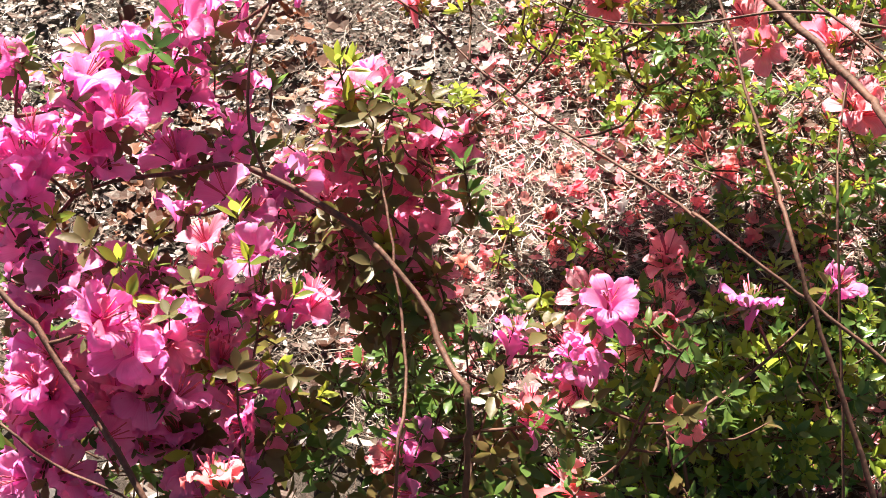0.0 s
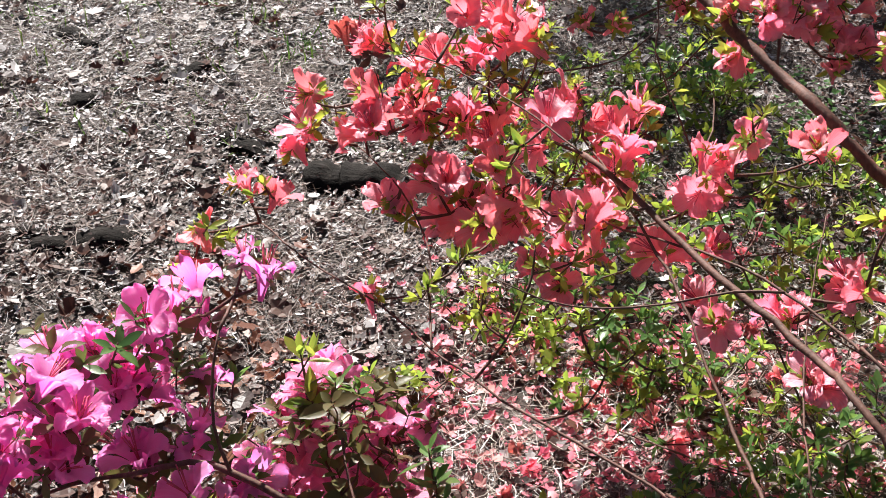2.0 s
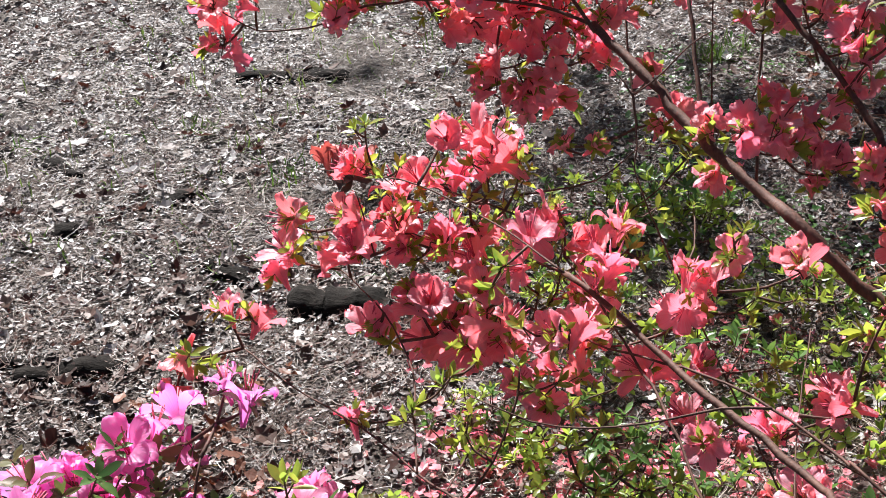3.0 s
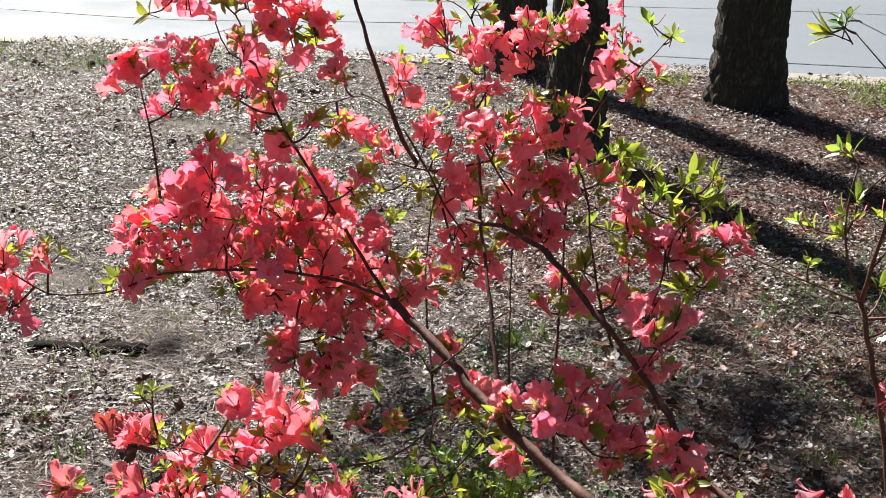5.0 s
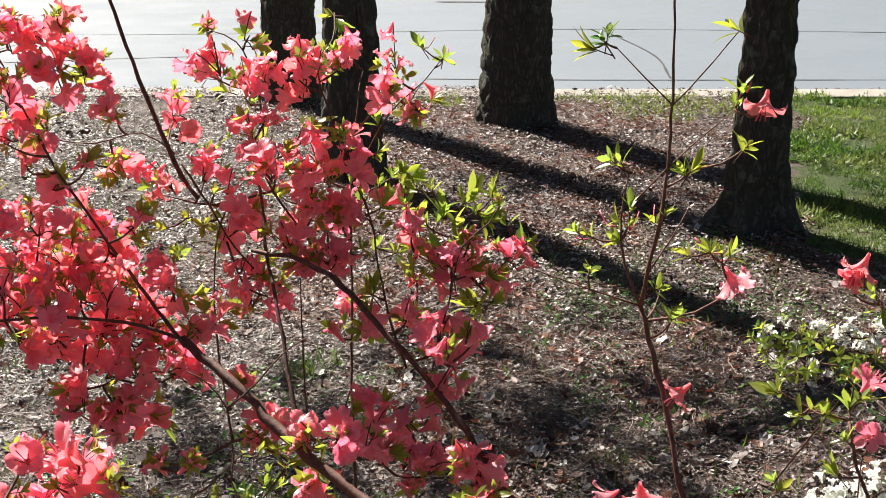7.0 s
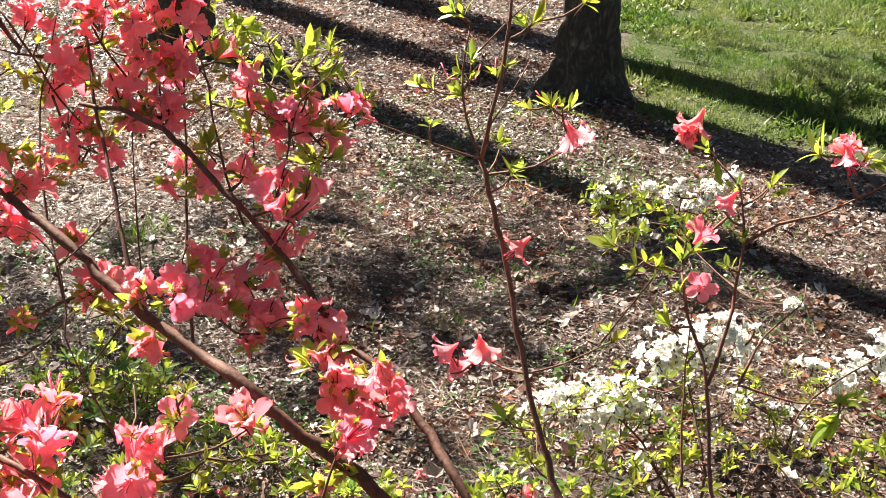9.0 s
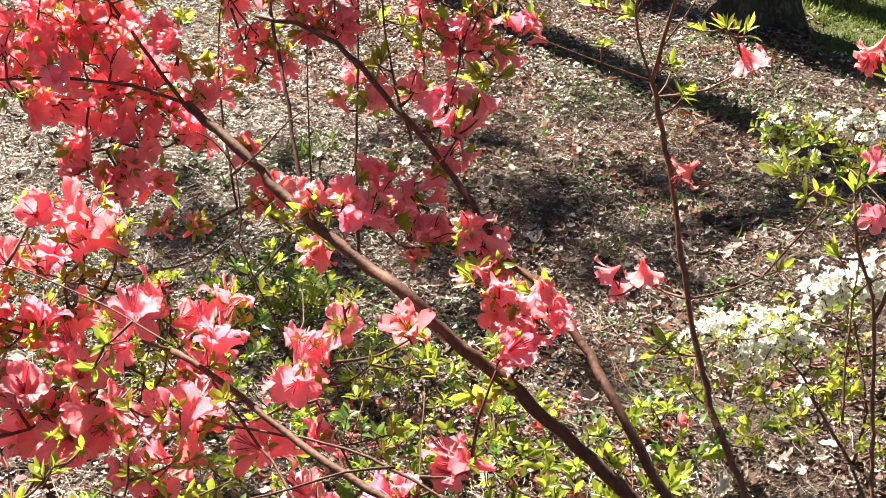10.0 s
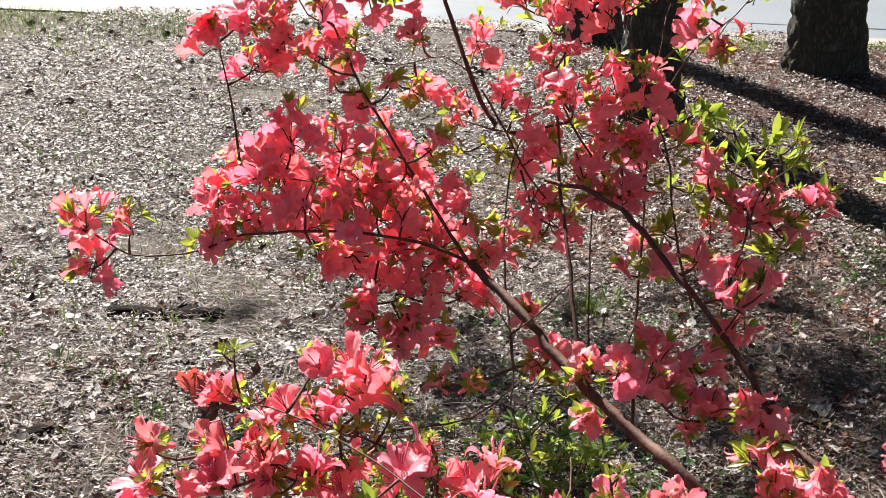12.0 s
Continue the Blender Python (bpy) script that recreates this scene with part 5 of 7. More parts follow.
magenta.truss(-0.695, 0.824, 0.543, 2, 0.021, 1, ROSE + MAGENTA + MAGENTA)
magenta.truss(-0.683, 0.746, 0.631, 2, 0.020, 1, ROSE + MAGENTA + MAGENTA)
magenta.truss(-0.720, 0.725, 0.625, 2, 0.017, 1, ROSE + MAGENTA + MAGENTA)
magenta.truss(-0.742, 0.763, 0.547, 2, 0.021, 1, ROSE + MAGENTA + MAGENTA)
magenta.truss(-0.631, 0.792, 0.562, 2, 0.018, 1, ROSE + MAGENTA + MAGENTA)
magenta.truss(-0.584, 0.805, 0.560, 3, 0.024, 1, ROSE + MAGENTA + MAGENTA)
magenta.truss(-0.547, 0.804, 0.572, 2, 0.020, 1, ROSE + MAGENTA + MAGENTA)
magenta.truss(-0.578, 0.748, 0.580, 2, 0.022, 1, ROSE + MAGENTA + MAGENTA)
magenta.truss(-0.604, 0.777, 0.501, 2, 0.018, 1, ROSE + MAGENTA + MAGENTA)
magenta.truss(-0.620, 0.723, 0.521, 3, 0.024, 1, ROSE + MAGENTA + MAGENTA)
magenta.truss(-0.664, 0.728, 0.520, 2, 0.020, 1, ROSE + MAGENTA + MAGENTA)
magenta.truss(-0.664, 0.674, 0.582, 3, 0.023, 1, ROSE + MAGENTA + MAGENTA)
magenta.truss(-0.720, 0.679, 0.541, 3, 0.026, 1, ROSE + MAGENTA + MAGENTA)
magenta.truss(-0.679, 0.636, 0.550, 3, 0.026, 1, ROSE + MAGENTA + MAGENTA)
magenta.truss(-0.668, 0.721, 0.468, 3, 0.025, 1, ROSE + MAGENTA + MAGENTA)
magenta.truss(-0.557, 0.694, 0.529, 2, 0.013, 1, ROSE + MAGENTA + MAGENTA)
magenta.truss(-0.660, 0.645, 0.496, 3, 0.026, 1, ROSE + MAGENTA + MAGENTA)
magenta.truss(-0.632, 0.714, 0.427, 3, 0.025, 1, ROSE + MAGENTA + MAGENTA)
magenta.truss(-0.575, 0.722, 0.417, 2, 0.021, 1, ROSE + MAGENTA + MAGENTA)
magenta.truss(-0.676, 0.602, 0.497, 3, 0.024, 1, ROSE + MAGENTA + MAGENTA)
magenta.truss(-0.615, 0.623, 0.472, 2, 0.024, 1, ROSE + MAGENTA + MAGENTA)
magenta.truss(-0.729, 0.604, 0.422, 2, 0.021, 1, ROSE + MAGENTA + MAGENTA)
magenta.truss(-0.540, 0.693, 0.382, 3, 0.027, 1, ROSE + MAGENTA + MAGENTA)
magenta.truss(-0.486, 0.679, 0.454, 2, 0.017, 1, ROSE + MAGENTA + MAGENTA)
magenta.truss(-0.506, 0.756, 0.498, 2, 0.020, 1, ROSE + MAGENTA + MAGENTA)
magenta.truss(-0.471, 0.719, 0.488, 3, 0.023, 1, ROSE + MAGENTA + MAGENTA)
magenta.truss(-0.456, 0.762, 0.448, 2, 0.018, 1, ROSE + MAGENTA + MAGENTA)
magenta.truss(-0.481, 0.836, 0.529, 3, 0.024, 1, ROSE + MAGENTA + MAGENTA)
magenta.truss(-0.538, 0.875, 0.490, 2, 0.018, 1, ROSE + MAGENTA + MAGENTA)
magenta.truss(-0.267, 0.956, 0.399, 2, 0.023, 1, MAGENTA + MAGENTA + CORAL)
magenta.truss(-0.192, 0.984, 0.421, 2, 0.020, 1, MAGENTA + MAGENTA + CORAL)
magenta.truss(-0.161, 0.993, 0.471, 2, 0.018, 1, MAGENTA + MAGENTA + CORAL)
magenta.truss(-0.169, 0.948, 0.419, 2, 0.022, 1, MAGENTA + MAGENTA + CORAL)
magenta.truss(-0.182, 0.950, 0.361, 2, 0.016, 1, MAGENTA + MAGENTA + CORAL)
magenta.truss(-0.211, 0.877, 0.387, 2, 0.021, 1, MAGENTA + MAGENTA + CORAL)
magenta.truss(-0.045, 0.922, 0.398, 2, 0.017, 1, MAGENTA + MAGENTA + CORAL)
magenta.truss(0.088, 1.092, 0.464, 1, 0.012, 1, MAGENTA + MAGENTA + CORAL)
magenta.truss(-0.002, 1.065, 0.438, 1, 0.015, 1, MAGENTA + MAGENTA + CORAL)
magenta.truss(-0.352, 0.825, 0.372, 2, 0.018, 1, MAGENTA + MAGENTA + CORAL)
magenta.truss(-0.579, 0.712, 0.407, 2, 0.020, 1, MAGENTA + MAGENTA + CORAL)
magenta.truss(-0.373, 0.830, 0.308, 2, 0.023, 1, MAGENTA + MAGENTA + CORAL)
magenta.truss(-0.340, 0.779, 0.323, 1, 0.015, 1, MAGENTA + MAGENTA + CORAL)
magenta.truss(-0.698, 0.701, 0.594, 3, 0.026, 0, ROSE + MAGENTA)
magenta.truss(-0.616, 0.680, 0.658, 3, 0.024, 0, ROSE + MAGENTA)
magenta.truss(-0.585, 0.695, 0.616, 3, 0.024, 0, ROSE + MAGENTA)
magenta.truss(-0.575, 0.758, 0.574, 3, 0.023, 0, ROSE + MAGENTA)
magenta.truss(-0.670, 0.659, 0.563, 3, 0.026, 0, ROSE + MAGENTA)
magenta.truss(-0.635, 0.692, 0.514, 3, 0.026, 0, ROSE + MAGENTA)
magenta.truss(-0.587, 0.725, 0.508, 3, 0.025, 0, ROSE + MAGENTA)
magenta.truss(-0.544, 0.764, 0.512, 3, 0.022, 0, ROSE + MAGENTA)
magenta.foliage((-0.707, 1.017, 0.637), (0.16, 0.12, 0.16), 22)
magenta.foliage((-0.617, 0.743, 0.517), (0.26, 0.12, 0.22), 40, 0.90, BRONZE + BRIGHT)
magenta.foliage((-0.707, 0.760, 0.342), (0.32, 0.10, 0.12), 90, 1.00, BRONZE + GREEN)
magenta.foliage((-0.372, 0.862, 0.283), (0.26, 0.10, 0.10), 80, 1.00, BRONZE + GREEN)
magenta.foliage((-0.500, 0.827, 0.515), (0.12, 0.12, 0.18), 20, 0.90, BRONZE + BRIGHT)
magenta.foliage((-0.189, 0.924, 0.357), (0.25, 0.12, 0.10), 50, 0.90, GREEN + BRONZE)


# ---- rose azalea ----
rose = Bush("azalea_bush", (-0.50, 1.12, 0), "rounded rose-pink azalea with bronze-green leaves", ROSE, BRONZE, 105)
rose.stem(0.0047, 0.0024, (-0.500, 1.120, 0.000), (-0.412, 0.933, 0.360), (-0.444, 1.015, 0.408), (-0.473, 1.087, 0.451), (-0.498, 1.158, 0.499))
rose.stem(0.0031, 0.0016, (-0.435, 0.991, 0.415), (-0.504, 1.045, 0.443), (-0.560, 1.098, 0.470))
rose.stem(0.0031, 0.0016, (-0.435, 0.991, 0.415), (-0.411, 1.078, 0.435), (-0.422, 1.164, 0.472))
rose.truss(-0.509, 1.207, 0.559, 3, 0.023)
rose.truss(-0.519, 1.144, 0.571, 3, 0.020)
rose.truss(-0.573, 1.173, 0.499, 3, 0.021)
rose.truss(-0.461, 1.200, 0.509, 4, 0.023)
rose.truss(-0.450, 1.222, 0.454, 3, 0.021)
rose.truss(-0.569, 1.100, 0.495, 4, 0.023)
rose.truss(-0.525, 1.109, 0.535, 3, 0.020)
rose.truss(-0.499, 1.103, 0.480, 3, 0.023)
rose.truss(-0.482, 1.175, 0.438, 4, 0.027)
rose.truss(-0.573, 1.115, 0.421, 3, 0.021)
rose.truss(-0.588, 1.086, 0.455, 3, 0.020)
rose.truss(-0.519, 1.088, 0.388, 4, 0.027)
rose.truss(-0.454, 1.054, 0.448, 3, 0.023)
rose.truss(-0.439, 1.141, 0.439, 4, 0.023)
rose.truss(-0.399, 1.093, 0.463, 3, 0.020)
rose.truss(-0.506, 1.062, 0.343, 3, 0.021)
rose.truss(-0.406, 1.071, 0.361, 4, 0.023)
rose.truss(-0.542, 1.075, 0.353, 3, 0.021)
rose.truss(-0.393, 1.210, 0.492, 2, 0.012)
rose.foliage((-0.470, 1.085, 0.473), (0.13, 0.10, 0.20), 64, 0.90)
rose.foliage((-0.455, 1.000, 0.430), (0.13, 0.05, 0.12), 36, 0.95)
rose.whorl(-0.479, 1.128, 0.614, 1.05, BRIGHT + GREEN)
rose.whorl(-0.501, 1.104, 0.598, 1.05, BRIGHT + GREEN)
rose.whorl(-0.452, 1.131, 0.604, 1.05, BRIGHT + GREEN)
rose.whorl(-0.478, 1.065, 0.546, 1.05, BRIGHT + GREEN)
rose.whorl(-0.459, 1.048, 0.520, 1.05, BRIGHT + GREEN)
rose.whorl(-0.438, 1.045, 0.508, 1.05, BRIGHT + GREEN)
rose.whorl(-0.363, 1.109, 0.542, 1.05, BRIGHT + GREEN)
rose.whorl(-0.333, 1.075, 0.496, 1.05, BRIGHT + GREEN)
rose.whorl(-0.351, 1.089, 0.517, 1.05, BRIGHT + GREEN)
rose.whorl(-0.437, 1.015, 0.479, 1.05, BRIGHT + GREEN)
rose.whorl(-0.423, 0.989, 0.451, 1.05, BRIGHT + GREEN)
rose.whorl(-0.404, 0.970, 0.426, 1.05, BRIGHT + GREEN)
rose.whorl(-0.384, 0.971, 0.420, 1.05, BRIGHT + GREEN)
rose.whorl(-0.416, 0.960, 0.423, 1.05, BRIGHT + GREEN)
rose.whorl(-0.522, 1.136, 0.646, 1.05, BRIGHT + GREEN)
rose.whorl(-0.509, 1.141, 0.645, 1.05, BRIGHT + GREEN)


# ---- red azalea close to the ground ----
ember = Bush("azalea_bush", (-0.02, 1.02, 0), "low red azalea shoots above fallen petals", CORAL, GREEN, 106, "coral azaleas")
ember.stem(0.0027, 0.0013, (-0.020, 1.020, 0.000), (-0.075, 1.014, 0.284), (-0.095, 1.065, 0.328), (-0.114, 1.126, 0.384))
ember.truss(-0.114, 1.116, 0.424, 2, 0.015)
ember.truss(-0.079, 1.106, 0.444, 1, 0.012)
ember.truss(-0.124, 1.155, 0.329, 2, 0.016)
ember.truss(-0.102, 1.045, 0.391, 3, 0.021)
ember.truss(-0.088, 1.032, 0.378, 2, 0.015)
ember.truss(-0.120, 1.089, 0.304, 2, 0.016)
ember.truss(-0.202, 1.087, 0.379, 1, 0.011)
ember.truss(-0.140, 0.774, 0.416, 2, 0.021)
ember.truss(-0.452, 0.583, 0.569, 2, 0.019)
ember.foliage((-0.092, 0.969, 0.378), (0.10, 0.08, 0.10), 16, 0.90)


# ---- slender azalea sapling ----
sapling = Bush("azalea_sapling", (0.62, 1.75, 0), "slender azalea with one tall bare stem and few flowers", CORAL, FRESH + BRIGHT, 107, droop=0.9, leaf_k=0.72, bark=young_bark)
sapling.stem(0.0066, 0.0040, (0.682, 1.431, -0.02), (0.644, 1.494, 0.236), (0.544, 1.663, 0.472), (0.528, 1.690, 0.506), (0.512, 1.727, 0.558), (0.502, 1.751, 0.594), (0.483, 1.810, 0.699), (0.460, 1.880, 0.847), (0.432, 1.929, 0.967))
sapling.stem(0.0035, 0.0014, (0.432, 1.929, 0.967), (0.440, 1.915, 1.038), (0.460, 1.933, 1.122), (0.469, 1.949, 1.205), (0.474, 1.965, 1.305), (0.473, 1.976, 1.388), (0.470, 1.986, 1.510))
sapling.stem(0.0023, 0.0013, (0.432, 1.929, 0.967), (0.403, 1.923, 1.036), (0.399, 1.941, 1.102), (0.411, 1.955, 1.169))
sapling.stem(0.0014, 0.0008, (0.472, 1.960, 1.272), (0.435, 1.975, 1.308), (0.392, 1.990, 1.352))
sapling.stem(0.0014, 0.0008, (0.475, 1.960, 1.272), (0.516, 1.957, 1.319), (0.566, 1.951, 1.383))
sapling.stem(0.0014, 0.0008, (0.420, 1.943, 1.128), (0.461, 1.944, 1.172), (0.510, 1.941, 1.220), (0.562, 1.936, 1.268))
sapling.stem(0.0014, 0.0008, (0.436, 1.911, 1.021), (0.470, 1.917, 1.073), (0.498, 1.923, 1.124))
sapling.stem(0.0016, 0.0008, (0.432, 1.929, 0.967), (0.352, 1.921, 0.997), (0.293, 1.937, 1.015), (0.250, 1.947, 1.030))
sapling.truss(0.566, 1.899, 1.010, 1, 0.014, 0)
sapling.truss(0.475, 1.854, 0.848, 1, 0.017, 0)
sapling.truss(0.591, 1.890, 1.276, 1, 0.014, 0)
sapling.truss(0.437, 1.872, 0.673, 1, 0.013, 0)
sapling.truss(0.400, 1.922, 0.620, 2, 0.022, 0)
sapling.whorl(0.371, 1.995, 1.364, 1.35, FRESH + GREEN)
sapling.whorl(0.355, 1.997, 1.351, 1.35, FRESH + GREEN)
sapling.whorl(0.379, 1.995, 1.376, 1.35, FRESH + GREEN)
sapling.whorl(0.562, 1.952, 1.383, 1.3)
sapling.whorl(0.573, 1.938, 1.301, 1.3)
sapling.whorl(0.561, 1.937, 1.276)
sapling.whorl(0.399, 1.961, 1.185)
sapling.whorl(0.382, 1.965, 1.189, 1.3)
sapling.whorl(0.502, 1.935, 1.178, 1.3)
sapling.whorl(0.490, 1.937, 1.173)
sapling.whorl(0.579, 1.921, 1.215, 1.3)
sapling.whorl(0.391, 1.942, 1.098)
sapling.whorl(0.411, 1.937, 1.094)
sapling.whorl(0.445, 1.931, 1.100)
sapling.whorl(0.543, 1.894, 1.061)
sapling.whorl(0.555, 1.890, 1.057)
sapling.whorl(0.527, 1.899, 1.059)
sapling.whorl(0.353, 1.944, 1.075)
sapling.whorl(0.352, 1.930, 1.026)
sapling.whorl(0.452, 1.901, 1.002)
sapling.whorl(0.472, 1.883, 0.962)
sapling.whorl(0.494, 1.906, 1.053)
sapling.whorl(0.331, 1.949, 1.083)
sapling.whorl(0.466, 1.929, 1.114)
sapling.whorl(0.395, 1.934, 1.069)
sapling.whorl(0.412, 1.943, 1.119)
sapling.whorl(0.469, 1.812, 0.582, 0.90)
sapling.whorl(0.490, 1.807, 0.584, 0.90)
sapling.whorl(0.451, 1.808, 0.566, 0.90)
sapling.whorl(0.499, 1.775, 0.532, 0.90)
sapling.whorl(0.474, 1.976, 0.980, 0.90)
sapling.whorl(0.490, 1.959, 0.939, 0.90)
sapling.whorl(0.635, 1.822, 0.705, 0.90)
sapling.whorl(0.627, 1.832, 0.720, 0.90)


for spot in ((0.391, 1.942, 1.09), (0.411, 1.937, 1.09), (0.445, 1.931, 1.10), (0.543, 1.894, 1.06), (0.555, 1.890, 1.05), (0.353, 1.944, 1.07), (0.573, 1.938, 1.30)):
    sapling.pistil(*spot)


# ---- azalea beside the white ones ----
side_coral = Bush("azalea_bush", (0.95, 1.75, 0), "sparse coral azalea with a few blooms and fresh leaves", CORAL, FRESH + BRIGHT, 108, droop=0.5, leaf_k=0.85, bark=young_bark)
side_coral.stem(0.0047, 0.0024, (0.759, 1.537, -0.02), (0.764, 1.585, 0.249), (0.776, 1.712, 0.499), (0.781, 1.764, 0.591), (0.779, 1.805, 0.668), (0.760, 1.843, 0.730), (0.754, 1.873, 0.794))
side_coral.stem(0.0035, 0.0013, (0.783, 1.788, 0.637), (0.816, 1.814, 0.721), (0.835, 1.842, 0.805), (0.845, 1.864, 0.872), (0.838, 1.887, 0.929), (0.806, 1.914, 0.968))
side_coral.stem(0.0031, 0.0010, (0.844, 1.855, 0.847), (0.892, 1.845, 0.882), (0.945, 1.825, 0.902), (0.998, 1.808, 0.935), (1.047, 1.791, 0.971))
side_coral.stem(0.0023, 0.0010, (0.826, 1.771, 0.644), (0.870, 1.788, 0.721), (0.919, 1.785, 0.768), (0.928, 1.795, 0.802))
side_coral.stem(0.0022, 0.0010, (0.734, 1.727, 0.493), (0.743, 1.778, 0.586), (0.757, 1.821, 0.681), (0.769, 1.847, 0.747))
side_coral.truss(0.787, 1.978, 0.972, 2, 0.020, 0)
side_coral.truss(0.795, 1.983, 1.003, 1, 0.011, 0)
side_coral.truss(0.799, 1.845, 0.916, 1, 0.018, 0)
side_coral.truss(0.766, 1.833, 0.880, 1, 0.014, 0)
side_coral.truss(0.762, 1.814, 0.794, 1, 0.014, 0)
side_coral.truss(0.976, 1.829, 1.005, 3, 0.020, 0)
side_coral.whorl(0.794, 1.924, 0.983, 0.95)
side_coral.whorl(0.806, 1.911, 0.959, 0.95)
side_coral.whorl(0.834, 1.889, 0.929, 0.95)
side_coral.whorl(0.885, 1.869, 0.939, 0.95)
side_coral.whorl(0.892, 1.861, 0.928, 0.95)
side_coral.whorl(0.844, 1.858, 0.855, 0.95)
side_coral.whorl(0.946, 1.855, 0.993, 0.95)
side_coral.whorl(1.012, 1.820, 0.998, 0.95)
side_coral.whorl(1.020, 1.813, 0.987, 0.95)
side_coral.whorl(0.656, 1.924, 0.826, 0.95)
side_coral.whorl(0.705, 1.898, 0.806, 0.95)
side_coral.whorl(0.755, 1.882, 0.815, 0.95)
side_coral.whorl(0.731, 1.850, 0.718, 0.95)
side_coral.whorl(0.819, 1.852, 0.811, 0.95)
side_coral.whorl(0.764, 1.893, 0.854, 0.95)
side_coral.whorl(0.962, 1.699, 0.644, 0.95)
side_coral.whorl(0.957, 1.691, 0.624, 0.95)
side_coral.whorl(0.985, 1.692, 0.656, 0.95)
side_coral.whorl(0.945, 1.691, 0.611, 0.95)
side_coral.whorl(0.722, 1.889, 0.799, 0.95)
side_coral.whorl(0.684, 1.901, 0.795, 0.95)
side_coral.whorl(0.772, 1.880, 0.830, 0.95)
side_coral.whorl(0.745, 1.866, 0.769, 0.95)
side_coral.whorl(0.647, 1.926, 0.825, 0.95)


# ---- white azaleas ----
white = Bush("azalea_bush", (1.05, 2.35, 0), "low mounded white azalea with pale green leaves", WHITE, SPRIG[:1] + SPRIG[2:], 109, "white azaleas", 1.0, 3.2)
white.stem(0.0039, 0.0016, (1.050, 2.350, 0.000), (0.888, 2.190, 0.235), (0.862, 2.232, 0.288), (0.792, 2.286, 0.339), (0.718, 2.308, 0.332))
white.stem(0.0039, 0.0016, (1.050, 2.350, 0.000), (0.969, 2.161, 0.246), (0.959, 2.231, 0.359), (0.954, 2.273, 0.437), (1.007, 2.273, 0.484))
white.stem(0.0039, 0.0016, (1.050, 2.350, 0.000), (1.087, 2.115, 0.266), (1.145, 2.150, 0.379), (1.216, 2.148, 0.449), (1.283, 2.134, 0.500))
white.truss(0.680, 2.416, 0.271, 5, 0.033, 0)
white.truss(0.720, 2.395, 0.306, 6, 0.040, 0)
white.truss(0.751, 2.347, 0.341, 7, 0.041, 0)
white.truss(0.815, 2.377, 0.332, 7, 0.045, 0)
white.truss(0.842, 2.282, 0.361, 7, 0.043, 0)
white.truss(0.906, 2.314, 0.306, 4, 0.030, 0)
white.truss(0.746, 2.283, 0.324, 5, 0.038, 0)
white.truss(0.800, 2.272, 0.340, 5, 0.038, 0)
white.truss(0.935, 2.394, 0.399, 7, 0.043, 0)
white.truss(0.967, 2.355, 0.435, 7, 0.042, 0)
white.truss(0.992, 2.304, 0.470, 7, 0.044, 0)
white.truss(1.019, 2.265, 0.505, 7, 0.043, 0)
white.truss(1.101, 2.341, 0.442, 5, 0.038, 0)
white.truss(1.106, 2.309, 0.500, 2, 0.014, 0)
white.truss(1.079, 2.289, 0.348, 3, 0.026, 0)
white.truss(1.163, 2.232, 0.347, 2, 0.021, 0)
white.truss(1.198, 2.231, 0.440, 3, 0.026, 0)
white.truss(1.262, 2.242, 0.413, 4, 0.033, 0)
white.truss(1.307, 2.230, 0.441, 5, 0.038, 0)
white.truss(1.346, 2.225, 0.479, 5, 0.038, 0)
white.truss(1.295, 2.113, 0.468, 4, 0.032, 0)
white.truss(0.875, 2.230, 0.264, 2, 0.021, 0)
white.truss(0.953, 2.261, 0.406, 2, 0.018, 0)
white.truss(0.838, 2.274, 0.190, 2, 0.019, 0)
white.truss(1.191, 2.227, 0.310, 2, 0.017, 0)
white.truss(0.804, 2.269, 0.284, 2, 0.018, 0)
white.truss(1.026, 2.266, 0.312, 2, 0.019, 0)
white.truss(1.222, 2.167, 0.239, 2, 0.019, 0)
white.foliage((0.767, 2.262, 0.278), (0.22, 0.15, 0.09), 55, 0.85)
white.foliage((0.979, 2.223, 0.362), (0.28, 0.18, 0.10), 70, 0.85)
white.foliage((1.210, 2.115, 0.381), (0.22, 0.18, 0.09), 40, 0.85)
white.foliage((0.999, 2.056, 0.306), (0.40, 0.15, 0.05), 50, 0.85)
far_white = Bush("azalea_bush", (1.10, 3.25, 0), "small white azalea among dead leaves", WHITE, SPRIG, 110, "white azaleas", 1.0, 2.2)
far_white.stem(0.0031, 0.0013, (1.100, 3.250, 0.000), (1.143, 2.890, 0.421), (1.157, 2.909, 0.486), (1.171, 2.928, 0.552))
far_white.truss(0.985, 3.018, 0.537, 4, 0.022, 0)
far_white.truss(1.028, 3.003, 0.576, 2, 0.014, 0)
far_white.truss(1.050, 2.987, 0.512, 3, 0.020, 0)
far_white.truss(1.073, 2.920, 0.499, 3, 0.017, 0)
far_white.truss(1.111, 3.008, 0.562, 3, 0.020, 0)
far_white.truss(1.163, 2.952, 0.573, 5, 0.028, 0)
far_white.truss(1.201, 2.963, 0.532, 4, 0.025, 0)
far_white.truss(1.227, 2.913, 0.578, 5, 0.028, 0)
far_white.truss(1.308, 2.943, 0.610, 4, 0.025, 0)
far_white.truss(1.247, 2.897, 0.597, 3, 0.022, 0)
far_white.truss(1.245, 2.442, 0.486, 3, 0.017, 0)
far_white.foliage((1.119, 2.932, 0.508), (0.18, 0.12, 0.07), 36, 1.10)
far_white.foliage((1.030, 2.978, 0.545), (0.09, 0.06, 0.05), 12)


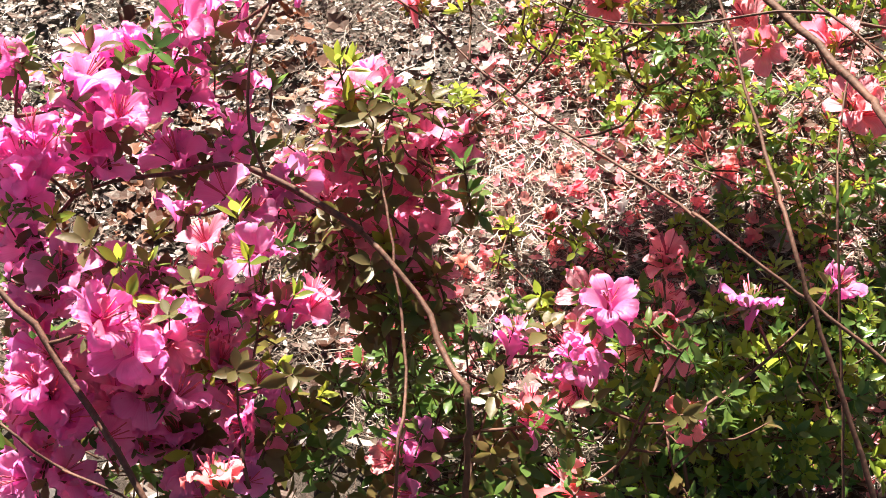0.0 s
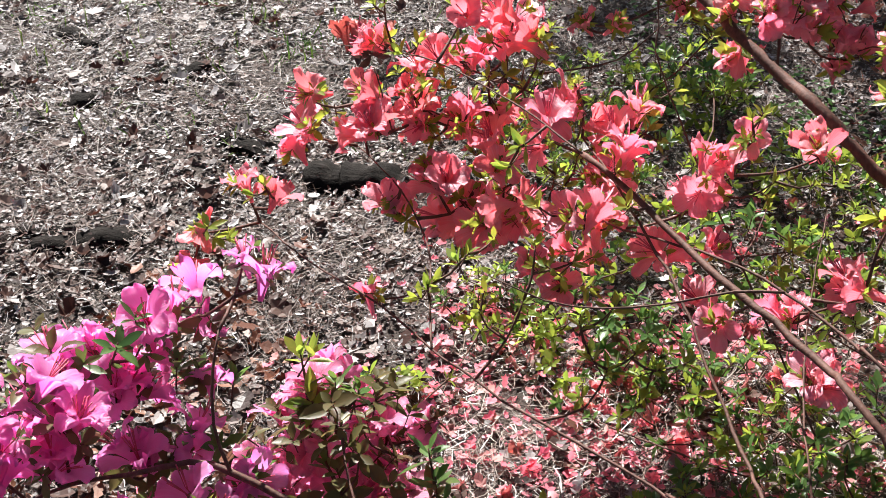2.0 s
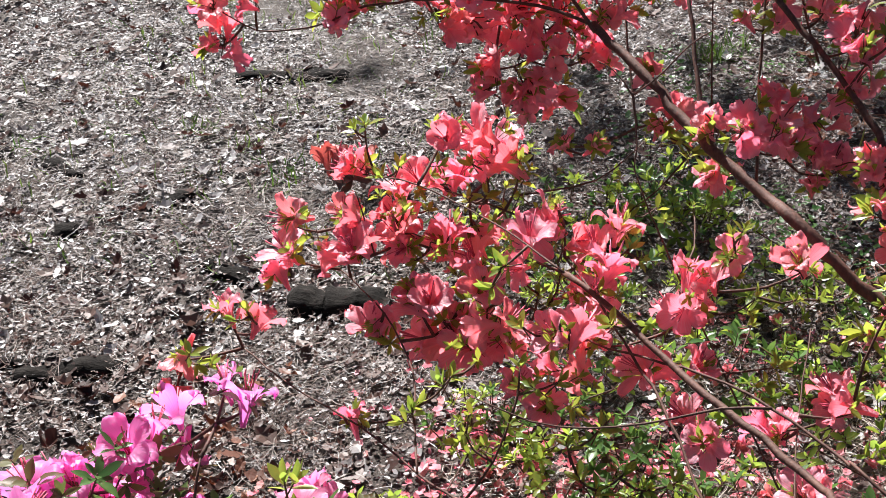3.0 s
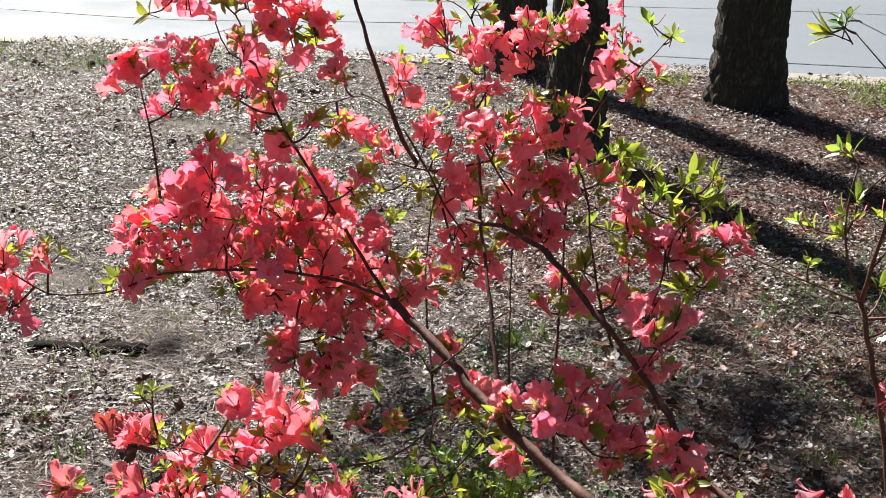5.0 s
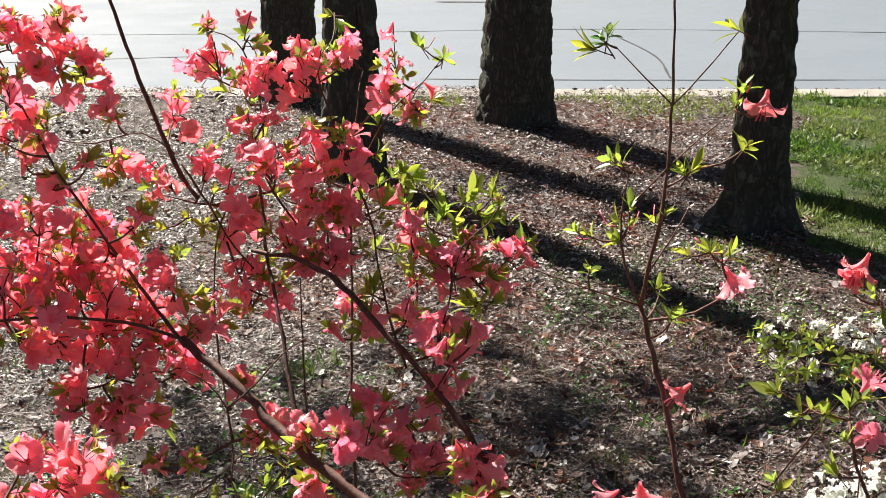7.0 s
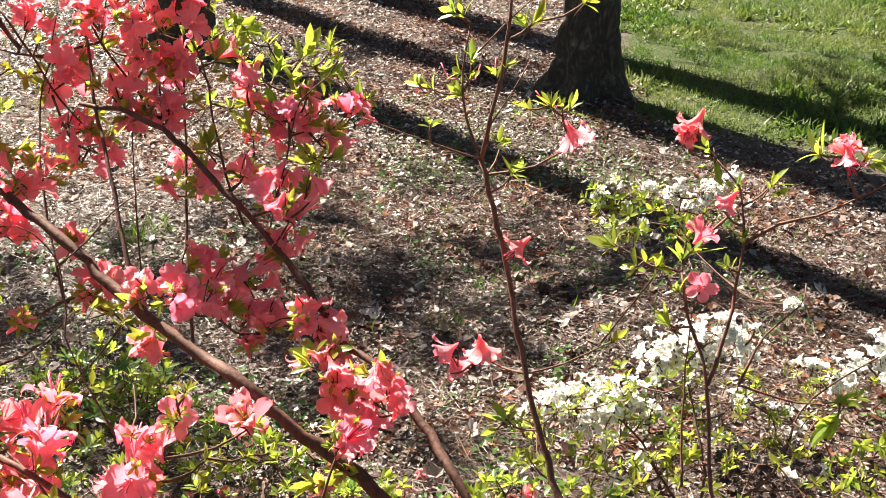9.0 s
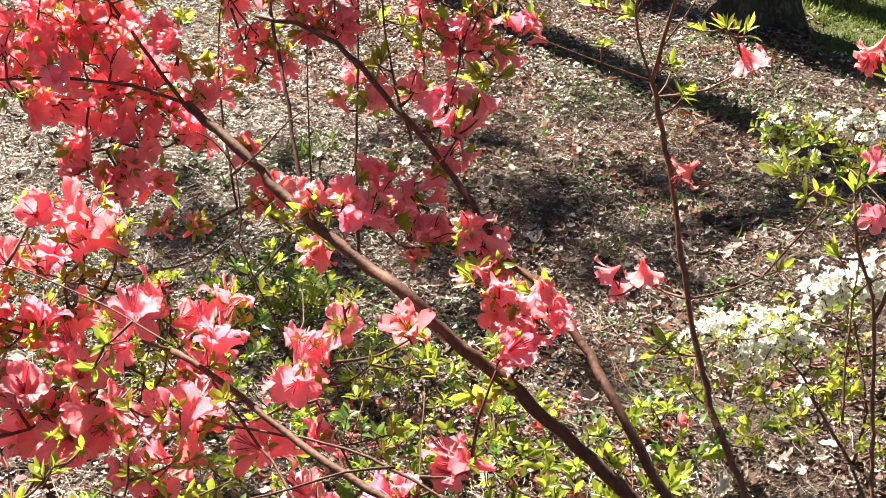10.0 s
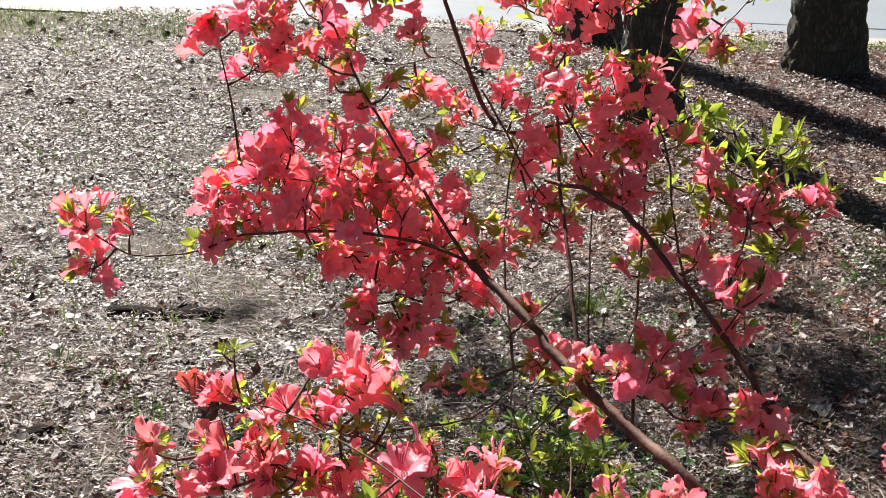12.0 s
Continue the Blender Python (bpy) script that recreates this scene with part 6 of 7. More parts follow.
# ---- green undergrowth ----
undergrowth = Bush("low_shrub", (0.0, 1.35, 0), "low evergreen shoots with small glossy leaves", WHITE, SPRIG, 111)
undergrowth.foliage((0.073, 1.177, 0.130), (0.17, 0.12, 0.13), 115, 1.00, SPRIG + GREEN + BRIGHT)
undergrowth.foliage((-0.033, 1.108, 0.120), (0.18, 0.10, 0.12), 150, 1.00, GREEN + SPRIG)
undergrowth.foliage((0.115, 1.360, 0.080), (0.12, 0.12, 0.08), 85, 1.00, GREEN + SPRIG)
undergrowth.foliage((0.023, 1.556, 0.080), (0.25, 0.18, 0.06), 32, 1.00, GREEN + SPRIG)
undergrowth.foliage((-0.282, 1.930, 0.080), (0.22, 0.18, 0.05), 45, 1.00, SPRIG)
undergrowth.foliage((-0.359, 1.418, 0.080), (0.15, 0.15, 0.04), 22, 1.00, SPRIG)
undergrowth.foliage((0.190, 1.649, 0.080), (0.20, 0.20, 0.06), 45, 1.00, GREEN + SPRIG)
undergrowth.foliage((-0.048, 1.796, 0.080), (0.25, 0.20, 0.05), 40, 1.00, GREEN + SPRIG)
undergrowth.foliage((-0.414, 2.043, 0.080), (0.20, 0.15, 0.05), 45, 1.00, SPRIG)
undergrowth.foliage((-0.215, 1.948, 0.080), (0.08, 0.08, 0.10), 20, 1.00, GREEN)
undergrowth.foliage((-0.597, 1.739, 0.080), (0.10, 0.10, 0.04), 18, 1.00, SPRIG)
undergrowth.foliage((-0.495, 1.174, 0.080), (0.12, 0.10, 0.08), 30, 1.00, GREEN)
undergrowth.foliage((-0.297, 1.035, 0.080), (0.25, 0.10, 0.07), 50, 1.00, GREEN)
undergrowth.foliage((-0.281, 2.916, 0.080), (0.20, 0.25, 0.06), 40, 1.00, SPRIG + GREEN)
undergrowth.foliage((-0.161, 2.958, 0.080), (0.20, 0.20, 0.07), 40, 1.00, SPRIG + BRIGHT)
undergrowth.foliage((0.158, 2.424, 0.080), (0.30, 0.20, 0.05), 40, 1.00, SPRIG + BRIGHT)
undergrowth.foliage((0.388, 2.364, 0.080), (0.30, 0.12, 0.06), 35, 1.00, SPRIG + BRIGHT)
undergrowth.foliage((0.650, 2.367, 0.080), (0.25, 0.12, 0.06), 40, 1.00, SPRIG + BRIGHT + GREEN)
undergrowth.foliage((0.075, 2.644, 0.080), (0.20, 0.12, 0.08), 50, 1.00, SPRIG + BRIGHT)
undergrowth.foliage((-0.413, 2.952, 0.080), (0.25, 0.15, 0.07), 45, 1.00, SPRIG + BRIGHT + GREEN)
undergrowth.foliage((-0.175, 3.060, 0.080), (0.15, 0.12, 0.10), 40, 1.00, GREEN + BRIGHT)
undergrowth.foliage((-0.276, 2.523, 0.080), (0.25, 0.12, 0.08), 60, 1.00, SPRIG + BRIGHT)
undergrowth.foliage((-0.560, 2.712, 0.080), (0.20, 0.15, 0.08), 50, 1.00, SPRIG + BRIGHT)
undergrowth.foliage((0.076, 1.540, 0.080), (0.25, 0.20, 0.07), 25, 1.00, GREEN + SPRIG)
undergrowth.foliage((-0.027, 1.821, 0.080), (0.22, 0.20, 0.07), 6, 1.00, SPRIG + BRIGHT)
undergrowth.foliage((0.028, 1.841, 0.080), (0.25, 0.20, 0.07), 26, 1.00, GREEN + SPRIG)
undergrowth.foliage((0.103, 1.784, 0.080), (0.20, 0.15, 0.07), 30, 1.00, GREEN + SPRIG)
undergrowth.foliage((-0.150, 1.240, 0.100), (0.16, 0.12, 0.09), 60, 1.00, SPRIG + GREEN + BRIGHT)
undergrowth.foliage((0.020, 1.330, 0.100), (0.14, 0.12, 0.09), 50, 1.00, SPRIG + BRIGHT)
undergrowth.foliage((0.300, 2.100, 0.090), (0.30, 0.16, 0.08), 55, 1.10, SPRIG + BRIGHT)
undergrowth.foliage((-0.100, 2.250, 0.090), (0.30, 0.14, 0.09), 60, 1.10, SPRIG + BRIGHT + GREEN)
undergrowth.foliage((0.520, 2.180, 0.080), (0.18, 0.14, 0.07), 30, 1.10, SPRIG + BRIGHT)

for shrub in BUSHES:
    shrub.join_rest()


# ---- litter on the ground ----
CRUMB = (((-0.5, -0.12, 0.7), (-0.22, 0.46, 0.2), (0.30, 0.34, 0.5), (0.5, -0.10, 0.9), (0.08, -0.5, 0.3), (0.02, 0.0, -0.1)),
         ((0, 5, 1), (1, 5, 2), (2, 5, 3), (3, 5, 4), (4, 5, 0)))
# rib, then one side and the other with shallow lobes
LOBED = (((-0.5, 0, 0.8), (-0.25, 0, 0.2), (0, 0, 0), (0.25, 0, 0.2), (0.5, 0, 0.9),
          (-0.3, 0.3, 0.5), (-0.15, 0.5, 0.8), (0.0, 0.3, 0.3), (0.15, 0.46, 0.7), (0.32, 0.26, 0.5),
          (-0.3, -0.3, 0.5), (-0.15, -0.5, 0.8), (0.0, -0.3, 0.3), (0.15, -0.46, 0.7), (0.32, -0.26, 0.5)),
         ((0, 1, 5), (1, 6, 5), (1, 2, 7), (1, 7, 6), (2, 3, 8), (2, 8, 7), (3, 9, 8), (3, 4, 9),
          (0, 10, 1), (1, 10, 11), (1, 12, 2), (1, 11, 12), (2, 13, 3), (2, 12, 13), (3, 13, 14), (3, 14, 4)))


def scatter_leaves(name, boxes, size, mat, seed, lift=0.012, slim=0.55, keep=None, shape=CRUMB, low=0.0):
    """Curled flat pieces strewn over the ground, as one mesh."""
    rng = np.random.default_rng(seed)
    V, Fc, base, k = [], [], 0, len(shape[0])
    for x0, x1, y0, y1, n in boxes:
        x, y = rng.uniform(x0, x1, n), rng.uniform(y0, y1, n)
        if keep:
            ok = np.array([keep(a, b) for a, b in zip(x, y)])
            x, y = x[ok], y[ok]
            n = len(x)
        a = rng.uniform(0, 6.283, n)
        tilt, roll = rng.normal(0, 0.26, n), rng.normal(0, 0.26, n)
        ln = rng.uniform(size * 0.5, size * 1.25, n)
        w = ln * slim * rng.uniform(0.6, 1.2, n)
        curl = rng.normal(0.12, 0.16, n) * ln
        z = np.array([land(p, q) for p, q in zip(x, y)]) + rng.uniform(0.003, lift, n) + low
        ux, uy, uz = np.cos(a) * np.cos(tilt), np.sin(a) * np.cos(tilt), np.sin(tilt)
        sx, sy, sz = -np.sin(a) * np.cos(roll), np.cos(a) * np.cos(roll), np.sin(roll)
        block = []
        for u, v, c in shape[0]:
            jig = rng.normal(0, 0.05, n)
            u2, v2 = u + jig * (abs(v) > 0), v * (1 + 3 * jig)
            block.append(np.stack([x + ux * u2 * ln + sx * v2 * w, y + uy * u2 * ln + sy * v2 * w,
                                   np.maximum(z + uz * u2 * ln + sz * v2 * w + (c + 2 * jig) * curl, z - lift * 0.6)], 1))
        V.append(np.stack(block, 1).reshape(-1, 3))
        idx = base + np.arange(n)[:, None] * k
        Fc += [idx + np.array([f]) for f in shape[1]]
        base += n * k
    me = bpy.data.meshes.new(name)
    me.from_pydata(np.concatenate(V).tolist(), [], np.concatenate(Fc).tolist())
    me.materials.append(mat)
    me.update()
    return new(name, me)


def scatter_needles(name, boxes, length, width, mat, seed, upright=0.12, keep=None, lift=0.012, bunch=1, low=0.0):
    rng = np.random.default_rng(seed)
    V, Fc, base = [], [], 0
    for x0, x1, y0, y1, n in boxes:
        x, y = rng.uniform(x0, x1, n), rng.uniform(y0, y1, n)
        if keep:
            ok = np.array([keep(a, b) for a, b in zip(x, y)])
            x, y = x[ok], y[ok]
        if bunch > 1:
            x, y = np.repeat(x, bunch) + rng.normal(0, 0.018, len(x) * bunch), np.repeat(y, bunch) + rng.normal(0, 0.018, len(y) * bunch)
        n = len(x)
        a, el = rng.uniform(0, 6.283, n), np.abs(rng.normal(0, 1, n)) * upright
        el = np.minimum(el, 1.4)
        ln = rng.uniform(length * 0.5, length * 1.2, n)
        z = np.array([land(p, q) for p, q in zip(x, y)]) + rng.uniform(0.001, lift, n) + low
        d = np.stack([np.cos(a) * np.cos(el), np.sin(a) * np.cos(el), np.sin(el)], 1)
        s = np.stack([-np.sin(a), np.cos(a), rng.normal(0, 0.5, n)], 1) * (width / 2)
        p = np.stack([x, y, z], 1)
        bow = np.stack([rng.normal(0, 1, n), rng.normal(0, 1, n), np.zeros(n)], 1) * (0.13 * ln)[:, None]
        mid = p + d * (ln * 0.55)[:, None] + bow
        V.append(np.stack([p - s, p + s, mid + s, mid - s, p + d * ln[:, None]], 1).reshape(-1, 3))
        idx = base + np.arange(n)[:, None] * 5
        Fc += (idx + np.array([[0, 1, 2, 3]])).tolist() + (idx + np.array([[3, 2, 4]])).tolist()
        base += n * 5
    me = bpy.data.meshes.new(name)
    me.from_pydata(np.concatenate(V).tolist(), [], Fc)
    me.materials.append(mat)
    me.update()
    return new(name, me)


def on_turf(x, y):
    ragged = 0.3 * noise.noise((x * 1.3, y * 1.3, 5)) + 0.15 * noise.noise((x * 6, y * 6, 2))
    return x > 2.0 + 0.315 * (y - 5.83) + ragged and y > 5.3 - 0.9 * (x - 2.3) + ragged


def lush(x, y):
    return on_turf(x, y) and noise.noise((x * 2.1, y * 2.1, 3.3)) + 0.7 * noise.noise((x * 7, y * 7, 1.1)) > -0.24


def weedy(x, y):
    return on_turf(x, y) and noise.noise((x * 1.6, y * 1.6, 8.8)) > 0.12


def off_turf(x, y):
    return not on_turf(x, y)


def open_ground(x, y):
    """How bare the ground is: the open stretch north-west of the shrubs has little but needles."""
    return max(0.0, min(1.0, (y - 2.7 - 0.9 * (x + 1.0)) / 1.2)) * max(0.0, min(1.0, (0.1 - x) / 0.6))


def leafy(x, y):
    n = 1.3 * noise.noise((x * 1.3, y * 1.3, 2.2)) + 0.6 * noise.noise((x * 4.1, y * 4.1, 6.1)) + 0.5 * noise.noise((x * 61, y * 61, 4.4))
    return off_turf(x, y) and n > -0.8 + 0.35 * open_ground(x, y)


def strawy(x, y):
    return off_turf(x, y) and noise.noise((x * 1.9, y * 1.9, 7.7)) + 0.6 * noise.noise((x * 5.3, y * 5.3, 3.1)) > -0.35


tagged(scatter_leaves("leaf_litter", ((-2.6, 2.4, 1.0, 4.8, 9000), (-4.2, 3.2, 4.8, 10.32, 7500)), 0.050, dead_leaf, 3, 0.03, 0.62, keep=leafy, shape=LOBED), "curled brown and grey dead oak leaves", "leaf litter", kind="stuff")
def leafy_shade(x, y):
    if -0.6 < x < 0.5 and y < 2.1 and noise.noise((x * 43, y * 43, 8.1)) > -0.12:
        return False
    return leafy(x, y) and open_ground(x, y) + 0.5 * noise.noise((x * 9, y * 9, 0.5)) < 0.5


def leafy_open(x, y):
    return leafy(x, y) and open_ground(x, y) + 0.5 * noise.noise((x * 9, y * 9, 0.5)) >= 0.5


NEAR_LITTER = ((-2.6, 2.4, 1.0, 3.4, 92000), (-2.8, 2.6, 3.4, 4.8, 56000))
FAR_LITTER = ((-4.3, 1.4, 4.8, 10.34, 125000), (1.4, 3.2, 4.8, 9.9, 26000))
tagged(scatter_leaves("leaf_crumbs", NEAR_LITTER, 0.0155, dead_leaf, 8, 0.030, 0.6, keep=leafy_shade), "small broken pieces of dead leaves and bark", "leaf litter", kind="stuff")
tagged(scatter_leaves("leaf_crumbs", FAR_LITTER, 0.023, dead_leaf, 9, 0.042, 0.6, keep=leafy_shade), "red-brown flakes of leaf and bark", "leaf litter", kind="stuff")
tagged(scatter_leaves("leaf_crumbs", NEAR_LITTER, 0.0155, bleached_gloss_flake, 28, 0.028, 0.6, keep=leafy_open), "small sun-bleached leaf pieces on open ground, tinted for sky gloss", "leaf litter", kind="stuff")
tagged(scatter_leaves("leaf_crumbs", FAR_LITTER, 0.023, bleached_gloss_flake, 29, 0.040, 0.6, keep=leafy_open), "flat sun-bleached grey flakes of leaf and bark, tinted for sky gloss", "leaf litter", kind="stuff")
tagged(scatter_needles("pine_straw", ((-2.6, 2.4, 1.0, 5.2, 85000), (-4.4, 3.4, 5.2, 10.0, 40000)), 0.11, 0.0013, needle_straw, 4, 0.11, lift=0.026, keep=strawy), "long brown fallen pine needles", "pine straw", kind="stuff")
tagged(scatter_needles("pine_straw", ((-2.7, 0.3, 1.3, 5.0, 17000), (-4.4, 0.0, 5.0, 10.0, 9000)), 0.055, 0.0010, grey_straw, 24, 0.10, lift=0.026, keep=off_turf), "weathered grey needles and grass stalks on open ground", "pine straw", kind="stuff")
# pale straw laid where the sun brightens the ground, painted by colour
tagged(scatter_needles("pine_straw", ((-0.55, 0.35, 1.1, 2.0, 5200), (0.15, 1.0, 1.65, 2.25, 5000)), 0.065, 0.0014, sunlit_straw, 14, 0.12, lift=0.03), "pale straw under the azaleas, sunlight put into its colour", "pine straw", kind="stuff")
tagged(scatter_leaves("fallen_petals", ((-0.62, 0.25, 1.15, 2.2, 1900), (-0.35, 0.75, 1.7, 2.6, 320), (-0.9, -0.2, 1.7, 2.3, 90)), 0.025, fallen_petal, 5, 0.035, 0.75, shape=LOBED), "fallen coral azalea petals on the leaf litter", "petals", kind="stuff")
tagged(scatter_needles("grass", ((1.8, 5.5, 4.0, 10.0, 120000), (5.5, 9.0, 5.0, 10.0, 16000)), 0.036, 0.004, grass_blade, 6, 0.9, keep=lush), "patchy green spring lawn with bare spots", "grass", kind="stuff")
tagged(scatter_needles("tall_grass", ((1.8, 5.5, 4.0, 10.0, 4600), (5.5, 9.0, 5.0, 10.0, 900)), 0.065, 0.011, grass_blade, 16, 0.75, keep=weedy, bunch=10), "taller weedy grass clumps in the lawn", "grass", kind="stuff")
def around(x, y):
    """Past the thick litter, thinning out with distance."""
    away = max(-2.5 - x, x - 2.3, 1.1 - y) if y < 4.8 else max(-4.1 - x, x - 3.0)
    return off_turf(x, y) and away > 0 and noise.noise((x * 31, y * 31, 1.7)) * 0.5 + 0.5 > 0.05 + 0.32 * min(away, 1.2)


tagged(scatter_leaves("leaf_litter", ((-3.6, 3.6, 0.2, 4.8, 30000), (-7.0, 7.0, -5.0, 10.2, 42000)), 0.036, dead_leaf, 36, 0.03, 0.6, keep=around), "dead leaves scattered thinly over the bare ground", "leaf litter", kind="stuff")


def russety(x, y):
    return off_turf(x, y) and noise.noise((x * 1.7, y * 1.7, 12.3)) + 0.6 * noise.noise((x * 5.9, y * 5.9, 9.1)) > -0.1


def sprouting(x, y):
    return off_turf(x, y) and noise.noise((x * 2.6, y * 2.6, 15.2)) + 0.7 * noise.noise((x * 8.3, y * 8.3, 4.7)) > 0.16


tagged(scatter_leaves("leaf_litter", ((0.1, 2.4, 2.1, 4.8, 2600), (-1.3, -0.25, 1.25, 2.3, 1500), (-0.6, 2.6, 4.8, 9.6, 5200)), 0.042, russet_leaf, 33, 0.035, 0.6, keep=russety, shape=LOBED), "russet fallen leaves under the pines", "leaf litter", kind="stuff")
tagged(scatter_needles("pine_straw", ((-0.7, 2.4, 4.6, 9.7, 34000), (0.2, 2.2, 2.3, 4.6, 4500)), 0.12, 0.0020, russet_leaf, 34, 0.14, lift=0.034, keep=russety), "red-brown pine straw drifts under the trunks", "pine straw", kind="stuff")
tagged(scatter_leaves("seedlings", ((0.0, 1.9, 2.2, 4.6, 5200), (0.7, 2.0, 4.6, 6.0, 2600), (-0.9, 0.3, 2.6, 4.4, 2200)), 0.023, leaf_green, 35, 0.045, 0.6, keep=sprouting), "tiny green weed seedlings in the leaf litter", "weeds", kind="stuff")
tagged(scatter_leaves("gutter_litter", ((0.4, 9.0, KERB_NEAR + 0.02, KERB_NEAR + 0.36, 4200), (0.4, 9.0, KERB_NEAR - 0.25, KERB_NEAR + 0.02, 350), (-6.0, 0.4, KERB_NEAR - 0.05, KERB_NEAR + 0.2, 500)), 0.04, russet_leaf, 18, 0.03, low=-0.085), "red-brown dead leaves washed along the gutter", "leaf litter", kind="stuff")
tagged(scatter_needles("grass", ((-6.0, -3.3, 9.0, 10.1, 2600), (-6.0, -1.6, 8.6, 10.1, 1800), (-4.6, -0.4, 4.6, 9.0, 2600), (-2.4, -0.6, 2.6, 4.6, 700), (0.3, 2.2, 2.6, 5.6, 900), (0.8, 1.8, 4.4, 5.8, 500)), 0.07, 0.004, grass_blade, 7, 0.8), "thin young grass sprouting through the litter", "grass", kind="stuff")

tagged(scatter_needles("grass", ((-9.0, 12.0, KERB_FAR + 0.15, KERB_FAR + 3.5, 60000),), 0.12, 0.014, sunlit_grass, 26, 1.0, low=-0.07), "mown lawn across the street, sunlight put into its bright green", "grass", kind="stuff")
tagged(scatter_needles("grass", ((1.3, 3.6, 8.8, 9.95, 4200), (0.3, 0.8, 9.4, 9.95, 500)), 0.075, 0.0045, sunlit_grass, 27, 0.85, keep=lambda x, y: noise.noise((x * 2.4, y * 2.4, 6.6)) > -0.15), "thin yellow-green grass on the verge by the kerb", "grass", kind="stuff")


def tuft(x, y, n, ln, seed):
    me_ob = scatter_needles("grass_tuft", ((x - 0.05, x + 0.05, y - 0.05, y + 0.05, n),), ln, 0.004, grass_blade, seed, 0.9)
    return tagged(me_ob, "small green grass tuft among dead leaves", "grass", "grass tufts")


tuft(-1.277, 3.128, 26, 0.05, 200)
tuft(-1.638, 3.418, 24, 0.06, 201)
tuft(-1.454, 3.315, 16, 0.05, 202)
tuft(-2.775, 5.022, 30, 0.09, 203)
tuft(-1.404, 4.609, 34, 0.08, 204)
tuft(-1.102, 4.471, 26, 0.06, 205)
tuft(-0.181, 4.160, 60, 0.10, 206)
tuft(-0.091, 4.231, 40, 0.09, 207)
tuft(-0.176, 4.157, 40, 0.09, 208)
tuft(-2.425, 6.142, 20, 0.06, 209)
tuft(-2.141, 5.605, 16, 0.05, 210)
tuft(-1.268, 3.169, 18, 0.05, 211)
tuft(0.703, 3.424, 24, 0.06, 212)
tuft(1.008, 3.734, 24, 0.06, 213)
tuft(0.707, 3.432, 20, 0.05, 214)
tuft(1.017, 3.747, 20, 0.06, 215)
tuft(-1.387, 3.588, 14, 0.05, 216)
tuft(-3.786, 8.304, 40, 0.07, 217)
tuft(-3.986, 8.573, 60, 0.07, 218)
tuft(-2.131, 5.575, 14, 0.05, 219)
tuft(-1.653, 3.440, 16, 0.06, 220)
tuft(-1.457, 3.305, 14, 0.05, 221)


# ---- dead wood ----
def dead_piece(name, ends, r, label, seed, flat=0.6):
    rng = random.Random(seed)
    a, b = (Vector(p) for p in ends)
    mid = (a + b) / 2
    path = [a.lerp(b, i / 14) - mid + Vector((0, 0, 0.012 * math.sin(i * 0.7 + seed))) for i in range(15)]
    radii = [r * (0.45 + 0.55 * math.sin(math.pi * (0.12 + 0.76 * i / 14))) * rng.uniform(0.8, 1.2) for i in range(15)]
    v, f = tube(path, radii, 12, 0.26, rng)
    v = [Vector((p.x, p.y, p.z * flat)) for p in v]
    ob = new(name, mesh_of(name, v, f, dead_wood))
    ob.location = (mid.x, mid.y, land(mid.x, mid.y) + r * flat * 0.55)
    return tagged(ob, label, "dead wood")


dead_piece("fallen_branch", ((-1.692, 3.866, 0), (-1.323, 3.912, 0)), 0.034, "weathered grey bark piece on the leaf litter", 0)
dead_piece("rotten_log", ((-1.051, 2.512, 0), (-0.815, 2.529, 0)), 0.058, "dark rotten log piece with a pale top", 1)
dead_piece("bark_chip", ((-1.326, 2.665, 0), (-1.171, 2.588, 0)), 0.026, "pale curved bark chip", 2)
dead_piece("bark_chip", ((-1.605, 2.950, 0), (-1.444, 3.041, 0)), 0.026, "dark short stick on the litter", 3)
dead_piece("bark_chip", ((-1.786, 2.744, 0), (-1.731, 2.812, 0)), 0.032, "dark curled bark chip on litter", 4)
dead_piece("bark_chip", ((-2.032, 3.181, 0), (-1.880, 3.095, 0)), 0.026, "dark bent stick piece", 5)
dead_piece("twig_on_ground", ((-2.212, 3.222, 0), (-2.026, 3.170, 0)), 0.006, "thin dark fallen twig", 6)
dead_piece("twig_on_ground", ((0.980, 4.464, 0), (0.802, 4.383, 0)), 0.005, "thin fallen twig on litter", 7)
dead_piece("bark_chip", ((0.634, 2.971, 0), (0.683, 2.861, 0)), 0.012, "pale bare stick on litter", 8)
dead_piece("twig_on_ground", ((1.509, 2.687, 0), (1.478, 2.476, 0)), 0.009, "crooked grey fallen twig", 9)
dead_piece("twig_on_ground", ((-1.888, 8.262, 0), (-1.592, 8.237, 0)), 0.007, "thin fallen twig on litter", 10)
dead_piece("twig_on_ground", ((-2.731, 4.984, 0), (-2.512, 5.015, 0)), 0.006, "thin fallen twig on litter", 11)
dead_piece("bark_chip", ((-1.630, 2.172, 0), (-1.492, 2.219, 0)), 0.020, "pale flake of bark", 12)
dead_piece("bark_chip", ((-1.56, 2.13, 0), (-1.33, 2.21, 0)), 0.034, "dark rotten bark among red-brown leaves", 14)
dead_piece("twig_on_ground", ((-3.512, 7.936, 0), (-3.014, 8.094, 0)), 0.007, "thin fallen twig on litter", 13)


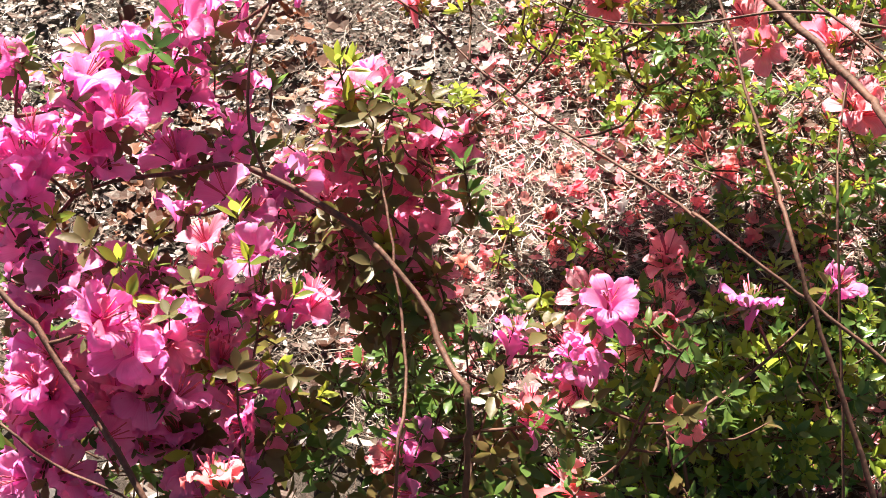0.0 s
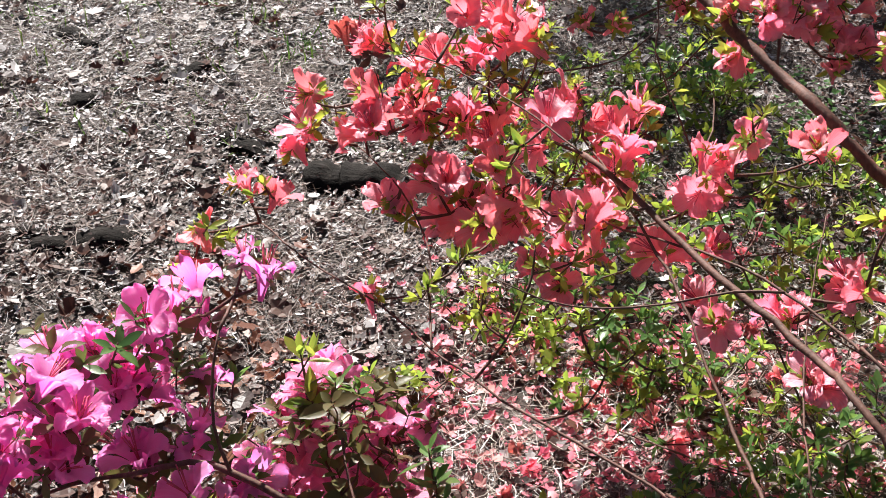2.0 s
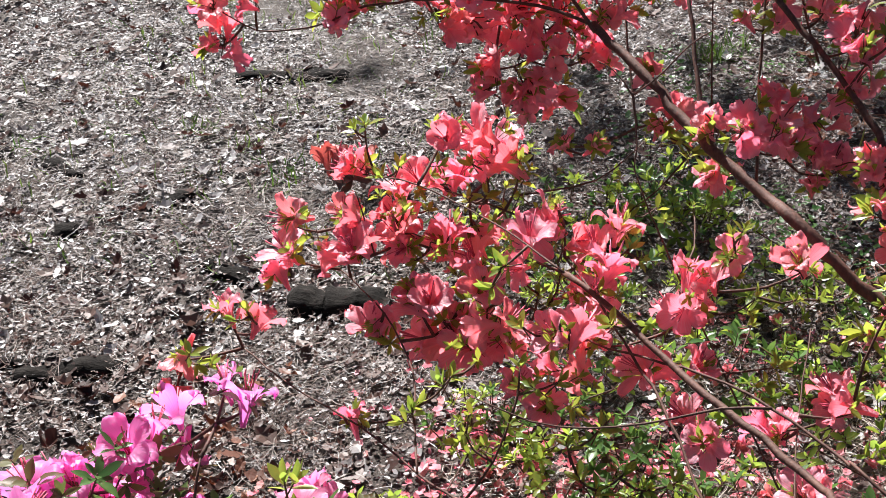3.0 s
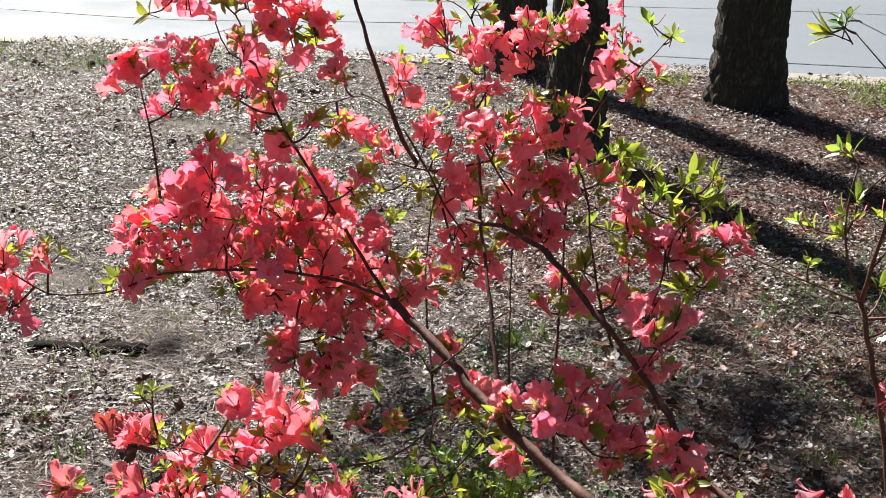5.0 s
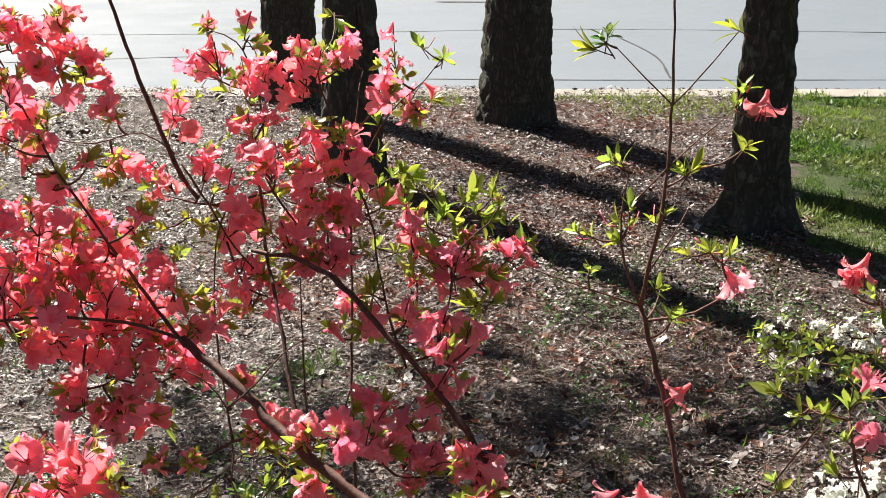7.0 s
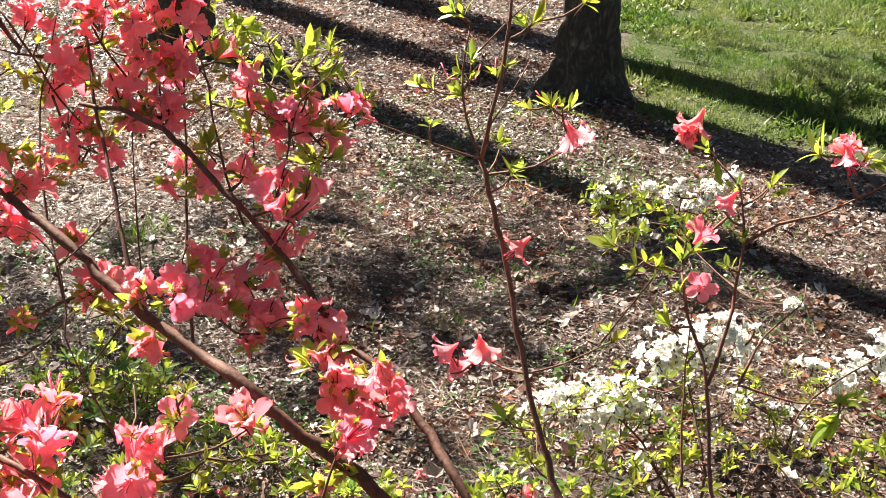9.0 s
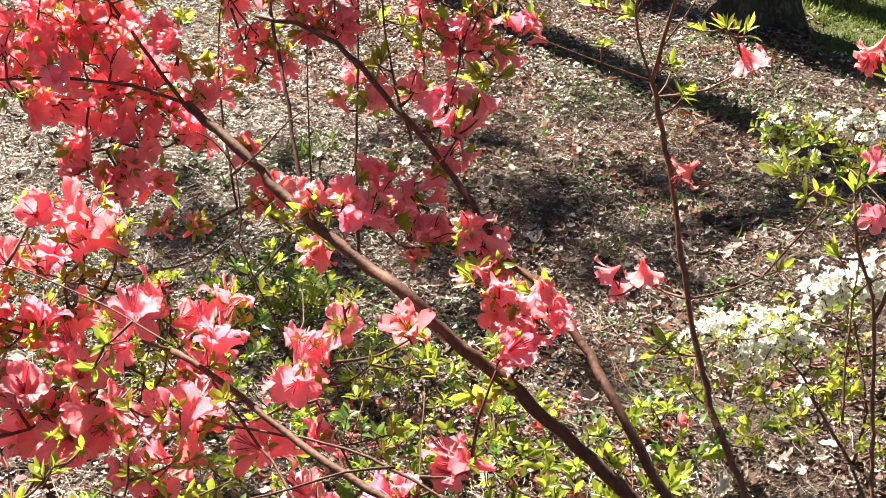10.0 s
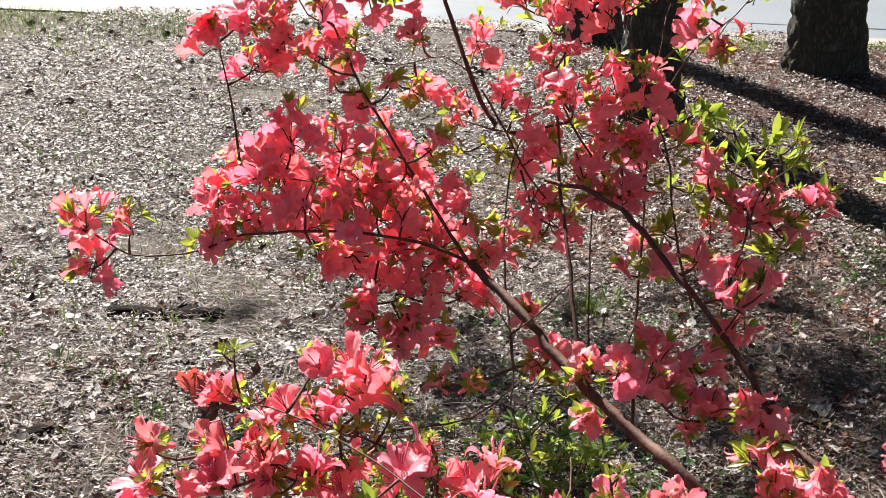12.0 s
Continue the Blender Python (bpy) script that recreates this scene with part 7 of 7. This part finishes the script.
# ---- pine cones ----
def cone_data():
    rng = random.Random(2)
    verts, faces = [], []
    for i in range(46):
        u = i / 46
        a = i * 2.399
        r = 0.026 * math.sin(math.pi * (0.15 + 0.8 * u)) + 0.003
        z = 0.075 * u - 0.0375
        d = Vector((math.cos(a), math.sin(a), 0.5 - 0.2 * u))
        s = Vector((-math.sin(a), math.cos(a), 0)) * 0.009
        c = Vector((0, 0, z))
        b = len(verts)
        verts += [c - s * 0.4, c + s * 0.4, c + d * r + s, c + d * r - s, c + d * r * 1.15 + Vector((0, 0, 0.004))]
        faces += [(b, b + 1, b + 2, b + 3), (b + 3, b + 2, b + 4)]
    return mesh_of("pine_cone", verts, faces, cone_scale, smooth=False)


CONE = cone_data()
cone_rng = random.Random(12)
for i in range(60):
    cx = cone_rng.uniform(-4.6, 0.6)
    cy = 9.95 - 3.4 * cone_rng.random() ** 1.8
    ob = new("pine_cone", CONE)
    ob.matrix_basis = Matrix.Translation((cx, cy, land(cx, cy) + 0.018)) @ Matrix.Rotation(cone_rng.uniform(0, 6.28), 4, "Z") @ Matrix.Rotation(1.45, 4, "X") @ Matrix.Scale(cone_rng.uniform(0.6, 0.9), 4)
    tagged(ob, "open brown pine cone lying on the litter", "pine cone", "fallen cones")


# ---- flowers that have dropped ----
drop_rng = random.Random(31)
for i in range(170):
    near = i % 3
    fx = drop_rng.uniform(-0.62, 0.28) if near else drop_rng.uniform(-0.3, 0.7)
    fy = drop_rng.uniform(1.15, 2.1) if near else drop_rng.uniform(1.7, 2.6)
    ob = new("fallen_flower", drop_rng.choice(CORAL + WILTED))
    way = Vector((drop_rng.gauss(0, 1), drop_rng.gauss(0, 1), drop_rng.uniform(-0.3, 0.5))).normalized()
    ob.matrix_basis = Matrix.Translation((fx, fy, land(fx, fy) + 0.02)) @ turn_to(way, drop_rng.uniform(0, 6.28)) @ Matrix.Scale(drop_rng.uniform(0.6, 0.85), 4)
    tagged(ob, "limp coral azalea flower lying on the leaf litter", "flower", "fallen flowers")
